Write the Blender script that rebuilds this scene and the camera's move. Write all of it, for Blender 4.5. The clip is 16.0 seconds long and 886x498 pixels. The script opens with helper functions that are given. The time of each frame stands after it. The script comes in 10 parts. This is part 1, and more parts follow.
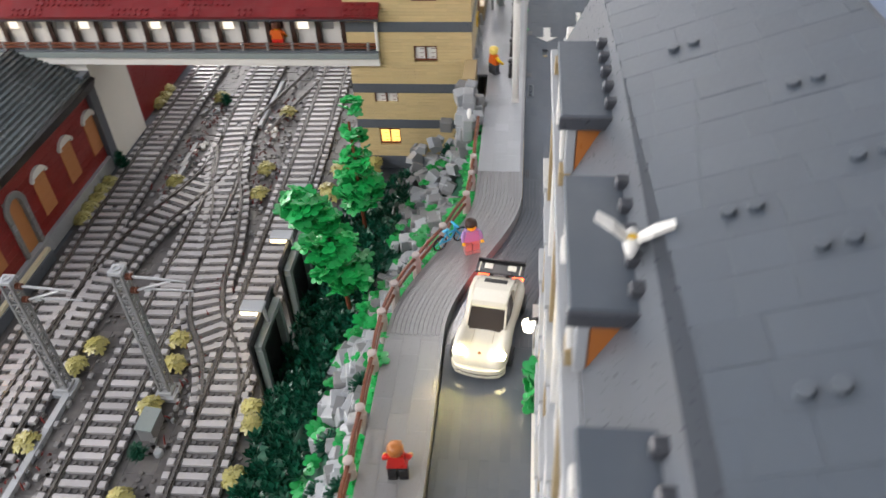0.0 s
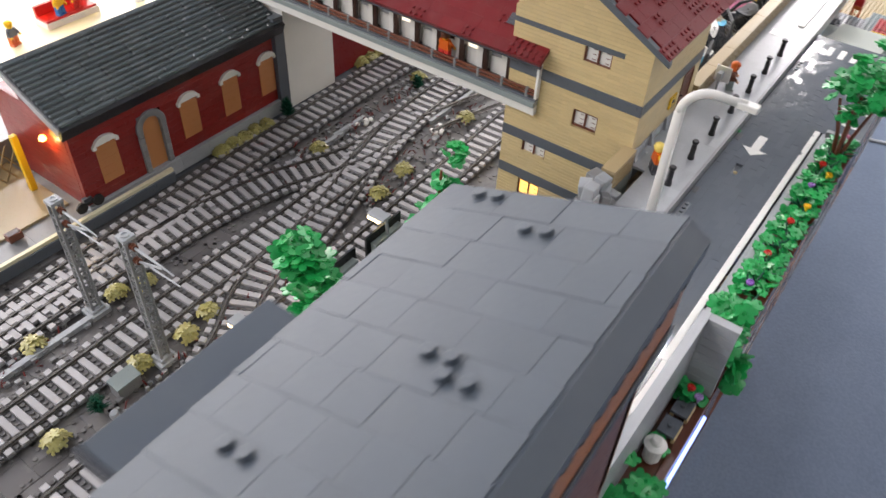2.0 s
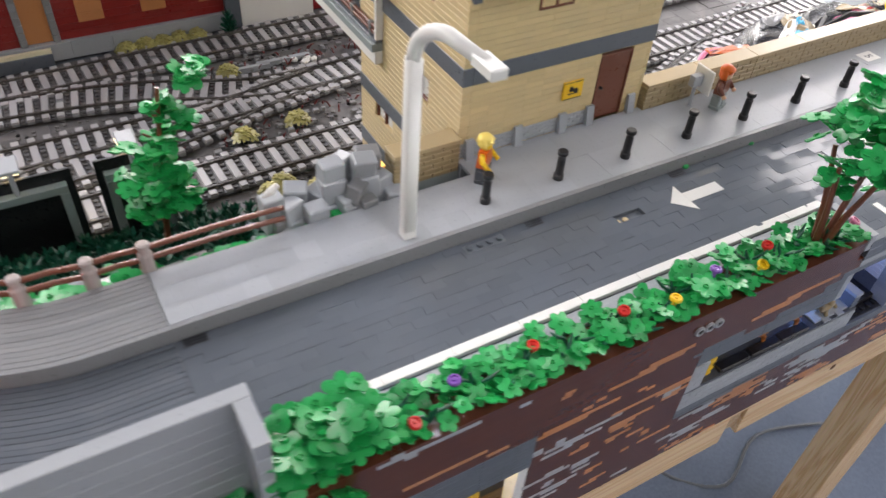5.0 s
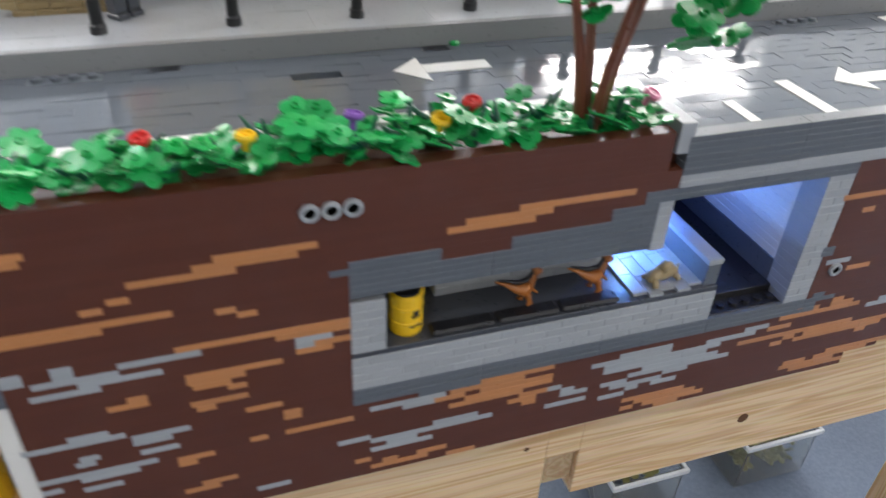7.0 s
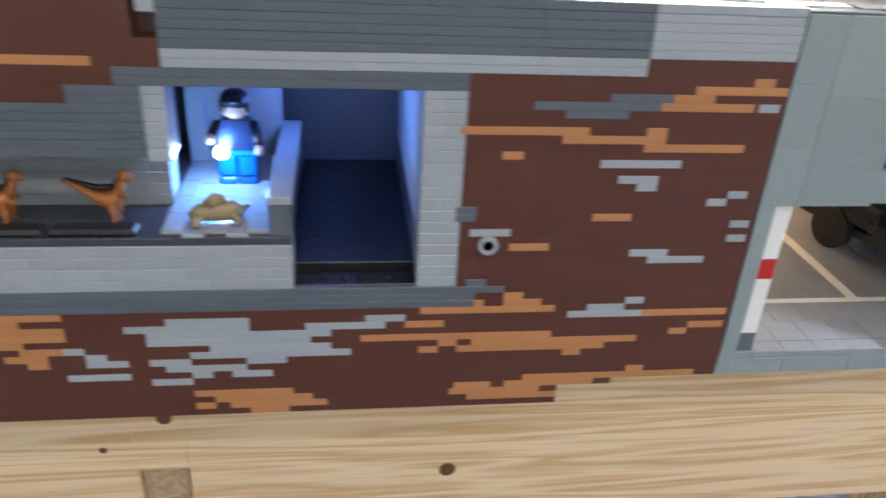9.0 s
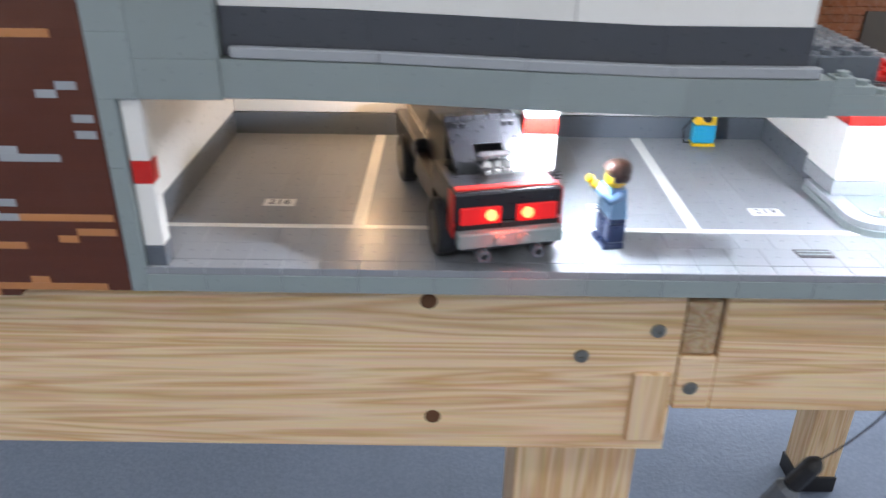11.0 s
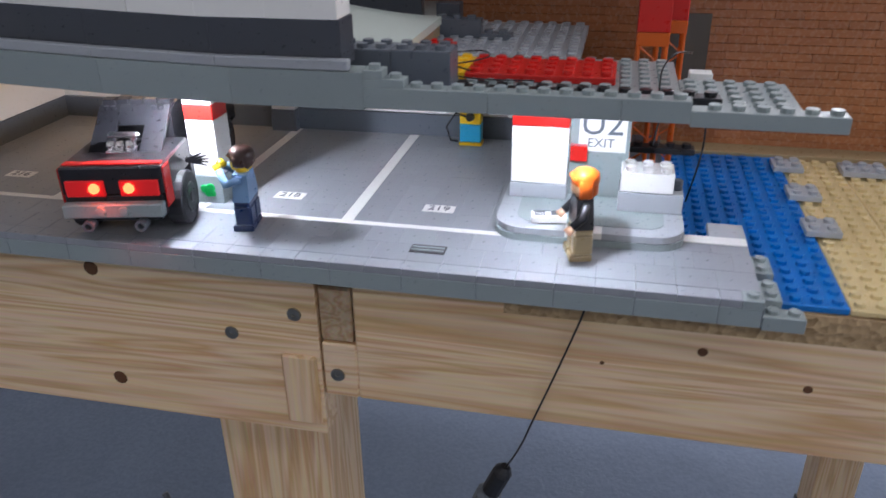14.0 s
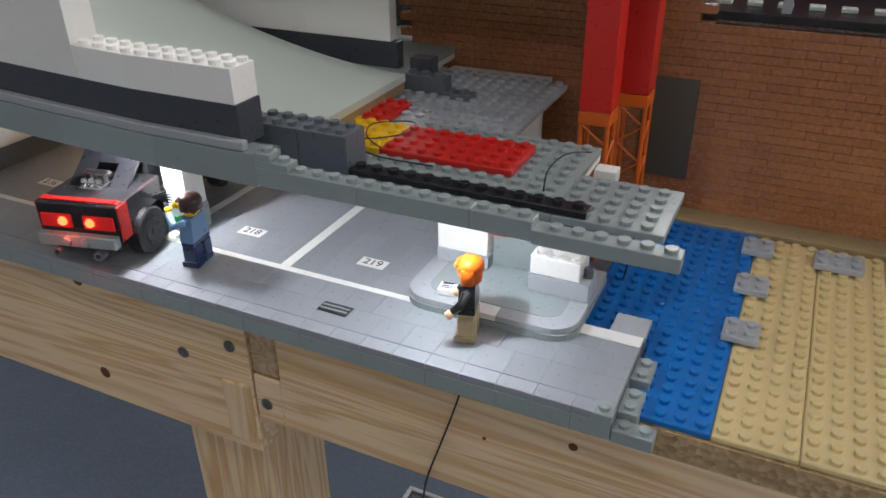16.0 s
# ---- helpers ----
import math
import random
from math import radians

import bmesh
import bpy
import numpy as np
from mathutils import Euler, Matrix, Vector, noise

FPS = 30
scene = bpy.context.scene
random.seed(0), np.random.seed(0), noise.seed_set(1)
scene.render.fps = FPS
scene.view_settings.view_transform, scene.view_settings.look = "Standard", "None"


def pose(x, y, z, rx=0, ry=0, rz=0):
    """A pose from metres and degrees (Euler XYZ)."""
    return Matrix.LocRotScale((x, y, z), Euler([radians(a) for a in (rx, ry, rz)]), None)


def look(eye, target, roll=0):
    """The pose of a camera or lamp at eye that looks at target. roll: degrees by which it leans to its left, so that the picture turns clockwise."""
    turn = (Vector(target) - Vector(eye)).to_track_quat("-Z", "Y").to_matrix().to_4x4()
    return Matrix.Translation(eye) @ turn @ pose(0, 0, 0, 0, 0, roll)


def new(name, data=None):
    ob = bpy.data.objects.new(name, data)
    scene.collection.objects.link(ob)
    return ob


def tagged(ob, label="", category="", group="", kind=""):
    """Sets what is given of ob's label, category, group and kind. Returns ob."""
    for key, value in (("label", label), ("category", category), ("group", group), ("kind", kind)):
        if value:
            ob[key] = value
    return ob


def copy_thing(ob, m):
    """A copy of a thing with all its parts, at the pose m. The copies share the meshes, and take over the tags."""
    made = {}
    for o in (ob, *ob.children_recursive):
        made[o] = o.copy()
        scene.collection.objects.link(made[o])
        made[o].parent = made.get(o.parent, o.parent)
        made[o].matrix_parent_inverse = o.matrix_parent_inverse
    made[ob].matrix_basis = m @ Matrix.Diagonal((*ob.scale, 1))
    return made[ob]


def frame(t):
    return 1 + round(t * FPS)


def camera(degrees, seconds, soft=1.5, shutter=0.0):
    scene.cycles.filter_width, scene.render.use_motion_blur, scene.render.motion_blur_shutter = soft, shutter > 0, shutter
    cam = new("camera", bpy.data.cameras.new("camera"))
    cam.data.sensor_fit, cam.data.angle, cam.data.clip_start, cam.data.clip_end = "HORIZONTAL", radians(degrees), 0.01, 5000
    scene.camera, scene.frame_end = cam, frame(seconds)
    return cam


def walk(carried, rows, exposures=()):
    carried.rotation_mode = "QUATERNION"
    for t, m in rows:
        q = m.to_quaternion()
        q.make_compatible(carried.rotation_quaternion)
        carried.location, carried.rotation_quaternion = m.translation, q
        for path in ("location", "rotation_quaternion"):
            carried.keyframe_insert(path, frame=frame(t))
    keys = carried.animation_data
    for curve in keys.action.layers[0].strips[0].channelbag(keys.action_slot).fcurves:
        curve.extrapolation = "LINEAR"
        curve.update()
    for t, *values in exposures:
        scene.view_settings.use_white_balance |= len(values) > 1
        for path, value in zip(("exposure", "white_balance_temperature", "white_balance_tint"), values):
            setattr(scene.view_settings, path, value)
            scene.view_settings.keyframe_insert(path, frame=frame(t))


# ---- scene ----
cam = camera(59.96, 16.0, 1.5, 0.5)
PATH = [
    (0.0, pose(-1.42211, 0.13063, 0.66890, 49.982, 2.393, -84.532)),
    (0.5, pose(-1.37570, 0.07088, 0.68096, 49.390, 0.517, -75.657)),
    (1.0, pose(-1.32203, 0.02651, 0.69361, 49.127, -0.870, -67.069)),
    (1.5, pose(-1.25134, -0.00835, 0.69210, 48.426, -1.891, -59.806)),
    (2.0, pose(-1.17541, -0.03258, 0.69232, 47.141, -2.431, -53.626)),
    (2.5, pose(-1.09959, -0.05677, 0.67969, 45.957, -2.649, -48.628)),
    (3.0, pose(-1.02651, -0.08477, 0.66418, 44.843, -3.270, -44.441)),
    (5.5, pose(-0.63975, -0.21090, 0.46886, 48.782, -3.085, -26.344)),
    (6.0, pose(-0.56729, -0.22331, 0.41878, 51.104, -2.751, -23.698)),
    (6.5, pose(-0.49679, -0.23366, 0.35920, 52.986, -2.530, -21.172)),
    (7.0, pose(-0.42634, -0.24795, 0.30675, 54.833, -2.491, -18.353)),
    (7.5, pose(-0.36135, -0.25329, 0.26922, 56.479, -2.633, -15.340)),
    (8.0, pose(-0.30171, -0.25589, 0.24231, 58.498, -2.717, -12.255)),
    (8.5, pose(-0.23582, -0.25644, 0.21908, 60.374, -2.938, -9.263)),
    (9.0, pose(-0.16471, -0.26182, 0.20469, 62.152, -2.979, -6.815)),
    (9.5, pose(-0.08628, -0.26718, 0.19077, 63.011, -2.624, -4.491)),
    (10.0, pose(-0.01090, -0.27142, 0.18049, 63.322, -1.973, -2.375)),
    (12.5, pose(0.28418, -0.29236, 0.15403, 62.788, 0.559, 4.131)),
    (13.0, pose(0.30892, -0.29098, 0.15584, 62.954, 0.597, 6.266)),
    (13.5, pose(0.33667, -0.28330, 0.15342, 62.949, 0.771, 9.268)),
    (14.0, pose(0.36821, -0.27371, 0.16214, 63.552, 0.717, 12.393)),
    (14.5, pose(0.40236, -0.26019, 0.17218, 63.651, 0.701, 15.560)),
    (15.0, pose(0.42848, -0.24210, 0.18218, 63.001, 0.561, 18.819)),
    (15.5, pose(0.45168, -0.23077, 0.19180, 62.097, 0.449, 22.136)),
    (16.0, pose(0.47160, -0.23071, 0.21163, 60.867, 0.546, 25.270)),
]
walk(cam, PATH, [(0.0, -0.05, 6500, 16), (3.0, 0.0, 6500, 18), (5.5, 0.2, 6550, 18), (6.5, 0.12, 6500, 14), (7.5, 0.6, 6450, 13), (10.0, 0.6, 6300, 11), (12.5, -0.28, 5950, 21), (13.5, -0.40, 5950, 21), (14.5, -0.66, 6150, 17), (15.5, -0.78, 6350, 15), (16.0, -0.72, 6450, 14)])
# ---- light ----
FLOOR_Z = -0.717
CEIL_Z = 1.95

world = bpy.data.worlds.new("hall_world")
scene.world = world
world.use_nodes = True
world.node_tree.nodes["Background"].inputs[0].default_value = (0.85, 0.86, 0.88, 1)
world.node_tree.nodes["Background"].inputs[1].default_value = 0.05


def area_lamp(name, at, target, size, size_y, watts, colour=(1, 1, 1)):
    data = bpy.data.lights.new(name, "AREA")
    data.shape, data.size, data.size_y, data.energy, data.color = "RECTANGLE", size, size_y, watts, colour
    ob = new(name, data)
    ob.matrix_world = look(at, target)
    return ob


def point_lamp(name, at, watts, colour, radius=0.002):
    data = bpy.data.lights.new(name, "POINT")
    data.energy, data.color, data.shadow_soft_size = watts, colour, radius
    ob = new(name, data)
    ob.location = at
    return ob


def spot_lamp(name, at, target, watts, colour, angle=110, blend=0.5, radius=0.002):
    data = bpy.data.lights.new(name, "SPOT")
    data.energy, data.color, data.shadow_soft_size = watts, colour, radius
    data.spot_size, data.spot_blend = radians(angle), blend
    ob = new(name, data)
    ob.matrix_world = look(at, target)
    return ob


# strip lights under the hall ceiling, out of view
HALL = [(-2.6, -2.6, 10), (0.0, -2.6, 12), (2.6, -2.6, 28), (-1.9, -1.0, 4), (0.3, -1.0, 6), (2.3, -1.0, 12), (4.3, 0.8, 60), (4.3, 2.8, 105), (0.2, 5.5, 130), (2.6, 5.5, 210), (-2.8, 1.2, 24), (-2.6, 2.5, 58), (2.9, 1.4, 10), (2.4, 3.8, 52), (0.1, 3.8, 66), (-2.2, 3.8, 100)]
# lamps at x 4.3 and y 5.5 are added to brighten the under-table carpet
for hx, hy, watts in HALL:
    area_lamp("hall_or_fill_light", (hx, hy, CEIL_Z - 0.05), (hx, hy, 0), 1.4, 0.35, watts, (1.0, 0.985, 0.95))

area_lamp("hall_spot", (2.0, 2.12, CEIL_Z - 0.05), (2.0, 2.12, 0), 0.50, 0.66, 5.5, (1.0, 0.88, 0.62))

area_lamp("hall_spot", (0.86, 0.38, CEIL_Z - 0.05), (0.86, 0.38, 0), 0.22, 0.16, 9, (1.0, 0.97, 0.92))

# leds built into the model
spot_lamp("garage_led", (0.352, 0.016, 0.0740), (0.350, 0.04, 0.0), 0.46, (0.86, 0.93, 1.0), 168, 0.25)
spot_lamp("garage_led", (0.1755, 0.031, 0.0770), (0.178, 0.034, 0.0), 0.78, (0.88, 0.94, 1.0), 172, 0.2)
point_lamp("garage_warm_led", (0.085, 0.150, 0.068), 0.05, (1.0, 0.62, 0.30))
point_lamp("niche_blue_led", (-0.2145, 0.0385, 0.0875), 0.05, (0.10, 0.32, 1.0))
point_lamp("niche_blue_led", (-0.172, 0.060, 0.112), 0.055, (0.12, 0.28, 1.0))
# ---- materials ----
STUD, PLATE, BRICK = 0.008, 0.0032, 0.0096
MATS = {}


def nodes_of(name):
    m = bpy.data.materials.new(name)
    m.use_nodes = True
    return m, m.node_tree.nodes, m.node_tree.links, m.node_tree.nodes["Principled BSDF"]


def plastic(name, rgb, rough=0.26, vary=0.05, dirt=0.03, island=False, bump=0.006):
    """Moulded plastic: small changes of tone from piece to piece, dust and fine scratches."""
    if name in MATS:
        return MATS[name]
    m, n, l, b = nodes_of(name)
    tex = n.new("ShaderNodeTexCoord")
    pick = n.new("ShaderNodeNewGeometry") if island else n.new("ShaderNodeObjectInfo")
    value = pick.outputs["Random Per Island"] if island else pick.outputs["Random"]
    hsv = n.new("ShaderNodeHueSaturation")
    hsv.inputs["Color"].default_value = (*rgb, 1)
    span = n.new("ShaderNodeMapRange")
    span.inputs["To Min"].default_value, span.inputs["To Max"].default_value = 1 - vary, 1 + vary
    l.new(value, span.inputs["Value"])
    l.new(span.outputs[0], hsv.inputs["Value"])
    dust = n.new("ShaderNodeTexNoise")
    dust.inputs["Scale"].default_value, dust.inputs["Detail"].default_value = 45, 3
    l.new(tex.outputs["Object"], dust.inputs["Vector"])
    ramp = n.new("ShaderNodeMapRange")
    ramp.inputs["From Min"].default_value, ramp.inputs["From Max"].default_value = 0.48, 0.75
    ramp.inputs["To Max"].default_value = dirt
    l.new(dust.outputs["Fac"], ramp.inputs["Value"])
    mix = n.new("ShaderNodeMix")
    mix.data_type = "RGBA"
    mix.inputs["B"].default_value = (0.32, 0.31, 0.29, 1)
    l.new(ramp.outputs[0], mix.inputs["Factor"])
    l.new(hsv.outputs[0], mix.inputs["A"])
    l.new(mix.outputs["Result"], b.inputs["Base Color"])
    fine = n.new("ShaderNodeTexNoise")
    fine.inputs["Scale"].default_value, fine.inputs["Detail"].default_value = 420, 3
    l.new(tex.outputs["Object"], fine.inputs["Vector"])
    rr = n.new("ShaderNodeMapRange")
    rr.inputs["To Min"].default_value, rr.inputs["To Max"].default_value = rough - 0.07, rough + 0.12
    l.new(fine.outputs["Fac"], rr.inputs["Value"])
    l.new(rr.outputs[0], b.inputs["Roughness"])
    bp = n.new("ShaderNodeBump")
    bp.inputs["Strength"].default_value, bp.inputs["Distance"].default_value = bump * 4, 0.0004
    l.new(dust.outputs["Fac"], bp.inputs["Height"])
    l.new(bp.outputs[0], b.inputs["Normal"])
    b.inputs["IOR"].default_value = 1.5
    MATS[name] = m
    return m


def glow(name, rgb, strength):
    if name in MATS:
        return MATS[name]
    m, n, l, b = nodes_of(name)
    b.inputs["Base Color"].default_value = (*rgb, 1)
    b.inputs["Emission Color"].default_value = (*rgb, 1)
    b.inputs["Emission Strength"].default_value = strength
    MATS[name] = m
    return m


def clear(name, rgb, rough=0.05):
    m, n, l, b = nodes_of(name)
    b.inputs["Base Color"].default_value = (*rgb, 1)
    b.inputs["Roughness"].default_value = rough
    b.inputs["Transmission Weight"].default_value = 1.0
    b.inputs["IOR"].default_value = 1.3
    return m


def carpet_mat():
    m, n, l, b = nodes_of("carpet")
    tex = n.new("ShaderNodeTexCoord")
    a, c = n.new("ShaderNodeTexNoise"), n.new("ShaderNodeTexNoise")
    a.inputs["Scale"].default_value, a.inputs["Detail"].default_value = 150, 6
    c.inputs["Scale"].default_value, c.inputs["Detail"].default_value = 9, 4
    l.new(tex.outputs["Object"], a.inputs["Vector"])
    l.new(tex.outputs["Object"], c.inputs["Vector"])
    r1 = n.new("ShaderNodeValToRGB")
    r1.color_ramp.elements[0].position, r1.color_ramp.elements[1].position = 0.36, 0.66
    r1.color_ramp.elements[0].color = (0.146, 0.186, 0.262, 1)
    r1.color_ramp.elements[1].color = (0.172, 0.216, 0.298, 1)
    l.new(a.outputs["Fac"], r1.inputs[0])
    mix = n.new("ShaderNodeMix")
    mix.data_type, mix.blend_type = "RGBA", "MULTIPLY"
    mix.inputs["Factor"].default_value = 0.5
    r2 = n.new("ShaderNodeValToRGB")
    r2.color_ramp.elements[0].color = (0.55, 0.57, 0.6, 1)
    l.new(c.outputs["Fac"], r2.inputs[0])
    l.new(r1.outputs[0], mix.inputs["A"])
    l.new(r2.outputs[0], mix.inputs["B"])
    l.new(mix.outputs["Result"], b.inputs["Base Color"])
    b.inputs["Roughness"].default_value = 0.95
    bp = n.new("ShaderNodeBump")
    bp.inputs["Strength"].default_value, bp.inputs["Distance"].default_value = 0.25, 0.003
    l.new(a.outputs["Fac"], bp.inputs["Height"])
    l.new(bp.outputs[0], b.inputs["Normal"])
    return m


def pine_mat(name, axis, tone=1.0):
    """Planed spruce with long grain along the given axis."""
    m, n, l, b = nodes_of(name)
    tex, mp = n.new("ShaderNodeTexCoord"), n.new("ShaderNodeMapping")
    mp.inputs["Scale"].default_value = {"x": (1.1, 26, 26), "z": (26, 26, 1.1), "y": (26, 1.1, 26)}[axis]
    l.new(tex.outputs["Object"], mp.inputs["Vector"])
    wob = n.new("ShaderNodeTexNoise")
    wob.inputs["Scale"].default_value, wob.inputs["Detail"].default_value, wob.inputs["Distortion"].default_value = 2.2, 3, 0.8
    l.new(mp.outputs[0], wob.inputs["Vector"])
    wave = n.new("ShaderNodeMath")
    wave.operation = "MULTIPLY"
    wave.inputs[1].default_value = 7.5
    l.new(wob.outputs["Fac"], wave.inputs[0])
    frac = n.new("ShaderNodeMath")
    frac.operation = "PINGPONG"
    frac.inputs[1].default_value = 0.5
    l.new(wave.outputs[0], frac.inputs[0])
    ramp = n.new("ShaderNodeValToRGB")
    ramp.color_ramp.elements[0].color = (0.80 * tone, 0.60 * tone, 0.37 * tone, 1)
    ramp.color_ramp.elements[1].color = (0.63 * tone, 0.385 * tone, 0.185 * tone, 1)
    ramp.color_ramp.elements[0].position, ramp.color_ramp.elements[1].position = 0.1, 0.5
    l.new(frac.outputs[0], ramp.inputs[0])
    fib = n.new("ShaderNodeTexNoise")
    fib.inputs["Scale"].default_value, fib.inputs["Detail"].default_value = 30, 6
    l.new(mp.outputs[0], fib.inputs["Vector"])
    mix = n.new("ShaderNodeMix")
    mix.data_type, mix.blend_type = "RGBA", "SOFT_LIGHT"
    mix.inputs["Factor"].default_value = 0.45
    l.new(ramp.outputs[0], mix.inputs["A"])
    l.new(fib.outputs["Color"], mix.inputs["B"])
    l.new(mix.outputs["Result"], b.inputs["Base Color"])
    b.inputs["Roughness"].default_value = 0.55
    bp = n.new("ShaderNodeBump")
    bp.inputs["Strength"].default_value, bp.inputs["Distance"].default_value = 0.25, 0.0006
    l.new(fib.outputs["Fac"], bp.inputs["Height"])
    l.new(bp.outputs[0], b.inputs["Normal"])
    return m


def wall_paint(name, rgb):
    m, n, l, b = nodes_of(name)
    tex, no = n.new("ShaderNodeTexCoord"), n.new("ShaderNodeTexNoise")
    no.inputs["Scale"].default_value, no.inputs["Detail"].default_value = 3, 8
    l.new(tex.outputs["Object"], no.inputs["Vector"])
    r = n.new("ShaderNodeValToRGB")
    r.color_ramp.elements[0].color = tuple(c * 0.88 for c in rgb) + (1,)
    r.color_ramp.elements[1].color = (*rgb, 1)
    l.new(no.outputs["Fac"], r.inputs[0])
    l.new(r.outputs[0], b.inputs["Base Color"])
    b.inputs["Roughness"].default_value = 0.8
    return m


def chip_mat():
    m, n, l, b = nodes_of("chipboard")
    tex, v = n.new("ShaderNodeTexCoord"), n.new("ShaderNodeTexVoronoi")
    v.inputs["Scale"].default_value = 330
    l.new(tex.outputs["Object"], v.inputs["Vector"])
    r = n.new("ShaderNodeValToRGB")
    r.color_ramp.elements[0].color, r.color_ramp.elements[1].color = (0.30, 0.19, 0.09, 1), (0.58, 0.41, 0.22, 1)
    l.new(v.outputs["Color"], r.inputs[0])
    l.new(r.outputs[0], b.inputs["Base Color"])
    b.inputs["Roughness"].default_value = 0.85
    bp = n.new("ShaderNodeBump")
    bp.inputs["Distance"].default_value = 0.001
    l.new(v.outputs["Distance"], bp.inputs["Height"])
    l.new(bp.outputs[0], b.inputs["Normal"])
    return m


C = dict(
    lgray=(0.36, 0.38, 0.40), fgray=(0.265, 0.28, 0.30), mgray=(0.27, 0.315, 0.31), dgray=(0.11, 0.125, 0.145), xgray=(0.055, 0.06, 0.072),
    black=(0.012, 0.012, 0.014), white=(0.80, 0.79, 0.75), tan=(0.64, 0.50, 0.26), dtan=(0.33, 0.25, 0.13),
    brown=(0.105, 0.032, 0.0165), nougat=(0.50, 0.21, 0.075), dorange=(0.40, 0.135, 0.026), red=(0.56, 0.016, 0.010), dred=(0.19, 0.012, 0.014),
    yellow=(0.85, 0.52, 0.01), green=(0.005, 0.315, 0.068), dgreen=(0.003, 0.075, 0.040), olive=(0.37, 0.34, 0.115),
    blue=(0.0, 0.14, 0.46), azure=(0.03, 0.38, 0.62), sblue=(0.12, 0.22, 0.36), orange=(0.66, 0.12, 0.008), purple=(0.22, 0.08, 0.42),
    lavender=(0.38, 0.25, 0.55), pink=(0.70, 0.20, 0.35), palepink=(0.45, 0.25, 0.25), navy=(0.008, 0.02, 0.07), flesh=(0.72, 0.42, 0.26), ddbrown=(0.04, 0.018, 0.012),
    sand=(0.66, 0.52, 0.26), stone=(0.235, 0.24, 0.245), blond=(0.86, 0.66, 0.15), cream=(0.72, 0.66, 0.46), dwood=(0.16, 0.05, 0.025), mint=(0.55, 0.60, 0.54), dkred=(0.15, 0.01, 0.008),
)


def mat(name, rough=0.28, island=False):
    return plastic(name + ("_run" if island else "") + ("_matt" if rough > 0.4 else ""), C[name], rough, island=island)


pine_x, pine_z, pine_y = pine_mat("pine_x", "x"), pine_mat("pine_z", "z", 0.95), pine_mat("pine_y", "y")
knot_mat = wall_paint("knot", (0.13, 0.055, 0.02))
metal = plastic("screw_metal", (0.35, 0.33, 0.28), 0.3)
metal.node_tree.nodes["Principled BSDF"].inputs["Metallic"].default_value = 1.0
chrome = plastic("chrome", (0.8, 0.8, 0.8), 0.15)
chrome.node_tree.nodes["Principled BSDF"].inputs["Metallic"].default_value = 1.0
# ---- helpers for shapes ----
def thing(name, label, category, group="", kind="", at=(0, 0, 0), turn=0.0):
    ob = new(name)
    ob.empty_display_size = 0.01
    ob.matrix_basis = pose(*at, 0, 0, turn)
    return tagged(ob, label, category, group, kind)


def mesh_of(bm, name, mats, smooth=False):
    me = bpy.data.meshes.new(name)
    bm.to_mesh(me)
    bm.free()
    for m in mats if isinstance(mats, (list, tuple)) else [mats]:
        me.materials.append(m)
    if smooth:
        me.polygons.foreach_set("use_smooth", [True] * len(me.polygons))
    return me


def part(name, bm, material, parent, label="", smooth=False):
    ob = new(name, mesh_of(bm, name, material, smooth))
    ob.parent = parent
    if label:
        ob["label"] = label
    return ob


def piece(name, me, parent, at, turn=0.0, tilt=(0, 0), scale=1.0):
    """One more object on a mesh that is there already."""
    ob = new(name, me)
    ob.parent = parent
    ob.matrix_basis = pose(*at, tilt[0], tilt[1], turn) @ Matrix.Diagonal((scale, scale, scale, 1))
    return ob


def single(name, bm, material, label, category, group="", kind="", smooth=False):
    return tagged(new(name, mesh_of(bm, name, material, smooth)), label, category, group, kind)


def box(bm, x0, x1, y0, y1, z0, z1, mi=0):
    vs = [bm.verts.new(p) for p in ((x0, y0, z0), (x1, y0, z0), (x1, y1, z0), (x0, y1, z0), (x0, y0, z1), (x1, y0, z1), (x1, y1, z1), (x0, y1, z1))]
    for f in ((0, 3, 2, 1), (4, 5, 6, 7), (0, 1, 5, 4), (1, 2, 6, 5), (2, 3, 7, 6), (3, 0, 4, 7)):
        bm.faces.new([vs[i] for i in f]).material_index = mi
    return vs


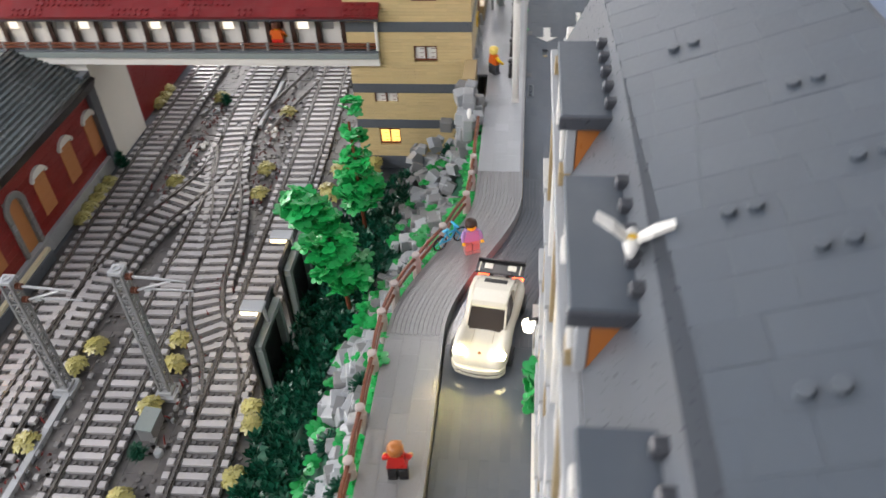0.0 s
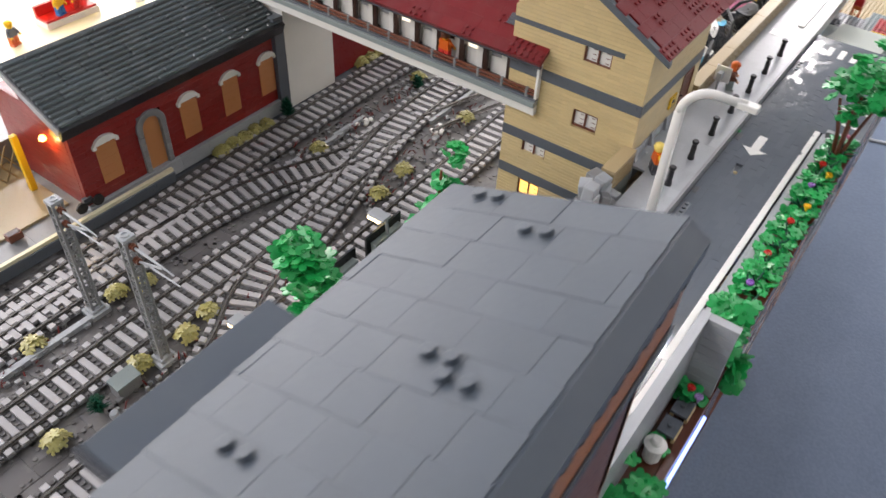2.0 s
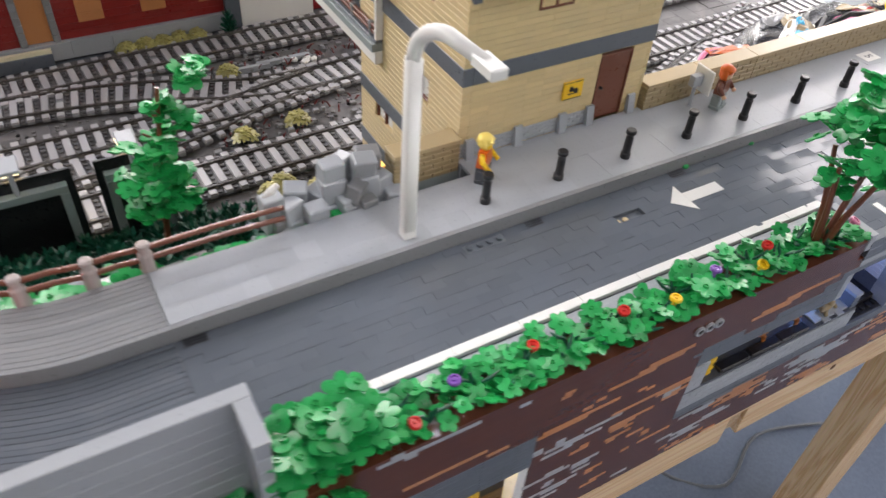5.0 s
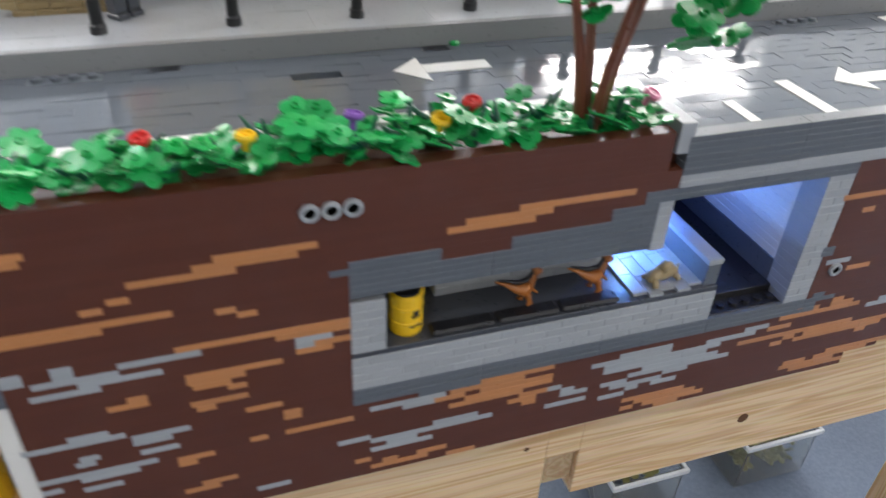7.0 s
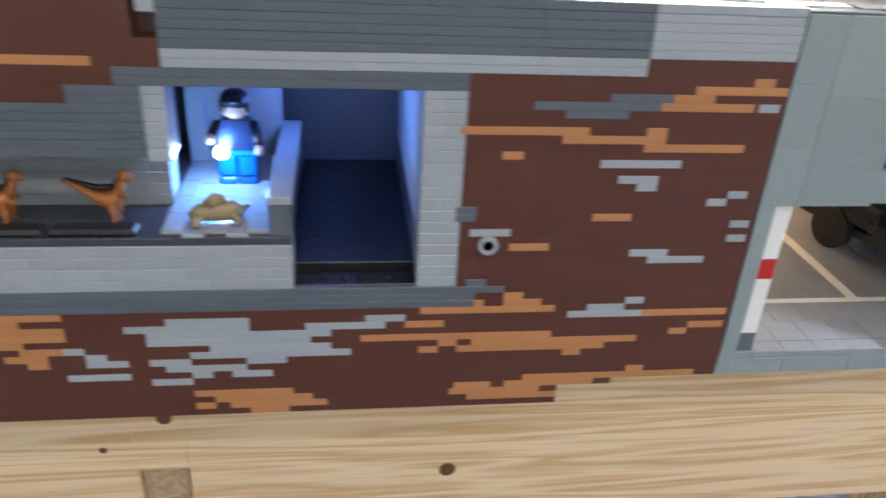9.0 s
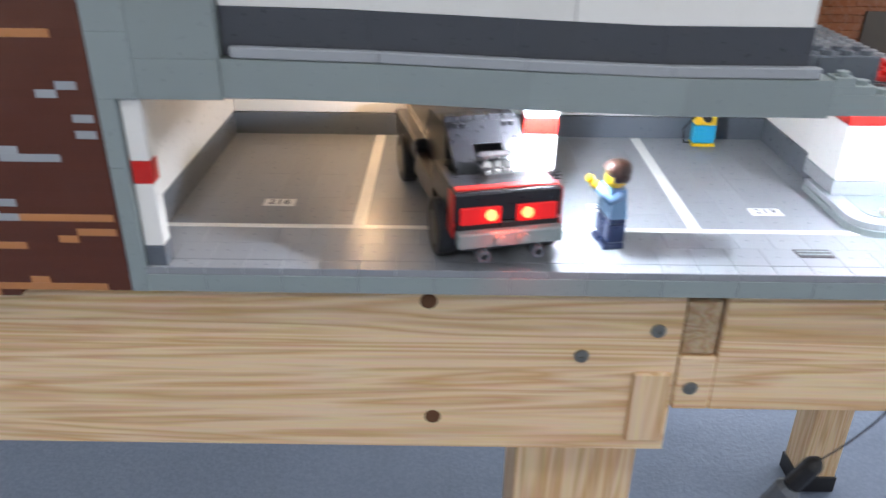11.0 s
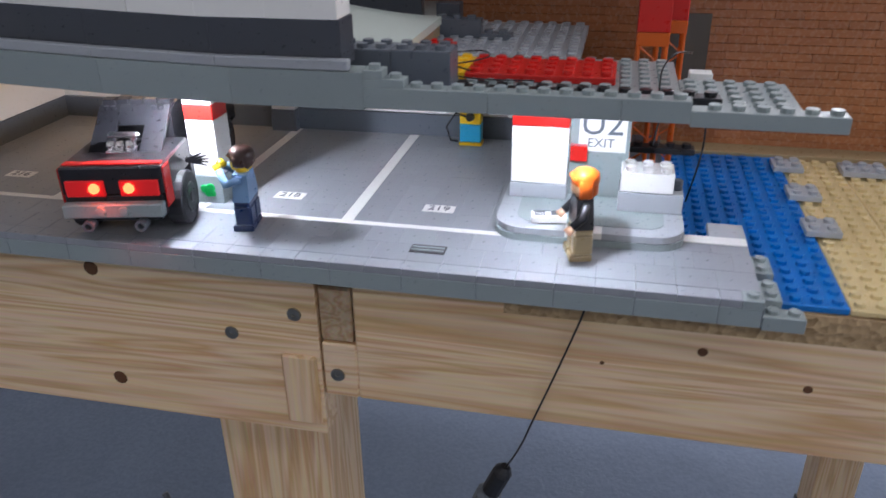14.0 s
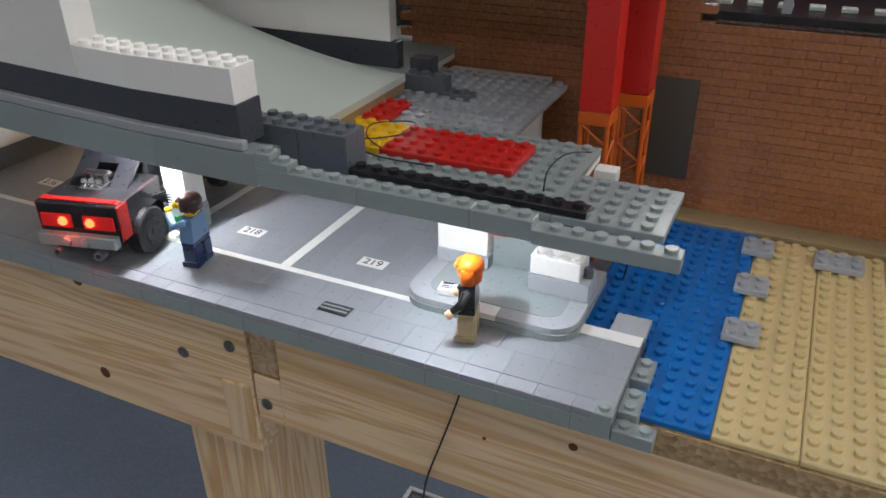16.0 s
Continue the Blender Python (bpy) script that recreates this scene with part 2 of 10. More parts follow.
def cbox(bm, x0, x1, y0, y1, z0, z1, c=0.0003, mi=0):
    """A block with chamfered edges."""
    v = {}
    for sx in (0, 1):
        for sy in (0, 1):
            for sz in (0, 1):
                p = ((x0, x1)[sx], (y0, y1)[sy], (z0, z1)[sz])
                d = (c if not sx else -c, c if not sy else -c, c if not sz else -c)
                for k in range(3):
                    q = [p[i] + (d[i] if i != k else 0) for i in range(3)]
                    v[sx, sy, sz, k] = bm.verts.new(q)
    fs = []
    for k in range(3):
        a, b = [i for i in range(3) if i != k]
        for s in (0, 1):
            ring = []
            for sa, sb in ((0, 0), (1, 0), (1, 1), (0, 1)):
                key = [0, 0, 0]
                key[k], key[a], key[b] = s, sa, sb
                ring.append(v[(*key, k)])
            fs.append(ring)
    for k in range(3):
        a, b = [i for i in range(3) if i != k]
        for sa in (0, 1):
            for sb in (0, 1):
                k0, k1 = [0, 0, 0], [0, 0, 0]
                k0[a] = k1[a] = sa
                k0[b] = k1[b] = sb
                k1[k] = 1
                fs.append([v[(*k0, a)], v[(*k1, a)], v[(*k1, b)], v[(*k0, b)]])
    for sx in (0, 1):
        for sy in (0, 1):
            for sz in (0, 1):
                fs.append([v[sx, sy, sz, k] for k in range(3)])
    mid = Vector(((x0 + x1) / 2, (y0 + y1) / 2, (z0 + z1) / 2))
    for ring in fs:
        n = (ring[1].co - ring[0].co).cross(ring[2].co - ring[1].co)
        if n.dot((ring[0].co + ring[2].co) / 2 - mid) < 0:
            ring = ring[::-1]
        bm.faces.new(ring).material_index = mi


def ring_of(bm, at, r, n, axis="z", phase=0.0):
    out = []
    for i in range(n):
        a = 2 * math.pi * i / n + phase
        c, s = r * math.cos(a), r * math.sin(a)
        d = {"z": (c, s, 0), "x": (0, c, s), "y": (s, 0, c)}[axis]
        out.append(bm.verts.new((at[0] + d[0], at[1] + d[1], at[2] + d[2])))
    return out


def bridge(bm, a, b, mi=0):
    n = len(a)
    for i in range(n):
        bm.faces.new((a[i], a[(i + 1) % n], b[(i + 1) % n], b[i])).material_index = mi


def lathe(bm, at, profile, n=12, axis="z", mi=0):
    """Rings of (radius, height along the axis), closed at both ends."""
    k = "xyz".index(axis)
    rings = []
    for r, h in profile:
        p = list(at)
        p[k] += h
        rings.append(ring_of(bm, p, max(r, 1e-5), n, axis))
    bm.faces.new(rings[0][::-1]).material_index = mi
    for a, b in zip(rings, rings[1:]):
        bridge(bm, a, b, mi)
    bm.faces.new(rings[-1]).material_index = mi


def stud(bm, x, y, z, n=10, r=0.0024, h=0.0017, mi=0):
    a, b = ring_of(bm, (x, y, z), r, n), ring_of(bm, (x, y, z + h), r, n)
    c = ring_of(bm, (x, y, z + h + 0.00012), r - 0.00025, n)
    bridge(bm, a, b, mi)
    bridge(bm, b, c, mi)
    bm.faces.new(c).material_index = mi


def studs(bm, x0, x1, y0, y1, z, n=10, mi=0):
    """Studs at the middle of each 8 mm field of a rectangle."""
    nx, ny = round((x1 - x0) / STUD), round((y1 - y0) / STUD)
    for i in range(nx):
        for j in range(ny):
            stud(bm, x0 + (i + 0.5) * STUD, y0 + (j + 0.5) * STUD, z, n, mi=mi)


def tube(bm, pts, r, n=6, mi=0):
    """A round rod through the given points."""
    rings = []
    for i, p in enumerate(pts):
        d = Vector(pts[min(i + 1, len(pts) - 1)]) - Vector(pts[max(i - 1, 0)])
        q = d.to_track_quat("Z", "Y").to_matrix()
        rr = r[i] if isinstance(r, (list, tuple)) else r
        rings.append([bm.verts.new(Vector(p) + q @ Vector((rr * math.cos(2 * math.pi * k / n), rr * math.sin(2 * math.pi * k / n), 0))) for k in range(n)])
    bm.faces.new(rings[0][::-1]).material_index = mi
    for a, b in zip(rings, rings[1:]):
        bridge(bm, a, b, mi)
    bm.faces.new(rings[-1]).material_index = mi


def prism(bm, pts, z0, z1, mi=0):
    """An outline in x and y, counter-clockwise, raised from z0 to z1."""
    a, b = [bm.verts.new((x, y, z0)) for x, y in pts], [bm.verts.new((x, y, z1)) for x, y in pts]
    bm.faces.new(a[::-1]).material_index = mi
    bridge(bm, a, b, mi)
    bm.faces.new(b).material_index = mi


def slab(bm, axis, pts, lo, hi, mi=0):
    """An outline in the two other axes, raised along the given axis."""
    def at(p, h):
        return {"x": (h, p[0], p[1]), "y": (p[0], h, p[1]), "z": (p[0], p[1], h)}[axis]
    a, b = [bm.verts.new(at(p, lo)) for p in pts], [bm.verts.new(at(p, hi)) for p in pts]
    fs = [bm.faces.new(a[::-1]), bm.faces.new(b)]
    n = len(a)
    fs += [bm.faces.new((a[i], a[(i + 1) % n], b[(i + 1) % n], b[i])) for i in range(n)]
    for f in fs:
        f.material_index = mi
    bmesh.ops.recalc_face_normals(bm, faces=fs)


def B():
    return bmesh.new()


def bend(x):
    """How far road, kerb and fence swing to the back at the given x."""
    u = min(max((-x - 0.735) / 0.21, 0), 1)
    return 0.066 * u * u * (3 - 2 * u)


def strip(bm, x0, x1, ya, yb, z0, z1, step=0.02, mi=0):
    """A long slab that follows the road's bend; ya < yb are its edges on the straight."""
    n = max(1, math.ceil((x1 - x0) / step))
    rows = []
    for i in range(n + 1):
        x = x0 + (x1 - x0) * i / n
        d = bend(x)
        rows.append([bm.verts.new(p) for p in ((x, ya + d, z0), (x, yb + d, z0), (x, yb + d, z1), (x, ya + d, z1))])
    for a, b in zip(rows, rows[1:]):
        for k in range(4):
            bm.faces.new((a[k], b[k], b[(k + 1) % 4], a[(k + 1) % 4])).material_index = mi
    bm.faces.new(rows[0]).material_index = mi
    bm.faces.new(rows[-1][::-1]).material_index = mi
    bmesh.ops.recalc_face_normals(bm, faces=bm.faces[:])
# ---- hall and table ----
def hall():
    bm = B()
    box(bm, -5, 5, -4, 6, FLOOR_Z - 0.1, FLOOR_Z)
    single("floor", bm, carpet_mat(), "blue-grey needle-felt carpet floor of the exhibition hall", "floor", kind="structure")
    bm = B()
    box(bm, -5, 5, -4, 6, CEIL_Z, CEIL_Z + 0.1)
    single("ceiling", bm, wall_paint("ceiling_paint", (0.78, 0.78, 0.76)), "plain white hall ceiling", "ceiling", kind="structure")
    paint = wall_paint("hall_paint", (0.66, 0.66, 0.62))
    for name, dims in (("wall_north", (-5, 5, 6, 6.1)), ("wall_south", (-5, 5, -4.1, -4)), ("wall_east", (5, 5.1, -4, 6)), ("wall_west", (-5.1, -5, -4, 6))):
        bm = B()
        box(bm, *dims, FLOOR_Z, CEIL_Z)
        single(name, bm, paint, "plain pale hall wall far behind the layout", "wall", kind="structure")


hall()


def knots(bm, spots, y):
    for x, z, r in spots:
        lathe(bm, (x, y, z), [(r, 0.0), (r * 0.75, -0.0003)], 10, "y")


def table():
    t = thing("layout_table", "rough pine table frame carrying the brick layout", "table")
    F = 0.0145
    for name, x0, x1, z0, z1 in (("beam", -1.70, 0.2415, -0.096, -0.0008), ("beam", 0.2425, 1.2, -0.071, -0.0075)):
        bm = B()
        if x1 > 0.5:
            cbox(bm, 0.2598, x1, F, F + 0.0152, z0, z1, 0.001)
            cbox(bm, x0, 0.2600, F, F + 0.0152, z0, -0.0405, 0.001)
        else:
            cbox(bm, x0, -0.2585, F, F + 0.0152, z0, z1, 0.0004)
            cbox(bm, -0.2360, x1, F, F + 0.0152, z0, z1, 0.0004)
            cbox(bm, -0.2586, -0.2359, F, F + 0.0152, -0.0560, z1, 0.0004)
        beam = part(name, bm, pine_x, t, "knotty planed pine beam")
        spots = [(-0.1155, -0.064, 0.0042), (-0.2440, -0.026, 0.0035), (0.1255, -0.0120, 0.004), (0.1275, -0.077, 0.004), (-0.2720, -0.043, 0.0018), (-0.41, -0.05, 0.0035)] if x1 < 0.5 else [(0.415, -0.023, 0.0022), (0.459, -0.036, 0.0020), (0.374, -0.034, 0.0010)]
        for spot in spots:
            bm = B()
            knots(bm, [spot], F - 0.0001)
            part("knot", bm, knot_mat, beam)
        screws = [(0.1966, -0.0403), (0.2304, -0.0261)] if x1 < 0.5 else [(0.2498, -0.058)]
        for x, z in screws:
            bm = B()
            lathe(bm, (x, F - 0.0002, z), [(0.0036, 0), (0.0034, -0.0006), (0.0012, -0.0007), (0.001, -0.0001)], 14, "y")
            part("screw", bm, metal, beam)
    bm = B()
    cbox(bm, 0.2424, 0.2585, F + 0.0012, F + 0.04, -0.0398, -0.0105, 0.0010)
    part("end_block", bm, pine_mat("pine_end", "y", 0.62), t, "sawn end grain of a cross beam")
    bm = B()
    cbox(bm, -0.2580, -0.2365, F + 0.003, F + 0.30, -0.0840, -0.0566, 0.0008)
    part("end_block", bm, pine_mat("pine_end", "y", 0.62), t, "sawn end grain of a cross beam")
    bm = B()
    cbox(bm, 0.2215, 0.2396, F - 0.002, F + 0.012, -0.0895, -0.0490, 0.001)
    part("post_block", bm, pine_z, t)
    bm = B()
    cbox(bm, 0.1710, 0.2340, 0.0300, 0.0810, FLOOR_Z + 0.0005, -0.02, 0.001)
    part("leg", bm, pine_z, t)
    w = 0.055
    for x, y in ((0.690, 0.630), (-1.20, F + 0.041), (-1.20, 1.30), (1.10, 1.30)):
        bm = B()
        cbox(bm, x, x + w, y, y + w, FLOOR_Z + 0.006, -0.02, 0.001)
        leg = part("leg", bm, pine_z, t)
        if x == 0.690:
            bm = B()
            cbox(bm, x - 0.003, x + w + 0.003, y - 0.003, y + w + 0.003, FLOOR_Z, FLOOR_Z + 0.03, 0.001)
            part("foot_cap", bm, mat("black", 0.5), leg, "black rubber foot cap")
    bm = B()
    cbox(bm, -1.70, 1.2, 0.052, 1.6, -0.0185, -0.0135, 0.0005)
    part("board", bm, chip_mat(), t, "chipboard table top")


table()
# ---- base of the railway yard ----
bm = B()
box(bm, -1.70, 1.2, 0.26, 1.6, -0.0135, 0.0125 - 0.0032)
single("ground", bm, mat("dgray", 0.45), "dark grey base plates of the railway yard", "ground", kind="structure")
# ---- front wall of the street block ----
G = 0.0125  # top of the ballast plates
RZ, SZ = 0.159, 0.1703  # road and pavement
Z0 = -0.0128  # foot of the front wall
CELLS = {}
PATCHES = []


def blob(colour, col, row, *runs):
    """A weathered patch: plate rows of (row above, studs to the right, length in studs)."""
    for up, right, n in runs:
        PATCHES.append((colour, row + up, col + right, n))


def field(colour, x0, x1, z0, z1):
    for r in range(round((z0 - Z0) / PLATE), round((z1 - Z0) / PLATE)):
        for c in range(round(x0 / STUD), round(x1 / STUD)):
            CELLS[r, c] = colour


def wall_front():
    field("brown", -0.672, -0.232, Z0, 0.1632)
    field("brown", -0.232, -0.056, Z0, 0.1440)
    field("brown", -0.056, 0.0, Z0, 0.1408)
    blob("nougat", -56, 31, (0, 5, 4), (1, 0, 9))
    blob("nougat", -50, 28, (0, 0, 2), (1, 1, 2))
    blob("lgray", -50, 29, (0, 0, 2), (1, 0, 2))
    blob("dgray", -48, 40, (0, 0, 6), (1, 1, 4))
    blob("lgray", -6.25, 22, (0, 1, 3), (1, 0, 2))
    blob("lgray", -1.25, 25, (0, 0, 1))
    blob("lgray", -1.25, 27, (0, 0, 1))
    blob("lgray", -1.25, 42, (0, 0, 1))
    blob("nougat", -1.75, 45, (0, 0, 1))
    blob("nougat", -41.75, 44, (0, 0, 5), (1, 1, 5), (2, 4, 7))
    blob("lgray", -77.75, 52, (0, 2, 1), (1, 0, 8), (2, 1, 1))
    blob("nougat", -75.75, 42, (0, 0, 7))
    blob("nougat", -68.75, 40, (0, 0, 2))
    blob("lgray", -66.5, 52, (0, 0, 1))
    blob("lgray", -64.25, 19, (0, 0, 5), (1, 2.25, 2))
    blob("nougat", -64, 37, (0, 0, 5), (1, 0.5, 7), (1, 6.25, 2))
    blob("lgray", -64, 31, (0, 0, 1), (1, 0, 1))
    blob("lgray", -64, 12, (0, 2, 3), (1, 0, 6))
    blob("lgray", -64, 11, (0, 0, 1))
    blob("lgray", -63, 28, (0, 0, 2), (0, 1.25, 2), (1, 2.25, 4), (2, 0.25, 4), (3, 4.25, 4), (3, 1.25, 1), (4, 1.25, 1))
    blob("nougat", -62.5, 48, (0, 0, 1), (1, 0.25, 1))
    blob("lgray", -62, 15, (0, 0, 1), (1, 0.25, 1))
    blob("lgray", -62, 10, (0, 0, 2))
    blob("nougat", -59.75, 40, (0, 0, 1))
    blob("nougat", -59.75, 24, (0, 0, 2), (1, 1, 1))
    blob("lgray", -59, 17, (0, 0, 2), (1, 0, 3))
    blob("lgray", -58.75, 15, (0, 0, 2))
    blob("nougat", -58.5, 41, (0, 0, 1))
    blob("nougat", -57.5, 43, (0, 0, 5), (1, 3, 5), (2, 4, 5))
    blob("nougat", -57, 11, (0, 0, 1), (1, 0, 2))
    blob("nougat", -57, 5, (0, 0, 2), (1, 1, 2))
    blob("nougat", -55.75, 24, (0, 2, 1), (1, 0.25, 2), (2, 0, 3), (3, 0, 5))
    blob("nougat", -55.75, 21, (0, 0.25, 1), (1, 0, 3))
    blob("nougat", -53.75, 36, (0, 1, 1), (1, 0, 1))
    blob("nougat", -53, 19, (0, 0, 2))
    blob("nougat", -53, 13, (0, 0, 1))
    blob("lgray", -53, 2, (0, 0, 2))
    blob("nougat", -51, 16, (0, 0, 1), (1, 0, 1))
    blob("nougat", -51, 13, (0, 0, 4))
    blob("lgray", -48, 5, (0, 2, 4), (1, 3, 2), (2, 3, 7), (2, 2, 1), (3, 6, 3), (3, 0, 2))
    blob("nougat", -47, 3, (0, 0, 1))
    blob("nougat", -46, 1, (0, 1.75, 2), (0, 0, 2), (0, 1.75, 2), (1, 0.75, 1), (1, 3, 2), (1, 3, 2))
    blob("lgray", -46, 13, (0, 2, 3), (1, 1.75, 3), (1, 0, 2))
    blob("dgray", -43, 15, (0, 0, 4))
    blob("nougat", -42, 8, (0, 6, 1), (1, 5, 2), (2, 5.75, 2), (3, 1, 5), (4, 2, 6), (5, 0, 2), (5, 3, 5), (6, 1, 5), (7, 3, 5))
    blob("nougat", -41, 0, (0, 0, 2))
    blob("lgray", -34.25, 8, (0, 1, 2), (1, 1, 1), (2, 0, 1))
    blob("lgray", -34.25, 6, (0, 0, 3))
    blob("lgray", -31.25, 5, (0, 1, 2), (1, 3, 1), (1, 5, 2), (2, 1.75, 4), (3, 1, 2), (3, 5.75, 2), (4, 3, 8), (5, 4, 6), (6, 1, 8), (7, 1, 9), (8, 0, 6), (8, 8.75, 4), (9, 2, 4), (9, 11.75, 2))
    blob("nougat", -28.25, 0, (0, 2.75, 2), (1, 1.75, 5), (1, 0, 1), (2, 1, 5), (3, 0, 5))
    blob("nougat", -19.75, 8, (0, 10.75, 1), (1, 3, 1), (1, 5, 8), (2, 4, 1), (2, 5.75, 9), (3, 0, 10))
    blob("nougat", -17.5, 13, (0, 0, 2))
    blob("nougat", -16.75, 15, (0, 0, 7), (1, 1.25, 2), (1, 4.25, 2), (2, 4.25, 1))
    blob("nougat", -15.25, 37, (0, 8.75, 5), (1, 4.75, 5), (2, 0, 6), (2, 8.75, 1))
    blob("dgray", -15.25, 28, (0, 0, 1), (1, 0, 1))
    blob("nougat", -15, 1, (0, 1, 5), (1, 0, 5), (2, 3, 5), (2, 0.25, 2), (3, 7.75, 6), (3, 4, 4), (4, 9.75, 1))
    blob("dgray", -14.5, 18, (0, 0, 2), (1, 0, 1))
    blob("lgray", -14.5, 26, (0, 0, 2))
    blob("nougat", -13.25, 36, (0, 0, 1))
    blob("nougat", -12.5, 24, (0, 0, 2))
    blob("dgray", -12, 41, (0, 1.5, 3), (1, 0, 6), (2, 3.5, 3))
    blob("lgray", -9, 14, (0, 0, 4), (1, 1, 2), (2, 3, 1))
    blob("nougat", -8.5, 28, (0, 0, 2))
    blob("lgray", -8.5, 35, (0, 0, 4))
    blob("lgray", -7.5, 32, (0, 1, 1), (1, 0, 2))
    blob("nougat", -6.5, 42, (0, 0, 5), (1, 1, 2), (2, 2, 5))
    blob("nougat", -6.25, 50, (0, 0.75, 5), (1, 0, 5))
    blob("nougat", -5.25, 14, (0, 0, 5))
    blob("nougat", -3.25, 11, (0, 0, 1), (1, 1, 2))
    blob("lgray", -2.75, 30, (0, 0, 1), (1, 1, 1))
    # grey lintels and sills round the openings
    field("dgray", -0.376, -0.336, 0.1008, 0.1232)
    field("dgray", -0.336, -0.232, 0.1008, 0.1136)
    field("dgray", -0.304, -0.232, 0.1136, 0.1200)
    field("dgray", -0.256, -0.232, 0.1200, 0.1264)
    field("dgray", -0.248, -0.224, 0.1264, 0.1296)
    field("dgray", -0.240, -0.120, 0.1296, 0.1360)
    field("lgray", -0.224, -0.056, 0.1360, 0.1424)
    field("lgray", -0.112, -0.096, 0.1328, 0.1360)
    field("lgray", -0.072, -0.056, 0.1328, 0.1360)
    field("dgray", -0.224, -0.056, 0.1424, 0.1584)
    field("lgray", -0.056, 0.0, 0.1408, 0.1584)
    field("dgray", -0.376, -0.112, 0.0384, 0.0480)
    field("dgray", -0.616, -0.512, 0.0928, 0.1120)
    field("dgray", -0.616, -0.512, 0.0768, 0.0928)
    # openings, and the stepped foot of the wall
    for x0, x1, z0, z1 in ((-0.376, -0.120, 0.0480, 0.1008), (-0.232, -0.120, 0.1008, 0.1296), (-0.616, -0.512, 0.0, 0.0768), (-0.072, 0.0, Z0, -0.0032), (-0.048, 0.0, -0.0032, 0.0)):
        field("", x0, x1, z0, z1)
    w = thing("wall_front", "reddish-brown plastic brick wall with orange and grey weathered patches", "wall", kind="structure")
    rng = random.Random(5)
    joined, shared = B(), {}
    for r in range(0, 56):
        c = -84
        while c < 0:
            col = CELLS.get((r, c), "")
            if not col:
                c += 1
                continue
            most = rng.choice((4, 6, 6, 8, 8, 10)) if col == "brown" else 8
            n = 1
            while n < most and c + n < 0 and CELLS.get((r, c + n), "") == col:
                n += 1
            z = Z0 + r * PLATE
            if col == "brown":
                y = rng.uniform(-0.00001, 0.00001)
                cbox(joined, c * STUD, (c + n) * STUD, y, 0.0078, z, z + PLATE, 0.00002)
            else:
                key = (col, n)
                if key not in shared:
                    bm = B()
                    cbox(bm, 0, n * STUD, 0, 0.0078, 0, PLATE, 0.00022)
                    shared[key] = mesh_of(bm, "plate", mat(col))
                piece("plate", shared[key], w, (c * STUD, rng.uniform(-0.00045, -0.0001), z))
            c += n
    for col, r, c, n in PATCHES:
        while n > 0:
            k = min(n, 6, -c)
            if k <= 0:
                break
            key = (col, k)
            if key not in shared:
                bm = B()
                cbox(bm, 0, k * STUD, 0, 0.0078, 0, PLATE, 0.0001)
                shared[key] = mesh_of(bm, "plate", mat(col))
            piece("plate", shared[key], w, (c * STUD, rng.uniform(-0.00022, -0.00012), Z0 + r * PLATE))
            c, n = c + k, n - k
    ob = part("brown_plates", joined, plastic("brown_run", C["brown"], 0.2, 0.035, 0.015, True), w)
    ob["kind"] = "stuff"
    # dark core behind the face, with the openings left free
    bm = B()
    for x0, x1, z0, z1 in ((-0.672, -0.616, Z0, 0.158), (-0.616, -0.512, 0.0768, 0.158), (-0.512, -0.376, Z0, 0.158), (-0.376, -0.120, Z0, 0.048), (-0.376, -0.232, 0.1008, 0.158), (-0.232, -0.120, 0.1296, 0.158), (-0.120, 0.0, Z0 + 0.013, 0.158)):
        box(bm, x0, x1, 0.0078, 0.014, z0, z1)
    part("core", bm, mat("brown"), w)
    return w


front = wall_front()


def masonry(w, x0, x1, z0, rows, y=0.0, depth=0.016, colour="lgray"):
    """Courses of 4.8 mm with a groove between, as moulded into profile bricks."""
    shared = {}
    H = 0.0048
    for r in range(rows):
        x, first = x0, True
        while x < x1 - 1e-6:
            n = STUD if (r % 2 and first) else 2 * STUD
            n = min(n, x1 - x)
            first = False
            key = round(n, 5)
            if key not in shared:
                bm = B()
                cbox(bm, 0.00005, n - 0.00005, 0, depth, 0.00005, H - 0.0001, 0.00028)
                shared[key] = mesh_of(bm, "brick", mat(colour))
            piece("brick", shared[key], w, (x, y, z0 + r * H))
            x += n
    bm = B()
    box(bm, x0 + 0.0002, x1 - 0.0002, y + 0.0003, y + depth - 0.0002, z0, z0 + rows * H)
    part("mortar", bm, mat("lgray"), w)


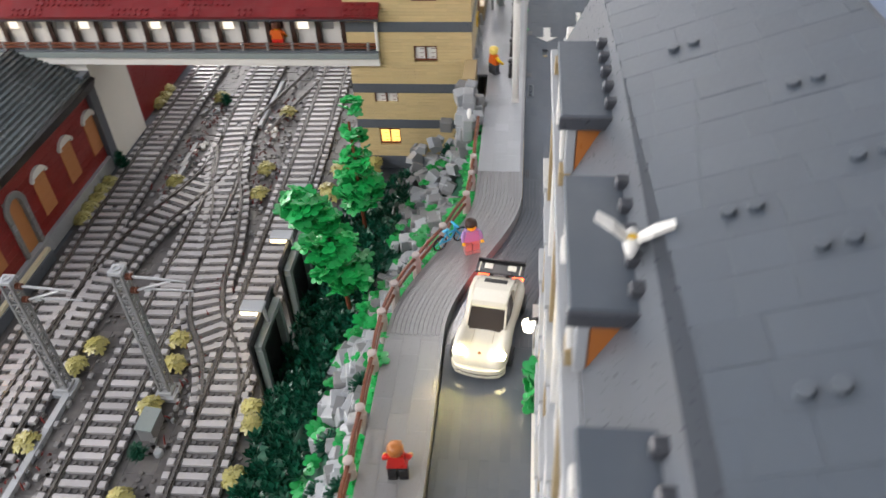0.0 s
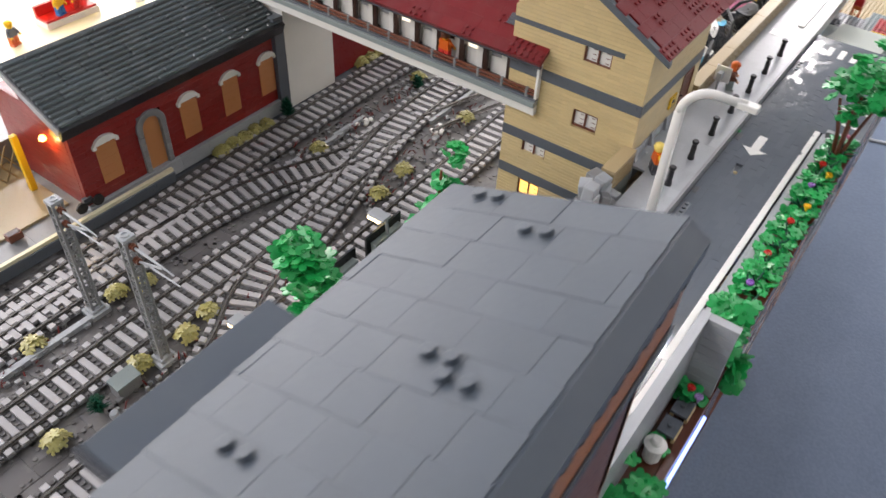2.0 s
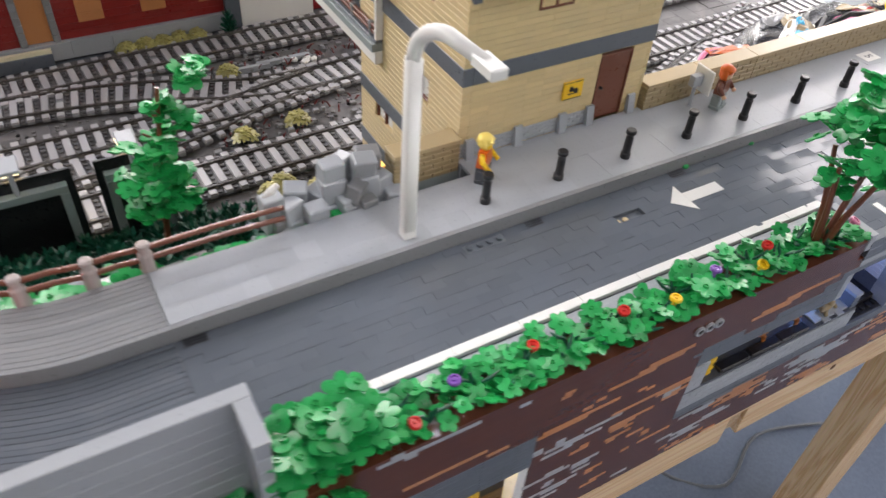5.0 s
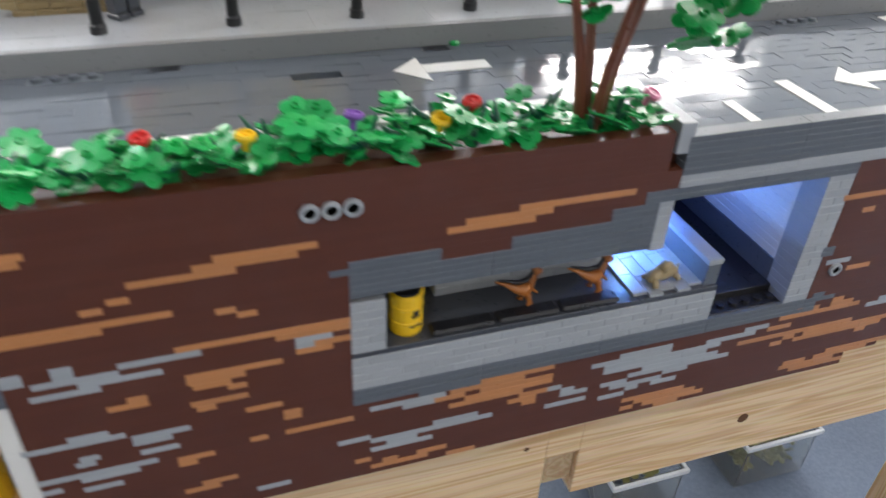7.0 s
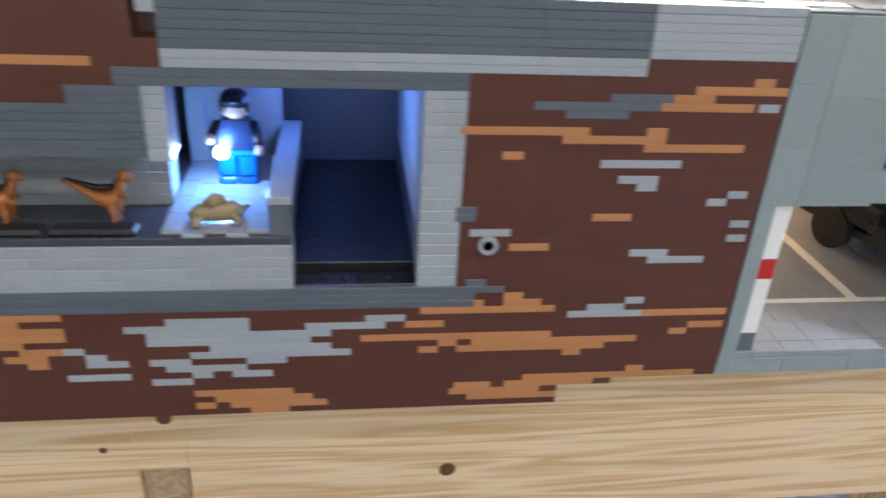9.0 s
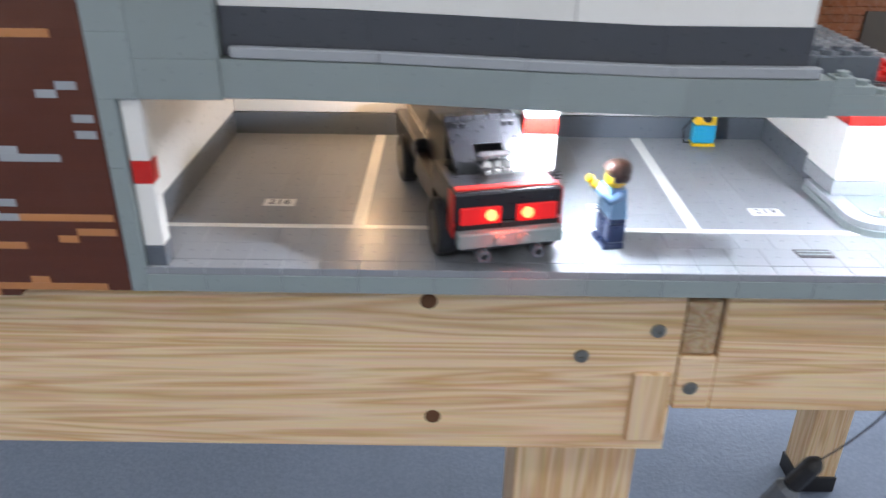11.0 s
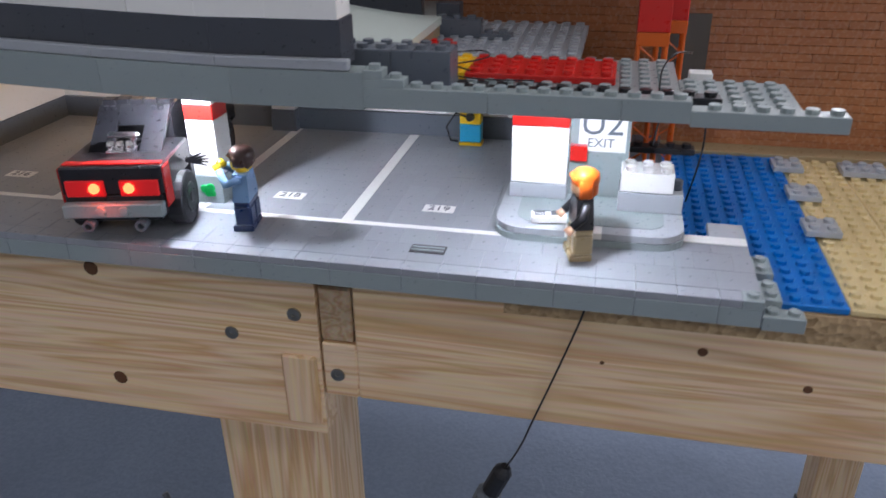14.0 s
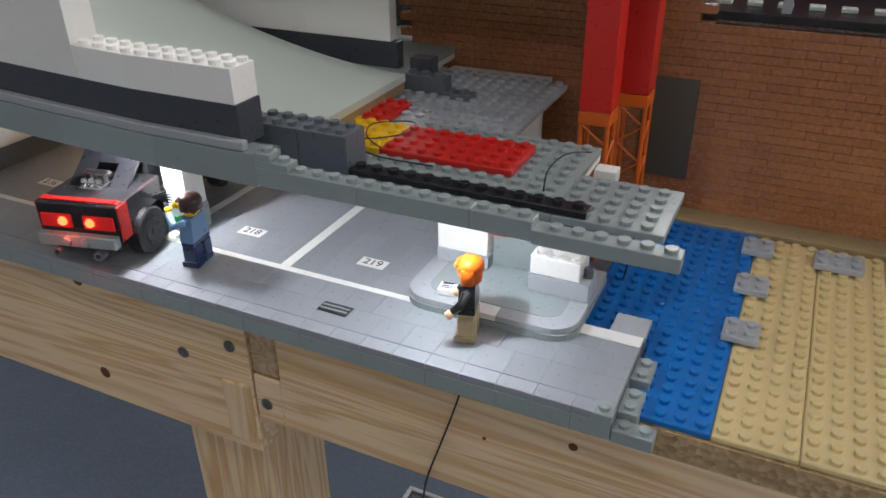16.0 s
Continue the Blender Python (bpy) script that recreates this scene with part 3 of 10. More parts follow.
def niche():
    w = thing("niche_masonry", "light grey profile-brick jambs and parapet of the cellar niche", "masonry", kind="structure")
    masonry(w, -0.376, -0.360, 0.0704, 6)
    masonry(w, -0.376, -0.184, 0.0480, 4)
    masonry(w, -0.136, -0.120, 0.0480, 17)
    masonry(w, -0.232, -0.224, 0.1008, 6)
    masonry(w, -0.328, -0.232, 0.0704, 6, 0.0300)
    # floors, back and side walls
    bm = B()
    cbox(bm, -0.376, -0.184, 0.0005, 0.10, 0.0672, 0.0704, 0.0003)
    part("sill", bm, mat("xgray"), w)
    for x in (-0.3380, -0.3050, -0.2720):
        bm = B()
        cbox(bm, x, x + 0.0318, 0.0012, 0.0100, 0.0704, 0.0732, 0.0013)
        part("ledge_tile", bm, mat("black"), w)
    bm = B()
    cbox(bm, -0.184, -0.136, 0.002, 0.125, 0.044, 0.0485, 0.0003)
    cbox(bm, -0.184, -0.136, 0.012, 0.125, 0.0485, 0.0532, 0.0003)
    studs(bm, -0.184, -0.136, 0.003, 0.011, 0.0485, 8)
    part("stair", bm, mat("black"), w, "black steps inside the cellar entrance")
    bm = B()
    cbox(bm, -0.1355, -0.132, 0.016, 0.125, 0.0672, 0.1296, 0.0002)
    for k in range(13):
        box(bm, -0.1359, -0.1355, 0.017, 0.122, 0.0685 + k * 0.0048, 0.0685 + k * 0.0048 + 0.0040)
    part("side_wall", bm, mat("white"), w, "ribbed white side wall")
    bm = B()
    cbox(bm, -0.1362, -0.132, 0.016, 0.125, 0.0485, 0.0672, 0.0003)
    part("side_base", bm, mat("dgray"), w)
    bm = B()
    cbox(bm, -0.40, -0.13, 0.125, 0.133, 0.03, 0.135, 0.0003)
    cbox(bm, -0.40, -0.376, 0.016, 0.125, 0.03, 0.135, 0.0003)
    part("back_wall", bm, mat("dgray"), w)
    bm = B()
    cbox(bm, -0.40, -0.13, 0.016, 0.13, 0.130, 0.134, 0.0003)
    part("lid", bm, mat("dgray"), w)
    bm = B()
    cbox(bm, -0.40, -0.13, 0.016, 0.13, 0.03, 0.044, 0.0003)
    part("underfloor", bm, mat("xgray"), w)
    # blue counter beside the entrance
    k = thing("counter", "pale tiled counter and desk wall washed by a blue led", "counter", at=(-0.208, 0.03, 0.0704))
    bm = B()
    for i in range(5):
        for j in range(5):
            cbox(bm, -0.024 + i * STUD, -0.0161 + i * STUD, -0.0265 + j * 0.016 - (i % 2) * 0.003, -0.0106 + j * 0.016 - (i % 2) * 0.003, 0.0, 0.0016, 0.0002)
    part("floor_tiles", bm, mat("lgray"), k)
    bm = B()
    cbox(bm, 0.016, 0.024, -0.028, 0.06, -0.003, 0.0128, 0.0003)
    part("desk_wall", bm, mat("dgray"), k)
    bm = B()
    cbox(bm, 0.0155, 0.0245, -0.0285, 0.06, 0.0128, 0.0160, 0.0004)
    part("desk_top", bm, mat("lgray"), k)
    bm = B()
    cbox(bm, -0.0245, -0.0165, 0.045, 0.055, 0, 0.055, 0.0003)
    cbox(bm, -0.0245, 0.016, 0.053, 0.06, 0, 0.058, 0.0003)
    part("rear_panel", bm, mat("lgray"), k)


niche()


def barrel(at):
    t = thing("barrel", "yellow plastic drum with black warning marks in the niche", "barrel", "drums in the niche", at=at)
    bm = B()
    lathe(bm, (0, 0, 0), [(0.0074, 0), (0.0078, 0.0015), (0.0076, 0.006), (0.0080, 0.0065), (0.0080, 0.0075), (0.0076, 0.008), (0.0076, 0.0145), (0.0080, 0.015), (0.0080, 0.016), (0.0076, 0.0165), (0.0078, 0.021), (0.0072, 0.0225)], 20)
    part("drum", bm, mat("yellow"), t, smooth=False)
    bm = B()
    lathe(bm, (0, 0, 0.0225), [(0.0066, 0), (0.0064, 0.001), (0.002, 0.0012)], 16)
    part("lid", bm, mat("black"), t)
    bm = B()
    for a, z, w, h in ((-70, 0.0138, 0.003, 0.0022), (-78, 0.0115, 0.0016, 0.0016), (-62, 0.0115, 0.0016, 0.0016), (-70, 0.0060, 0.006, 0.0009)):
        q = radians(a)
        m = Matrix.Translation((0.0077 * math.cos(q), 0.0077 * math.sin(q), z)) @ Matrix.Rotation(q, 4, "Z")
        b2 = B()
        cbox(b2, -0.0002, 0.0004, -w / 2, w / 2, -h / 2, h / 2, 0.0001)
        b2.transform(m)
        me = bpy.data.meshes.new("tmp")
        b2.to_mesh(me)
        bm.from_mesh(me)
        bpy.data.meshes.remove(me)
        b2.free()
    part("mark", bm, mat("black"), t)


barrel((-0.3475, 0.0125, 0.0704))
barrel((-0.3390, 0.036, 0.0704))


def toy_lizard(at, turn):
    """A plain moulded toy dinosaur on two legs with a long tail."""
    bm = B()
    tube(bm, [(-0.024, 0, 0.0195), (-0.016, 0, 0.0165), (-0.008, 0, 0.0125), (-0.001, 0, 0.0105), (0.004, 0, 0.0125)], [0.0006, 0.0013, 0.0026, 0.0042, 0.0036], 8)
    tube(bm, [(0.003, 0, 0.012), (0.006, 0, 0.0165), (0.0075, 0, 0.0195)], [0.0034, 0.0024, 0.0022], 8)
    tube(bm, [(0.0055, 0, 0.0205), (0.0085, 0, 0.0208), (0.0125, 0, 0.0198)], [0.0022, 0.0027, 0.0014], 8)
    for s in (-1, 1):
        tube(bm, [(0.0, s * 0.0035, 0.0095), (0.0025, s * 0.004, 0.0045), (0.0, s * 0.004, 0.0015), (0.003, s * 0.004, 0.0008)], [0.0026, 0.0020, 0.0014, 0.0013], 7)
        tube(bm, [(0.0045, s * 0.003, 0.012), (0.0075, s * 0.0035, 0.0095)], [0.001, 0.0007], 6)
    n = len(bm.faces)
    tube(bm, [(-0.022, 0, 0.0203), (-0.014, 0, 0.0182), (-0.006, 0, 0.0158), (0.002, 0, 0.0162), (0.006, 0, 0.0208), (0.009, 0, 0.0226)], [0.0004, 0.0008, 0.0014, 0.0014, 0.0011, 0.0007], 6, 1)
    ob = single("toy_lizard", bm, [mat("dorange"), mat("black")], "orange toy dinosaur with a black back on the niche ledge", "toy", "toys in the niche", smooth=True)
    ob.matrix_basis = pose(*at, 0, 0, turn) @ Matrix.Diagonal((0.68, 0.95, 0.95, 1))


toy_lizard((-0.2885, 0.0125, 0.0704), 6)
toy_lizard((-0.2505, 0.0130, 0.0704), 4)


def rosette(name, x, z, colour, label, group=""):
    bm = B()
    lathe(bm, (x, 0.0, z), [(0.0040, 0), (0.0040, -0.0014), (0.0036, -0.0017), (0.0024, -0.0017), (0.0023, -0.0010), (0.0021, -0.0010)], 18, "y")
    # black disc paints the shade of the tile's hole
    lathe(bm, (x, 0.0, z), [(0.0021, -0.0011), (0.0008, -0.0011)], 14, "y", 1)
    single(name, bm, [mat(colour), mat("black")], label, "round tile", group)


for k in range(3):
    rosette("round_tile", -0.3905 + k * STUD * 1.06, 0.1478, "lgray", "light grey round tile with a hole on the brown wall", "row of round tiles")
rosette("round_tile", -0.1085, 0.0668, "lgray", "light grey round tile below a short grey bar")


def toy_animal():
    """A plain tan toy lying on the counter."""
    bm = B()
    tube(bm, [(-0.0100, 0, 0.0035), (-0.0070, 0, 0.0048), (0.0, 0, 0.0052), (0.0060, 0, 0.0050), (0.0090, 0, 0.0040)], [0.0018, 0.0034, 0.0042, 0.0038, 0.0020], 10)
    tube(bm, [(-0.0030, -0.001, 0.0080), (-0.0005, -0.001, 0.0105), (0.0030, -0.001, 0.0100)], [0.0026, 0.0030, 0.0018], 9)
    for x, y in ((-0.007, -0.004), (0.006, -0.004), (-0.006, 0.004), (0.007, 0.004)):
        tube(bm, [(x, y * 0.6, 0.0040), (x * 1.25, y * 1.3, 0.0012)], [0.0022, 0.0013], 7)
    tube(bm, [(0.0085, 0, 0.0045), (0.0120, 0.001, 0.0060)], [0.0014, 0.0006], 6)
    ob = single("toy_animal", bm, mat("dtan"), "tan toy animal lying on the blue-lit counter", "toy", "toys in the niche", smooth=True)
    ob.matrix_basis = pose(-0.2120, 0.0105, 0.0720, 0, 0, 12)


toy_animal()
# ---- parking garage ----
GF = 0.0115  # garage floor


def tile_field(w, x0, x1, y0, y1, z, colour, nx=2, ny=4, thick=0.0032, along="y", seed=1, name="tile", skip=None, gap=0.00005, tilt=0.15, ends=None, edge=0.00008):
    """Tiles laid in staggered rows over a rectangle, each an object on a shared mesh."""
    rng = random.Random(seed)
    shared = {}
    a0, a1, b0, b1 = (y0, y1, x0, x1) if along == "y" else (x0, x1, y0, y1)
    wide, long = nx * STUD, ny * STUD
    b, k, made = b0, 0, 0
    while b < b1 - 1e-6:
        w2 = min(wide, b1 - b)
        a = a0 - (long / 2 if k % 2 else 0)
        while a < a1 - 1e-6:
            s, e = max(a, a0), min(a + long, a1)
            a += long
            if e - s < 0.001:
                continue
            px, py, dx, dy = (b, s, w2, e - s) if along == "y" else (s, b, e - s, w2)
            if skip and skip(px + dx / 2, py + dy / 2):
                continue
            key = (round(dx, 4), round(dy, 4))
            if key not in shared:
                bm = B()
                e = gap if ends is None else ends
                ex, ey = (e, gap) if along == "x" else (gap, e)
                cbox(bm, ex, dx - ex, ey, dy - ey, -thick, 0, edge)
                shared[key] = mesh_of(bm, name, mat(colour) if isinstance(colour, str) else colour)
            piece(name, shared[key], w, (px, py, z + rng.uniform(-0.00004, 0.00004)), 0, (rng.uniform(-tilt, tilt), rng.uniform(-tilt, tilt)))
        b += wide
        k += 1


def sag(bm):
    """The long garage front hangs a few millimetres lower towards its open end."""
    for v in bm.verts:
        v.co.z += 0.0052 * min(max((0.205 - v.co.x) / 0.13, 0), 1)


def garage():
    w = thing("garage_floor", "grey tiled parking garage floor with white bay lines", "floor", kind="structure")
    bm = B()
    cbox(bm, 0.0, 0.4, 0.0, 0.245, 0.0, GF - 0.0030, 0.0003)
    cbox(bm, 0.4, 0.4325, 0.0, 0.06, 0.0, GF - 0.0030, 0.0003)
    part("base", bm, mat("dgray"), w)
    bm = B()
    for i in range(14):
        cbox(bm, i * 0.032, min(i * 0.032 + 0.0318, 0.432), -0.0002, 0.008, 0.0, GF - 0.0034, 0.0002)
    part("front_edge", bm, mat("mgray"), w)
    bm = B()
    for i in range(27):
        cbox(bm, i * 0.016 + 0.0001, i * 0.016 + 0.0159, 0.0, 0.0078, GF - 0.0034, GF, 0.0002)
    part("front_tiles", bm, mat("fgray"), w)
    lines = [(0.0, 0.336, 0.040, 0.0440)] + [(x - 0.003, x + 0.003, 0.044, 0.176) for x in (0.092, 0.172, 0.2495)]

    tile_field(w, 0.0, 0.4, 0.008, 0.040, GF, "fgray", 2, 2, along="x", seed=2, ends=0.00009, gap=0.00002, edge=0.00004)
    tile_field(w, 0.4, 0.432, 0.008, 0.056, GF, "fgray", 2, 2, along="x", seed=7, gap=0.00003, edge=0.00004)
    for x0, x1 in ((0.0, 0.089), (0.095, 0.169), (0.175, 0.2465), (0.2525, 0.328)):
        tile_field(w, x0, x1, 0.044, 0.176, GF, "fgray", 2, 4, along="y", seed=3, gap=0.00003, tilt=0.08, ends=0.00002, edge=0.00003)
    for i, (x0, x1, y0, y1) in enumerate(lines):
        bm = B()
        n = max(1, round(max(x1 - x0, y1 - y0) / 0.032))
        for k in range(n):
            if i == 0:
                cbox(bm, x0 + (x1 - x0) * k / n, x0 + (x1 - x0) * (k + 1) / n - 0.0001, y0, y1, GF - 0.0032, GF + 0.0001, 0.0002)
            else:
                cbox(bm, x0, x1, y0 + (y1 - y0) * k / n, y0 + (y1 - y0) * (k + 1) / n - 0.0001, GF - 0.0032, GF + 0.0001, 0.0002)
        part("bay_line", bm, mat("white"), w)
    bm = B()
    cbox(bm, 0.287, 0.303, 0.016, 0.024, GF - 0.003, GF + 0.0002, 0.0002)
    drain = part("drain", bm, mat("black"), w, "dark grille tile")
    bm = B()
    for k in range(2):
        cbox(bm, 0.2878, 0.3022, 0.0180 + k * 0.0028, 0.0191 + k * 0.0028, GF, GF + 0.0006, 0.0001)
    part("grille_bars", bm, mat("mgray"), drain)
    # walls
    v = thing("garage_walls", "white garage walls with a dark grey base course", "wall", kind="structure")
    bm = B()
    cbox(bm, -0.004, 0.2703, 0.1775, 0.1935, 0.0252, 0.0795, 0.0003)
    cbox(bm, 0.2704, 0.336, 0.1775, 0.1935, 0.0252, 0.0730, 0.0003)
    cbox(bm, -0.012, 0.0018, 0.014, 0.1775, 0.0252, 0.0795, 0.0003)
    cbox(bm, 0.1570, 0.1725, 0.1700, 0.1774, 0.0252, 0.0795, 0.0003)
    cbox(bm, 0.3282, 0.336, 0.106, 0.1774, 0.0252, 0.0730, 0.0003)
    part("upper_wall", bm, mat("white"), v)
    bm = B()
    cbox(bm, -0.004, 0.336, 0.1760, 0.1935, 0.0, 0.025, 0.0003)
    cbox(bm, -0.012, 0.0025, 0.014, 0.1758, 0.0, 0.025, 0.0003)
    cbox(bm, 0.1565, 0.1730, 0.1692, 0.1758, 0.0, 0.025, 0.0003)
    cbox(bm, 0.3275, 0.336, 0.106, 0.1758, 0.0, 0.025, 0.0003)
    part("base_course", bm, mat("dgray"), v)
    bm = B()
    cbox(bm, 0.0, 0.2703, 0.0125, 0.2485, 0.0800, 0.0832, 0.0003)
    cbox(bm, 0.2705, 0.336, 0.0242, 0.2085, 0.0731, 0.0761, 0.0003)
    cbox(bm, 0.3362, 0.395, 0.0242, 0.0995, 0.0731, 0.0761, 0.0003)
    part("slab", bm, mat("white"), v, "white underside of the garage roof")
    # front frame
    f = thing("garage_front", "blue-grey brick frame round the garage opening", "facade", kind="structure")
    for x0, x1, z0, z1 in ((0.0005, 0.0078, 0.0, 0.0832), (0.0005, 0.0165, 0.0832, 0.158), (0.0165, 0.0485, 0.0832, 0.0985), (0.0165, 0.0485, 0.0985, 0.158)):
        k = max(1, round((z1 - z0) / 0.0288))
        for i in range(k):
            bm = B()
            cbox(bm, x0, x1 - 0.0001, -0.0005, 0.012, z0 + (z1 - z0) * i / k, z0 + (z1 - z0) * (i + 1) / k - 0.00004, 0.00012)
            part("panel", bm, mat("mgray"), f)
    for i in range(4):
        bm = B()
        x0 = 0.0487 + i * 0.0576
        cbox(bm, x0, min(x0 + 0.05757, 0.276), 0.0, 0.012, 0.0790, 0.0933, 0.00012)
        sag(bm)
        part("lintel", bm, mat("mgray"), f)
    bm = B()
    for i in range(3):
        x0 = 0.276 + i * 0.048
        cbox(bm, x0, min(x0 + 0.0479, 0.396), -0.0002, 0.0078, 0.0800, 0.0880, 0.0002)
    cbox(bm, 0.276, 0.292, -0.0001, 0.0078, 0.088, 0.0912, 0.0002)
    cbox(bm, 0.276, 0.2838, -0.0001, 0.0078, 0.0912, 0.0944, 0.0002)
    studs(bm, 0.276, 0.284, 0.0, 0.0078, 0.0944)
    studs(bm, 0.284, 0.292, 0.0, 0.0078, 0.0912)
    studs(bm, 0.292, 0.396, 0.0, 0.0078, 0.0880)
    part("open_lintel", bm, mat("mgray"), f, "blue-grey plates with bare studs")
    bm = B()
    cbox(bm, 0.396, 0.448, -0.0002, 0.0078, 0.0790, 0.0848, 0.0002)
    studs(bm, 0.400, 0.448, 0.0, 0.0078, 0.0848)
    part("low_plate", bm, mat("mgray"), f)
    # corner post in white, red and dark grey
    c = thing("corner_post", "white corner post with a red band at the garage opening", "post", at=(0.0083, 0.0015, 0.0))
    for name, m, z0, z1 in (("foot", "dgray", 0.0082, 0.0205), ("shaft", "white", 0.0207, 0.0480), ("band", "red", 0.0482, 0.0576), ("head", "white", 0.0578, 0.0829)):
        bm = B()
        cbox(bm, 0, 0.0078, 0, 0.0078, z0, z1, 0.0003)
        part(name, bm, mat(m), c)
    # pillars
    for nm, x, y in (("pillar", 0.1748, 0.0585),):
        c = thing("garage_pillar", "white garage pillar with a red band on a grey foot", "pillar", at=(x, y, GF))
        for name, m, z0, z1 in (("foot", "mgray", 0, 0.0146), ("shaft", "white", 0.0147, 0.0428), ("band", "red", 0.0429, 0.0505), ("head", "white", 0.0506, 0.0682)):
            bm = B()
            d = 0.0005 if name == "foot" else 0
            cbox(bm, -0.0075 - d, 0.0075 + d, -0.0075 - d, 0.0075 + d, z0, z1, 0.0003)
            part(name, bm, mat(m), c)
        bm = B()
        for sx, sz, r in ((-0.002, 0.0078, 0.0022), (0.0015, 0.0085, 0.0024), (0.0, 0.0055, 0.002), (0.0022, 0.0055, 0.0018)):
            lathe(bm, (sx, -0.0083, sz), [(r, 0), (r * 0.9, -0.0004)], 10, "y")
        part("sign", bm, mat("green"), c, "small green exit pictogram")


garage()


def text_on(body, size, parent, m, material, name="lettering", depth=0.0001):
    cu = bpy.data.curves.new(name, "FONT")
    cu.body, cu.size, cu.extrude, cu.align_x, cu.align_y = body, size, depth, "CENTER", "CENTER"
    tmp = bpy.data.objects.new(name, cu)
    scene.collection.objects.link(tmp)
    me = bpy.data.meshes.new_from_object(tmp.evaluated_get(bpy.context.evaluated_depsgraph_get()))
    bpy.data.objects.remove(tmp)
    me.materials.append(material)
    ob = new(name, me)
    ob.parent = parent
    ob.matrix_basis = m
    return ob


def number_tile(body, x, y, turn=0):
    t = thing("number_tile", f"white floor tile with the bay number {body}", "sign", "bay numbers", at=(x, y, GF))
    bm = B()
    cbox(bm, -0.0078, 0.0078, -0.0042, 0.0042, -0.003, 0.0003, 0.0002)
    part("tile", bm, mat("white"), t)
    text_on(body, 0.0074, t, pose(0, 0, 0.00035), mat("xgray"))


number_tile("216", 0.050, 0.0688)
number_tile("218", 0.2108, 0.0672)
number_tile("219", 0.290, 0.0645)


def kiosk():
    k = thing("exit_kiosk", "white and grey stair kiosk with a rounded grey plinth", "kiosk", at=(0.357, 0.075, GF))
    # rounded plinth in two plates
    def outline(x0, x1, y0, y1, r):
        pts = [(x1, y1), (x0, y1)]
        for cx, a0 in ((x0 + r, 180), (x1 - r, 270)):
            for i in range(7):
                a = radians(a0 + 15 * i)
                pts.append((cx + r * math.cos(a), y0 + r + r * math.sin(a)))
        return pts
    bm = B()
    prism(bm, outline(-0.0365, 0.0480, -0.0385, 0.02, 0.013), 0.0, 0.0031)
    part("lower_plinth", bm, mat("mgray"), k)
    bm = B()
    prism(bm, outline(-0.036, 0.0475, -0.038, 0.02, 0.013), 0.0033, 0.0063)
    top = part("upper_plinth", bm, mat("lgray"), k)
    bm = B()
    prism(bm, outline(-0.027, 0.039, -0.030, 0.02, 0.008), 0.0063, 0.0066)
    part("plinth_inlay", bm, mat("mgray"), top)
    bm = B()
    cbox(bm, -0.004, 0.012, -0.0386, -0.0306, 0.0035, 0.0066, 0.0002)
    part("white_step", bm, mat("white"), k)
    for name, m, x0, x1, y0, y1, z0, z1 in (("foot", "lgray", -0.0335, -0.0060, -0.003, 0.03, 0.0066, 0.0140), ("pier", "white", -0.0330, -0.0064, -0.003, 0.03, 0.0142, 0.0420), ("red_band", "red", -0.0330, -0.0064, -0.003, 0.03, 0.0422, 0.0630),
                                            ("door_panel", "mgray", -0.0062, 0.0215, 0.004, 0.03, 0.0066, 0.0630), ("step_block", "lgray", 0.0180, 0.0470, -0.012, 0.004, 0.0066, 0.0160), ("white_brick", "white", 0.0185, 0.0422, -0.0115, 0.004, 0.0162, 0.0256)):
        bm = B()
        cbox(bm, x0, x1, y0, y1, z0, z1, 0.0003)
        if name == "white_brick":
            studs(bm, x0, x0 + 0.024, y0 - 0.0002, y0 + 0.0158, z1)
        if name == "pier":
            for zz in (0.0235, 0.0330):
                box(bm, x0 - 0.0001, x1 + 0.0001, y0 - 0.0001, y0 + 0.02, zz, zz + 0.00012)
        part(name, bm, mat(m), k)
    bm = B()
    cbox(bm, -0.0056, 0.0022, -0.0004, 0.0039, 0.0254, 0.0329, 0.0002)
    part("red_box", bm, mat("red"), k)
    bm = B()
    cbox(bm, -0.0022, 0.0198, 0.0032, 0.0039, 0.0294, 0.0560, 0.0002)
    s = part("sign", bm, mat("white"), k, "white U2 EXIT sign")
    text_on("U2", 0.0165, s, pose(0.0085, 0.0031, 0.0430, 90, 0, 0), mat("dgray"))
    text_on("EXIT", 0.0062, s, pose(0.0082, 0.0031, 0.0337, 90, 0, 0), mat("dgray"))
    bm = B()
    lathe(bm, (0.0445, -0.004, 0.0160), [(0.0022, 0), (0.0022, 0.0045), (0.0018, 0.005)], 12)
    part("round_stub", bm, mat("dgray"), k)
    n = thing("newspaper", "folded newspaper tile lying on the kiosk plinth", "newspaper", at=(0.345, 0.047, GF + 0.0066), turn=8)
    bm = B()
    cbox(bm, -0.0079, 0.0079, -0.0039, 0.0039, 0, 0.0030, 0.0002)
    part("sheet", bm, mat("white"), n)
    bm = B()
    for x, y, w2, h2 in ((-0.004, 0.002, 0.005, 0.001), (-0.004, 0.0, 0.005, 0.0006), (-0.004, -0.0015, 0.005, 0.0006), (0.0035, 0.0005, 0.005, 0.004), (0.0, 0.003, 0.014, 0.0006)):
        box(bm, x - w2 / 2, x + w2 / 2, y - h2 / 2, y + h2 / 2, 0.0030, 0.00315)
    part("print", bm, mat("xgray"), n)


kiosk()


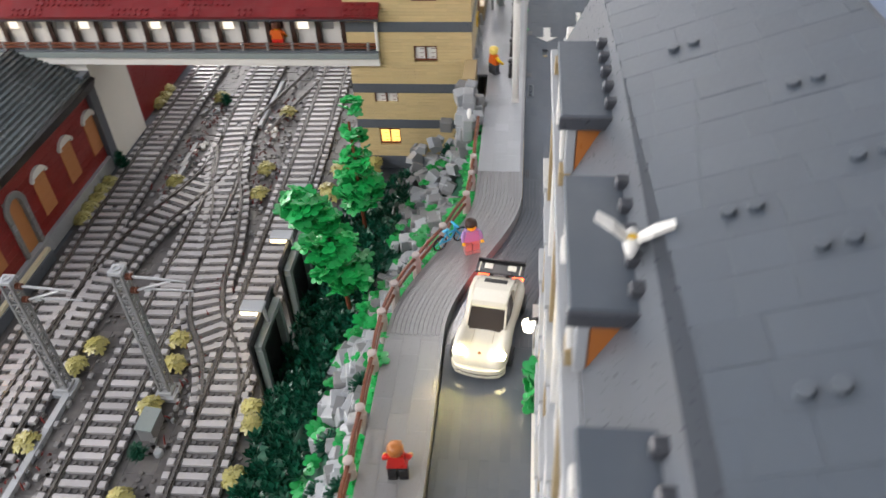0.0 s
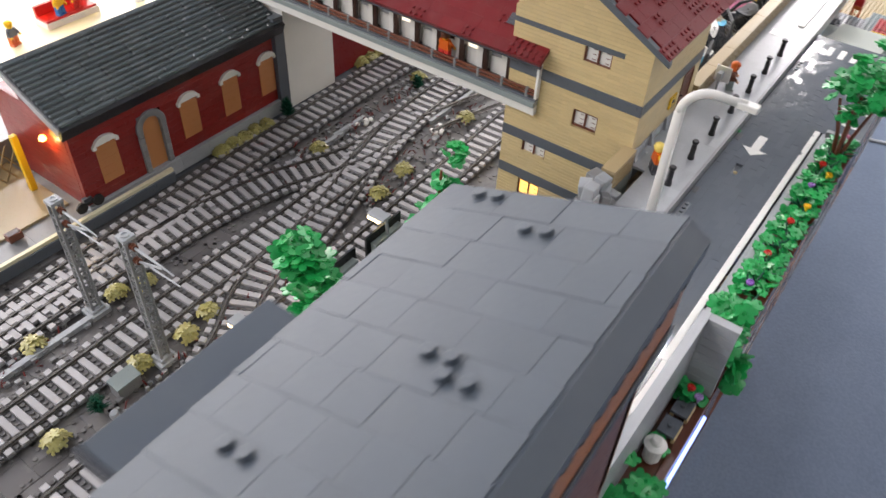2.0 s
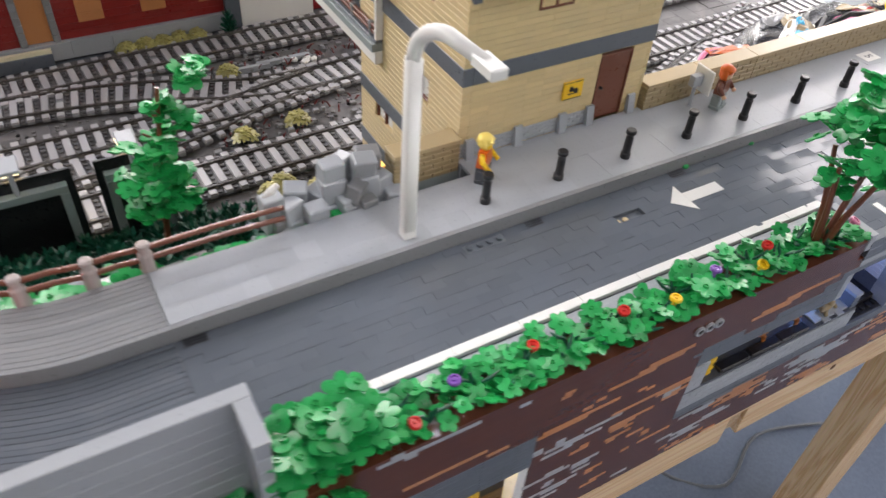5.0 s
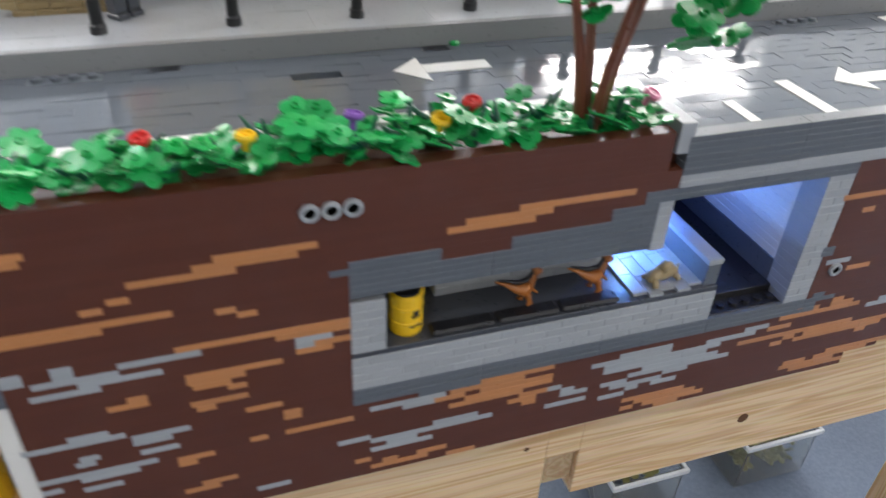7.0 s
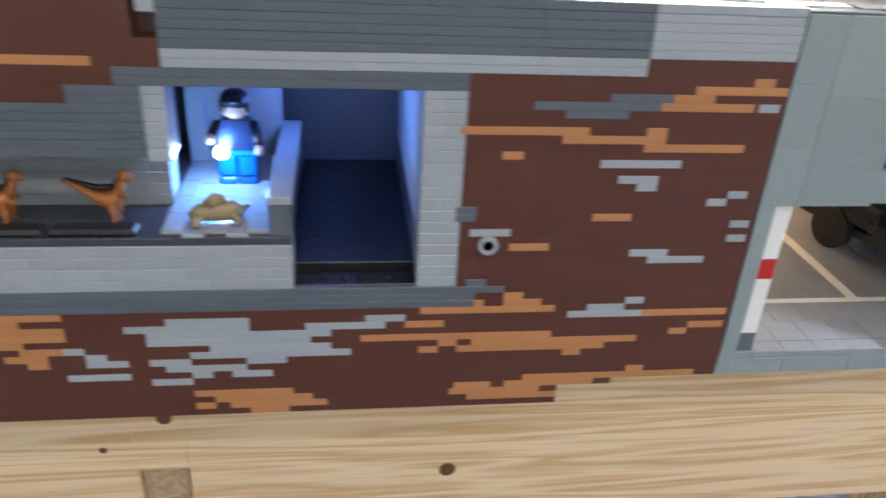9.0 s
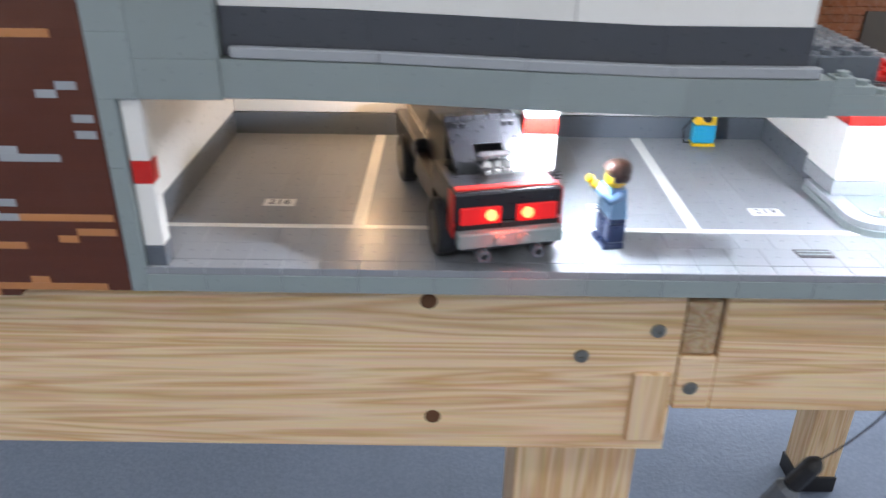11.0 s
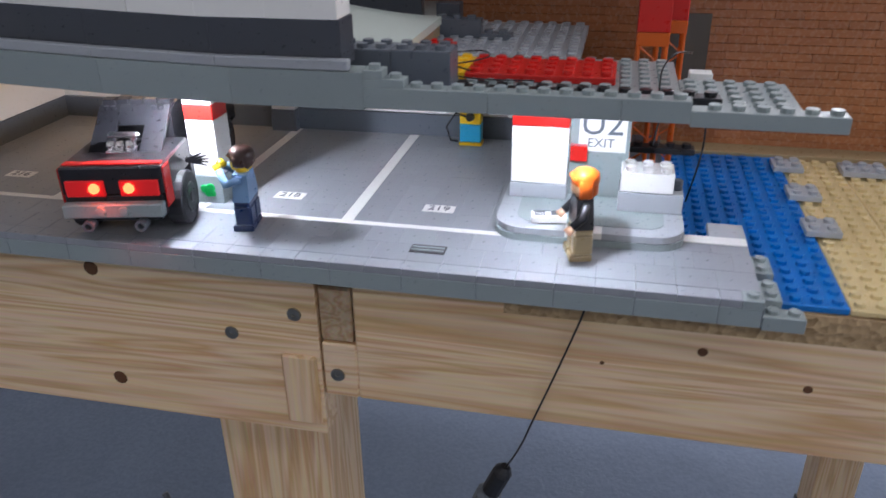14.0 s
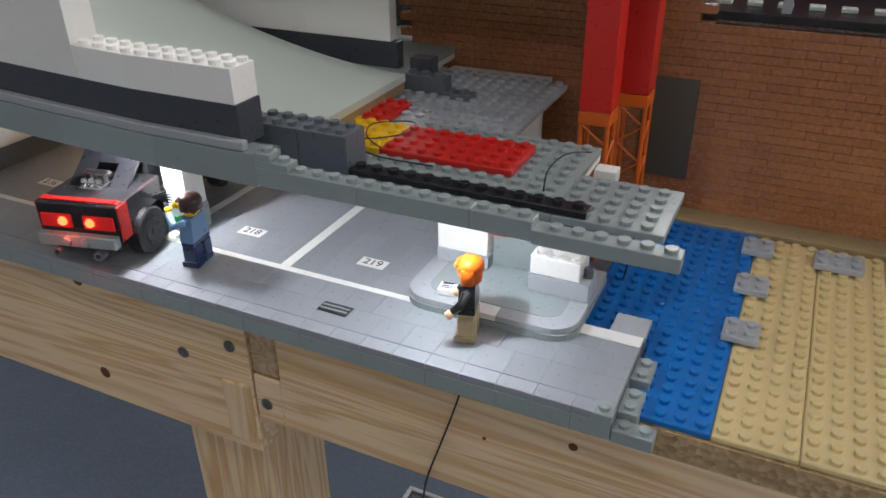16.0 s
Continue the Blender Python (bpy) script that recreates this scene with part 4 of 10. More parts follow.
def charger():
    t = thing("charging_post", "yellow and blue post with a black cable at the garage wall", "charging post", at=(0.2875, 0.1650, GF))
    bm = B()
    cbox(bm, -0.007, 0.007, -0.004, 0.004, 0.0, 0.002, 0.0002)
    part("foot", bm, mat("yellow"), t)
    bm = B()
    cbox(bm, -0.0065, 0.0065, -0.0038, 0.0038, 0.002, 0.013, 0.0006)
    part("body", bm, mat("azure"), t)
    bm = B()
    cbox(bm, -0.0065, 0.0065, -0.0038, 0.0038, 0.0132, 0.024, 0.0006)
    part("head", bm, mat("yellow"), t)
    bm = B()
    lathe(bm, (0, -0.0038, 0.018), [(0.0028, 0), (0.0022, -0.003)], 10, "y")
    part("socket", bm, mat("black"), t)
    bm = B()
    tube(bm, [(0, -0.006, 0.018), (-0.008, -0.008, 0.021), (-0.014, -0.006, 0.012), (-0.012, -0.004, 0.003), (-0.008, -0.002, 0.002)], 0.0006, 6)
    part("cable", bm, mat("black"), t)


charger()
# ---- roof of the garage, ramp and shore ----
def block(parent, name, m, x0, x1, y0, y1, z0, z1, top=False, c=0.0003, seams=0, label="", bent=False):
    """A brick or plate, with studs if its top is bare; seams: length of the single bricks along x."""
    bm = B()
    if seams:
        n = max(1, round((x1 - x0) / seams))
        for i in range(n):
            cbox(bm, x0 + (x1 - x0) * i / n, x0 + (x1 - x0) * (i + 1) / n - 0.00004, y0, y1, z0, z1, c * 0.4)
    else:
        cbox(bm, x0, x1, y0, y1, z0, z1, c)
    if top:
        studs(bm, x0, x1, y0, y1, z1)
    if bent:
        sag(bm)
    return part(name, bm, mat(m), parent, label)


LZ, WZ = 0.0935, 0.1115  # top of the lintel, foot of the white parapet


def garage_roof():
    t = thing("garage_roof", "garage roof of bare grey, red, yellow and black plates", "roof", kind="structure")
    block(t, "round_ledge", "lgray", 0.0525, 0.2705, 0.0004, 0.0044, LZ, LZ + 0.0042, c=0.0012, seams=0.054, bent=True)
    block(t, "dark_band", "xgray", 0.0490, 0.2668, 0.0046, 0.0200, LZ + 0.0002, WZ, seams=0.054, bent=True)
    block(t, "grey_plate", "mgray", 0.2709, 0.3952, 0.0242, 0.0995, 0.0763, 0.0795)
    bm = B()
    studs(bm, 0.3053, 0.3933, 0.0345, 0.0505, 0.0795)
    studs(bm, 0.3693, 0.3933, 0.0505, 0.0825, 0.0795)
    studs(bm, 0.3053, 0.3933, 0.0827, 0.0987, 0.0795)
    studs(bm, 0.2733, 0.3053, 0.0420, 0.0500, 0.0795)
    part("bare_studs", bm, mat("mgray"), t)["kind"] = "stuff"
    block(t, "end_plate", "mgray", 0.3954, 0.4384, 0.0242, 0.0660, 0.0763, 0.0795, True)
    block(t, "black_plate", "black", 0.3050, 0.4090, 0.0249, 0.0329, 0.0797, 0.0827, True)
    block(t, "red_plate", "red", 0.3053, 0.3693, 0.0505, 0.0825, 0.0797, 0.0827, True)
    block(t, "yellow_plate", "yellow", 0.2733, 0.3052, 0.0505, 0.0825, 0.0797, 0.0827, True)
    block(t, "red_plate", "red", 0.2733, 0.2893, 0.0828, 0.1148, 0.0797, 0.0827, True)
    block(t, "dark_brick", "dgray", 0.2553, 0.2798, 0.0247, 0.0407, 0.0797, 0.0968, True)
    block(t, "dark_brick", "dgray", 0.2800, 0.3046, 0.0247, 0.0407, 0.0797, 0.0968, True)
    block(t, "blue_grey_plate", "lgray", 0.2714, 0.3520, 0.0997, 0.1867, 0.0763, 0.0795, True)
    block(t, "dark_step", "dgray", 0.2714, 0.2970, 0.1392, 0.1478, 0.0797, 0.0893, True)
    block(t, "dark_step", "dgray", 0.2972, 0.3140, 0.1350, 0.1435, 0.0797, 0.0829, True)
    block(t, "roof_plate", "mgray", 0.05, 0.2706, 0.0202, 0.2485, 0.0834, 0.0878)
    block(t, "white_tile", "white", 0.4000, 0.4096, 0.0680, 0.0757, 0.0763, 0.0820)
    # white parapets beside the ramp
    p = thing("ramp_parapet", "cream-white brick parapet with bare studs along the ramp", "parapet", kind="structure")
    block(p, "low_wall", "white", 0.1790, 0.2660, 0.0046, 0.0200, WZ + 0.0001, WZ + 0.0150, True, seams=0.029, bent=True)
    block(p, "high_wall", "white", 0.0490, 0.1788, 0.0046, 0.0200, WZ + 0.0001, 0.1640, seams=0.043, bent=True)
    block(p, "rear_wall", "white", 0.03, 0.258, 0.150, 0.158, 0.1030, 0.170, seams=0.064)
    block(p, "rear_cap", "white", 0.03, 0.242, 0.1495, 0.1585, 0.170, 0.1730)
    block(p, "rear_base", "xgray", 0.03, 0.262, 0.1504, 0.1576, 0.0880, 0.1028)
    block(p, "rear_step", "xgray", 0.2708, 0.284, 0.1482, 0.158, 0.0797, 0.0960)
    # concave ramp
    bm = B()
    n = 24
    rows = []
    for i in range(n + 1):
        u = i / n
        x = 0.0505 + (0.2780 - 0.0505) * u
        z = 0.0925 + 0.0655 * (1 - u) ** 1.7
        rows.append([bm.verts.new(q) for q in ((x, 0.0430, z - 0.004), (x, 0.1290, z - 0.004), (x, 0.1290, z), (x, 0.0430, z))])
    for a, b in zip(rows, rows[1:]):
        for k in range(4):
            bm.faces.new((a[k], b[k], b[(k + 1) % 4], a[(k + 1) % 4]))
    bm.faces.new(rows[0])
    bm.faces.new(rows[-1][::-1])
    bmesh.ops.recalc_face_normals(bm, faces=bm.faces[:])
    single("ramp", bm, mat("mint", 0.42), "pale grey curved ramp running down to the bare plates", "ramp", kind="structure")
    bm = B()
    box(bm, 0.2720, 0.2772, 0.0432, 0.1285, 0.0829, 0.0884)
    single("ramp_sill", bm, mat("dtan"), "thin sill below the ramp's end", "sill", kind="structure")


garage_roof()


def shore():
    s = thing("shore_plates", "blue and sand-coloured studded base plates", "base plates", kind="structure")
    bm = B()
    cbox(bm, 0.4333, 0.4675, 0.0145, 0.1945, 0.0010, 0.0042, 0.0005)
    cbox(bm, 0.4003, 0.4330, 0.0605, 0.1945, 0.0010, 0.0042, 0.0005)
    part("blue_plate", bm, mat("blue"), s)
    bm = B()
    studs(bm, 0.4035, 0.4675, 0.0145 + 0.048, 0.1905, 0.0042, 8)
    studs(bm, 0.4355, 0.4675, 0.0145, 0.0625, 0.0042, 8)
    part("blue_studs", bm, mat("blue"), s)["kind"] = "stuff"
    for x0 in (0.4677, 0.7240):
        for k in range(8):
            bm = B()
            cbox(bm, x0 + k * 0.032, x0 + k * 0.032 + 0.0317, 0.0145, 0.1905, 0.0010, 0.0038, 0.0005)
            part("sand_plate", bm, mat("sand"), s)
        bm = B()
        studs(bm, x0, x0 + (0.256 if x0 < 0.5 else 0.1), 0.0145, 0.1905, 0.0038, 8)
        part("sand_studs", bm, mat("sand"), s)["kind"] = "stuff"
    bm = B()
    cbox(bm, 0.32, 1.0, 0.1925, 0.2095, 0.0, 0.0062, 0.0003)
    part("foot_strip", bm, mat("dtan"), s)
    bm = B()
    for i in range(40):
        x = 0.4 + i * 0.015
        cbox(bm, x, x + 0.015, 0.0132, 0.0142, -0.0075, 0.0006, 0.0001)
    part("board_edge", bm, chip_mat(), s, "rough chipboard edge")
    bm = B()
    box(bm, 0.33, 1.0, 0.0143, 0.25, -0.0135, 0.0008)
    part("board", bm, chip_mat(), s)
    for x, y, nx in ((0.461, 0.164, 2), (0.462, 0.122, 2), (0.462, 0.078, 2), (0.497, 0.163, 3)):
        t = thing("grey_plate", "loose grey studded plate on the shore line", "plate", "plates on the shore", at=(x, y, 0.0056))
        bm = B()
        cbox(bm, 0, nx * STUD, 0, 2 * STUD, 0, 0.0030, 0.0003)
        studs(bm, 0, nx * STUD, 0, 2 * STUD, 0.0030)
        part("plate", bm, mat("lgray"), t)
    for nm, m, x0, x1, y0, y1, z0, z1, top in (("edge_tile", "lgray", 0.4165, 0.4325, 0.0562, 0.0720, 0.0085, 0.0117, False), ("edge_tile", "white", 0.4005, 0.4320, 0.0482, 0.0560, 0.0117, 0.0121, False), ("edge_plate", "mgray", 0.4325, 0.4405, 0.0080, 0.0240, 0.0010, 0.0085, True), ("edge_plate", "mgray", 0.4325, 0.4485, 0.0, 0.0078, -0.0010, 0.0052, True), ("edge_plate", "mgray", 0.4243, 0.4323, -0.0006, 0.0078, 0.0080, 0.0119, True), ("edge_plate", "mgray", 0.4325, 0.4405, 0.0300, 0.0460, 0.0010, 0.0087, True)):
        t = thing(nm, "small grey piece at the broken-off floor edge", "plate", "pieces at the floor edge")
        block(t, "body", m, x0, x1, y0, y1, z0, z1, top)


shore()


def brick_wall_back():
    w = thing("wall_back", "reddish-brown brick wall behind the garage and the shore", "wall", kind="structure")
    rng = random.Random(9)
    bm = B()
    H = 0.0048
    for r in range(34):
        z = r * H
        x = 0.24 - (r % 2) * 0.008
        while x < 1.0:
            n = rng.choice((0.016, 0.016, 0.016, 0.032))
            if z < (0.1104 if x + n / 2 > 0.424 else (0.119 if x + n / 2 > 0.416 else 0.1635)):
                cbox(bm, x, x + n, 0.2100 + rng.uniform(-0.00006, 0.00006), 0.2178, z, z + H - 0.00012, 0.0003)
            x += n
    part("bricks", bm, plastic("brown_wall_run", (0.34, 0.135, 0.055), 0.24, 0.09, 0.05, True), w)["kind"] = "stuff"
    bm = B()
    cbox(bm, 0.391, 0.4215, 0.2086, 0.2097, 0.024, 0.084, 0.0002)
    part("panel", bm, plastic("smoked_panel", (0.10, 0.085, 0.065), 0.14), w, "smoked glossy panel in the brick wall")
    bm = B()
    cbox(bm, 0.424, 1.0, 0.2098, 0.2180, 0.1152, 0.1160, 0.0002)
    cbox(bm, 0.416, 0.424, 0.2098, 0.2180, 0.1248, 0.1256, 0.0002)
    part("glass_edge", bm, clear("clear_edge", (0.95, 0.97, 1.0)), w, "clear plastic edge strip on the wall")
    for k, (cx, cy) in enumerate(((0.3855, 0.1270), (0.3960, 0.1620))):
        c = thing("crane_leg", "red crane column standing on an orange lattice foot", "column", "legs of the crane", at=(cx, cy, 0.0))
        block(c, "red_column", "red", -0.0078, 0.0078, -0.0078, 0.0078, 0.0890, 0.1640 if k else 0.18)
        block(c, "cap", "blue", -0.0080, 0.0080, -0.0080, 0.0080, 0.1642 if k else 0.1802, 0.1674 if k else 0.1834)
        block(c, "orange_collar", "orange", -0.0079, 0.0079, -0.0079, 0.0079, 0.0822, 0.0888)
        for sx in (-0.0066, 0.0066):
            for sy in (-0.0066, 0.0066):
                bm = B()
                tube(bm, [(sx, sy, 0.0), (sx, sy, 0.0824)], 0.0012, 8)
                part("lattice_post", bm, mat("orange"), c)
        if k == 0:
            block(c, "cross_bar", "black", -0.006, 0.026, -0.0150, -0.0072, 0.0300, 0.0332, True)
        for q in range(4):
            z0 = 0.002 + q * 0.020
            for u, v in (((-0.0066, -0.0066), (0.0066, -0.0066)), ((0.0066, -0.0066), (0.0066, 0.0066))):
                bm = B()
                tube(bm, [(*u, z0), (*v, z0 + 0.010), (*u, z0 + 0.020)], 0.0009, 6)
                part("lattice_brace", bm, mat("orange"), c)
    v = thing("red_carriage", "dark red model carriage on black track behind the wall", "train", at=(0.70, 0.33, 0.12))
    block(v, "body", "dred", -0.3, 0.3, 0.0, 0.05, 0.012, 0.06)
    block(v, "underframe", "black", -0.3, 0.3, 0.004, 0.046, 0.0, 0.0118)
    d = thing("train_shelf", "black studded shelf with pale green tiles behind the wall", "shelf", at=(0.70, 0.26, 0.1095))
    block(d, "deck", "black", -0.3, 0.3, -0.038, 0.12, 0.0, 0.0102)
    for i in range(16):
        block(d, "tile", "mint", -0.28 + i * 0.016, -0.272 + i * 0.016, -0.02, -0.012, 0.0103, 0.0125)
    block(d, "support", "xgray", -0.28, 0.28, 0.0, 0.11, -0.1090, -0.0002)
    for x in (-0.245, -0.19):
        block(d, "post", "lgray", x, x + 0.005, -0.034, -0.029, 0.0103, 0.05)


brick_wall_back()


def cables():
    def wire(label, pts, r=0.0005, colour="black"):
        cu = [Vector(p) for p in pts]
        fine = []
        for i in range(len(cu) - 1):
            p0, p1, p2, p3 = cu[max(i - 1, 0)], cu[i], cu[i + 1], cu[min(i + 2, len(cu) - 1)]
            for k in range(6):
                u = k / 6
                fine.append(0.5 * ((2 * p1) + (p2 - p0) * u + (2 * p0 - 5 * p1 + 4 * p2 - p3) * u * u + (3 * p1 - p0 - 3 * p2 + p3) * u ** 3))
        fine.append(cu[-1])
        bm = B()
        tube(bm, fine, r, 6)
        return single("cable", bm, mat(colour), label, "cable", smooth=True)
    wire("thin black twisted cable hanging over the beam", [(0.3650, 0.012, -0.001), (0.3645, 0.0095, -0.006), (0.3575, 0.0105, -0.030), (0.3455, 0.0125, -0.068), (0.3390, 0.0200, -0.092), (0.3310, 0.0300, -0.1160)])
    wire("grey cable sagging below its plug", [(0.3100, 0.0392, -0.1695), (0.304, 0.0400, -0.1760), (0.292, 0.0405, -0.1815), (0.272, 0.0410, -0.1880), (0.250, 0.0410, -0.1990)], 0.0012, "dgray")
    t = thing("cable_plug", "black and grey barrel plug hanging on a cable", "plug", at=(0.3310, 0.0300, -0.1150))
    q = pose(0, 0, 0, 10, 20, 0) @ Matrix.Scale(1.45, 4)
    bm = B()
    lathe(bm, (0, 0, -0.0165), [(0.0022, 0), (0.0036, 0.001), (0.0036, 0.013), (0.0030, 0.0145), (0.0016, 0.0165)], 12)
    bm.transform(q)
    part("black_half", bm, mat("black", 0.45), t)
    bm = B()
    lathe(bm, (0, 0, -0.040), [(0.0012, 0), (0.0030, 0.004), (0.0046, 0.010), (0.0050, 0.0215), (0.0034, 0.0235)], 12)
    bm.transform(q)
    part("grey_half", bm, mat("dgray", 0.45), t)
    wire("thin black cable looped on the yellow plates", [(0.3082, 0.0475, 0.0845), (0.296, 0.056, 0.0856), (0.2917, 0.0709, 0.0859), (0.3077, 0.0795, 0.0861), (0.313, 0.0667, 0.0861), (0.3013, 0.0539, 0.0857), (0.2885, 0.0485, 0.0857), (0.3077, 0.0432, 0.0824), (0.3365, 0.0427, 0.0824)], 0.00035)
    wire("short black cable end rising from the plates", [(0.3867, 0.0411, 0.0808), (0.3872, 0.0443, 0.0888), (0.392, 0.0517, 0.0936), (0.3995, 0.0635, 0.0915)], 0.00035)
    wire("black cable behind the kiosk", [(0.389, 0.082, 0.045), (0.393, 0.09, 0.062), (0.402, 0.095, 0.065), (0.412, 0.10, 0.055), (0.414, 0.105, 0.035), (0.410, 0.11, 0.006)], 0.0005)
    wire("thin grey cable lying on the carpet", [(-0.05, 0.25, FLOOR_Z + 0.3), (0.0, 0.25, FLOOR_Z + 0.15), (0.06, 0.22, FLOOR_Z + 0.01), (0.15, 0.15, FLOOR_Z + 0.004), (0.28, 0.2, FLOOR_Z + 0.004), (0.42, 0.16, FLOOR_Z + 0.004)], 0.0035, "dgray")
    wire("white cable lying across the carpet", [(0.70, -0.84, FLOOR_Z + 0.004), (0.957, -0.783, FLOOR_Z + 0.004), (1.381, -0.675, FLOOR_Z + 0.004), (1.50, -0.521, FLOOR_Z + 0.004), (1.472, -0.269, FLOOR_Z + 0.004), (1.403, 0.024, FLOOR_Z + 0.004), (1.30, 0.30, FLOOR_Z + 0.004)], 0.006, "lgray")


cables()
# ---- toy figures and vehicles ----
def figure(at, turn, legs, torso, hair, face="yellow", arms=None, hand=None, lift=(0, 0), shoes=None, label="", long_hair=False, front=None, spiky=False):
    """A plain 40 mm toy figure in one piece."""
    names = [legs, torso, hair, face, arms or torso, hand or face, shoes or legs, front or torso]
    bm = B()
    for s in (-1, 1):
        cbox(bm, s * 0.0041 - 0.0037, s * 0.0041 + 0.0037, -0.0040, 0.0040, 0.0030, 0.0125, 0.0008, 0)
        cbox(bm, s * 0.0041 - 0.0037, s * 0.0041 + 0.0037, -0.0055, 0.0040, 0.0, 0.0030, 0.0005, 6)
    cbox(bm, -0.0080, 0.0080, -0.0036, 0.0036, 0.0123, 0.0148, 0.0005, 0)
    a = [bm.verts.new(p) for p in ((-0.0079, -0.0038, 0.0148), (0.0079, -0.0038, 0.0148), (0.0079, 0.0038, 0.0148), (-0.0079, 0.0038, 0.0148))]
    b = [bm.verts.new(p) for p in ((-0.0056, -0.0034, 0.0275), (0.0056, -0.0034, 0.0275), (0.0056, 0.0034, 0.0275), (-0.0056, 0.0034, 0.0275))]
    bridge(bm, a, b, 1)
    bm.faces.new(b).material_index = 1
    for f in bm.faces:
        if f.material_index == 1 and f.normal.y < -0.5:
            f.material_index = 7
    for s, up in ((-1, lift[0]), (1, lift[1])):
        sh = Vector((s * 0.0068, 0, 0.0255))
        el = sh + Vector((s * 0.0022, -0.0015 - 0.004 * up, -0.0045 + 0.003 * up))
        wr = el + Vector((s * (0.0003 - 0.010 * max(0, up - 0.5)), -0.0040, -0.0040 + 0.0088 * up))
        tube(bm, [sh + Vector((0, 0, 0.001)), sh, el, wr], [0.0014, 0.0022, 0.0022, 0.0019], 8, 4)
        tube(bm, [wr, wr + (wr - el).normalized() * 0.0032], [0.0016, 0.0021], 8, 5)
    lathe(bm, (0, 0, 0.0275), [(0.0030, 0), (0.0030, 0.0010), (0.0046, 0.0016), (0.0051, 0.003), (0.0051, 0.0078), (0.0044, 0.0092), (0.003, 0.0096)], 14, mi=3)
    if spiky:
        for k in range(16):
            a, u = k * 2.4, 0.25 + 0.75 * (k / 15)
            lean = 1.25 * u
            d = Vector((math.cos(a) * math.sin(lean), math.sin(a) * math.sin(lean), math.cos(lean)))
            tube(bm, [Vector((0, 0.0006, 0.0320)) + d * 0.0030, Vector((0, 0.0006, 0.0320)) + d * 0.0075], [0.0019, 0.0004], 5, 2)
    if hair:
        prof = [(0.0053, 0.0050), (0.0059, 0.0060), (0.0061, 0.0080), (0.0055, 0.0101), (0.0038, 0.0115), (0.001, 0.0120)]
        lathe(bm, (0, 0.0006, 0.0275), prof, 14, mi=2)
        cbox(bm, -0.0050, 0.0050, 0.0004, 0.0057, 0.0275 + (-0.0004 if long_hair else 0.0015), 0.0275 + 0.0080, 0.0022, 2)
        for s in (-1, 1):
            cbox(bm, s * 0.0051 - 0.0009, s * 0.0051 + 0.0009, -0.0028, 0.003, 0.0275 + (0.0 if long_hair else 0.003), 0.0275 + 0.0085, 0.0008, 2)
        cbox(bm, -0.0048, 0.0044, -0.0058, -0.003, 0.0275 + 0.0070, 0.0275 + 0.0098, 0.0013, 2)
    for f in bm.faces:
        f.smooth = f.material_index in (2, 3, 4, 5)
    ob = single("toy_figure", bm, [mat(n) for n in names], label, "toy figure", "toy figures", smooth=False)
    ob.matrix_basis = pose(*at, 0, 0, turn)
    return ob


figure((0.2062, 0.0290, GF), -80, "navy", "sblue", "ddbrown", lift=(1.0, 1.0), shoes="navy", label="toy figure in blue with both yellow hands raised")
figure((0.3600, 0.0280, GF), -75, "dtan", "black", "orange", face="flesh", hand="flesh", front="stone", long_hair=True, label="red-haired toy figure in black jacket and khaki trousers")
figure((-0.4525, 0.1735, SZ), 40, "xgray", "orange", "blond", arms="yellow", spiky=True, label="blond toy worker in orange vest on the pavement")
figure((-0.2160, 0.1740, SZ), 20, "mgray", "dwood", "orange", face="flesh", front="blue", label="red-haired toy figure with a blue bag by the bollards", long_hair=True)
figure((-0.8340, 0.1790, SZ), -70, "palepink", "lavender", "ddbrown", label="brown-haired toy figure beside the blue bicycle")
figure((-1.0970, 0.2160, SZ), 95, "black", "red", "dorange", label="red-capped toy figure in red jacket on the pavement")
figure((-0.2085, 0.0530, 0.0720), 0, "blue", "navy", "black", face="flesh", arms="black", lift=(0.4, 0.0), label="toy figure in blue holding a bright led behind the counter")
bulb = thing("led_bulb", "bright blue-white led in the toy figure's hand", "led", at=(-0.2140, 0.0440, 0.0870))
bm = B()
lathe(bm, (0, 0, 0), [(0.0012, -0.002), (0.0026, -0.001), (0.0028, 0.001), (0.0018, 0.0028), (0.0005, 0.0032)], 12)
part("bulb", bm, glow("blue_led_glow", (0.55, 0.78, 1.0), 40), bulb)


def wheel(parent, at, r, w):
    bm = B()
    lathe(bm, at, [(r * 0.62, -w / 2), (r * 0.93, -w / 2), (r, -w / 2 + 0.0008), (r, w / 2 - 0.0008), (r * 0.93, w / 2), (r * 0.62, w / 2)], 20, "x")
    ob = part("wheel", bm, mat("black", 0.5), parent)
    bm = B()
    for s in (-1, 1):
        lathe(bm, (at[0] + s * w * 0.5, *at[1:]), [(r * 0.6, -0.0004), (r * 0.55, 0.0006), (r * 0.2, 0.0002), (r * 0.15, 0.0009)], 14, "x")
    part("rim", bm, mat("black"), ob)


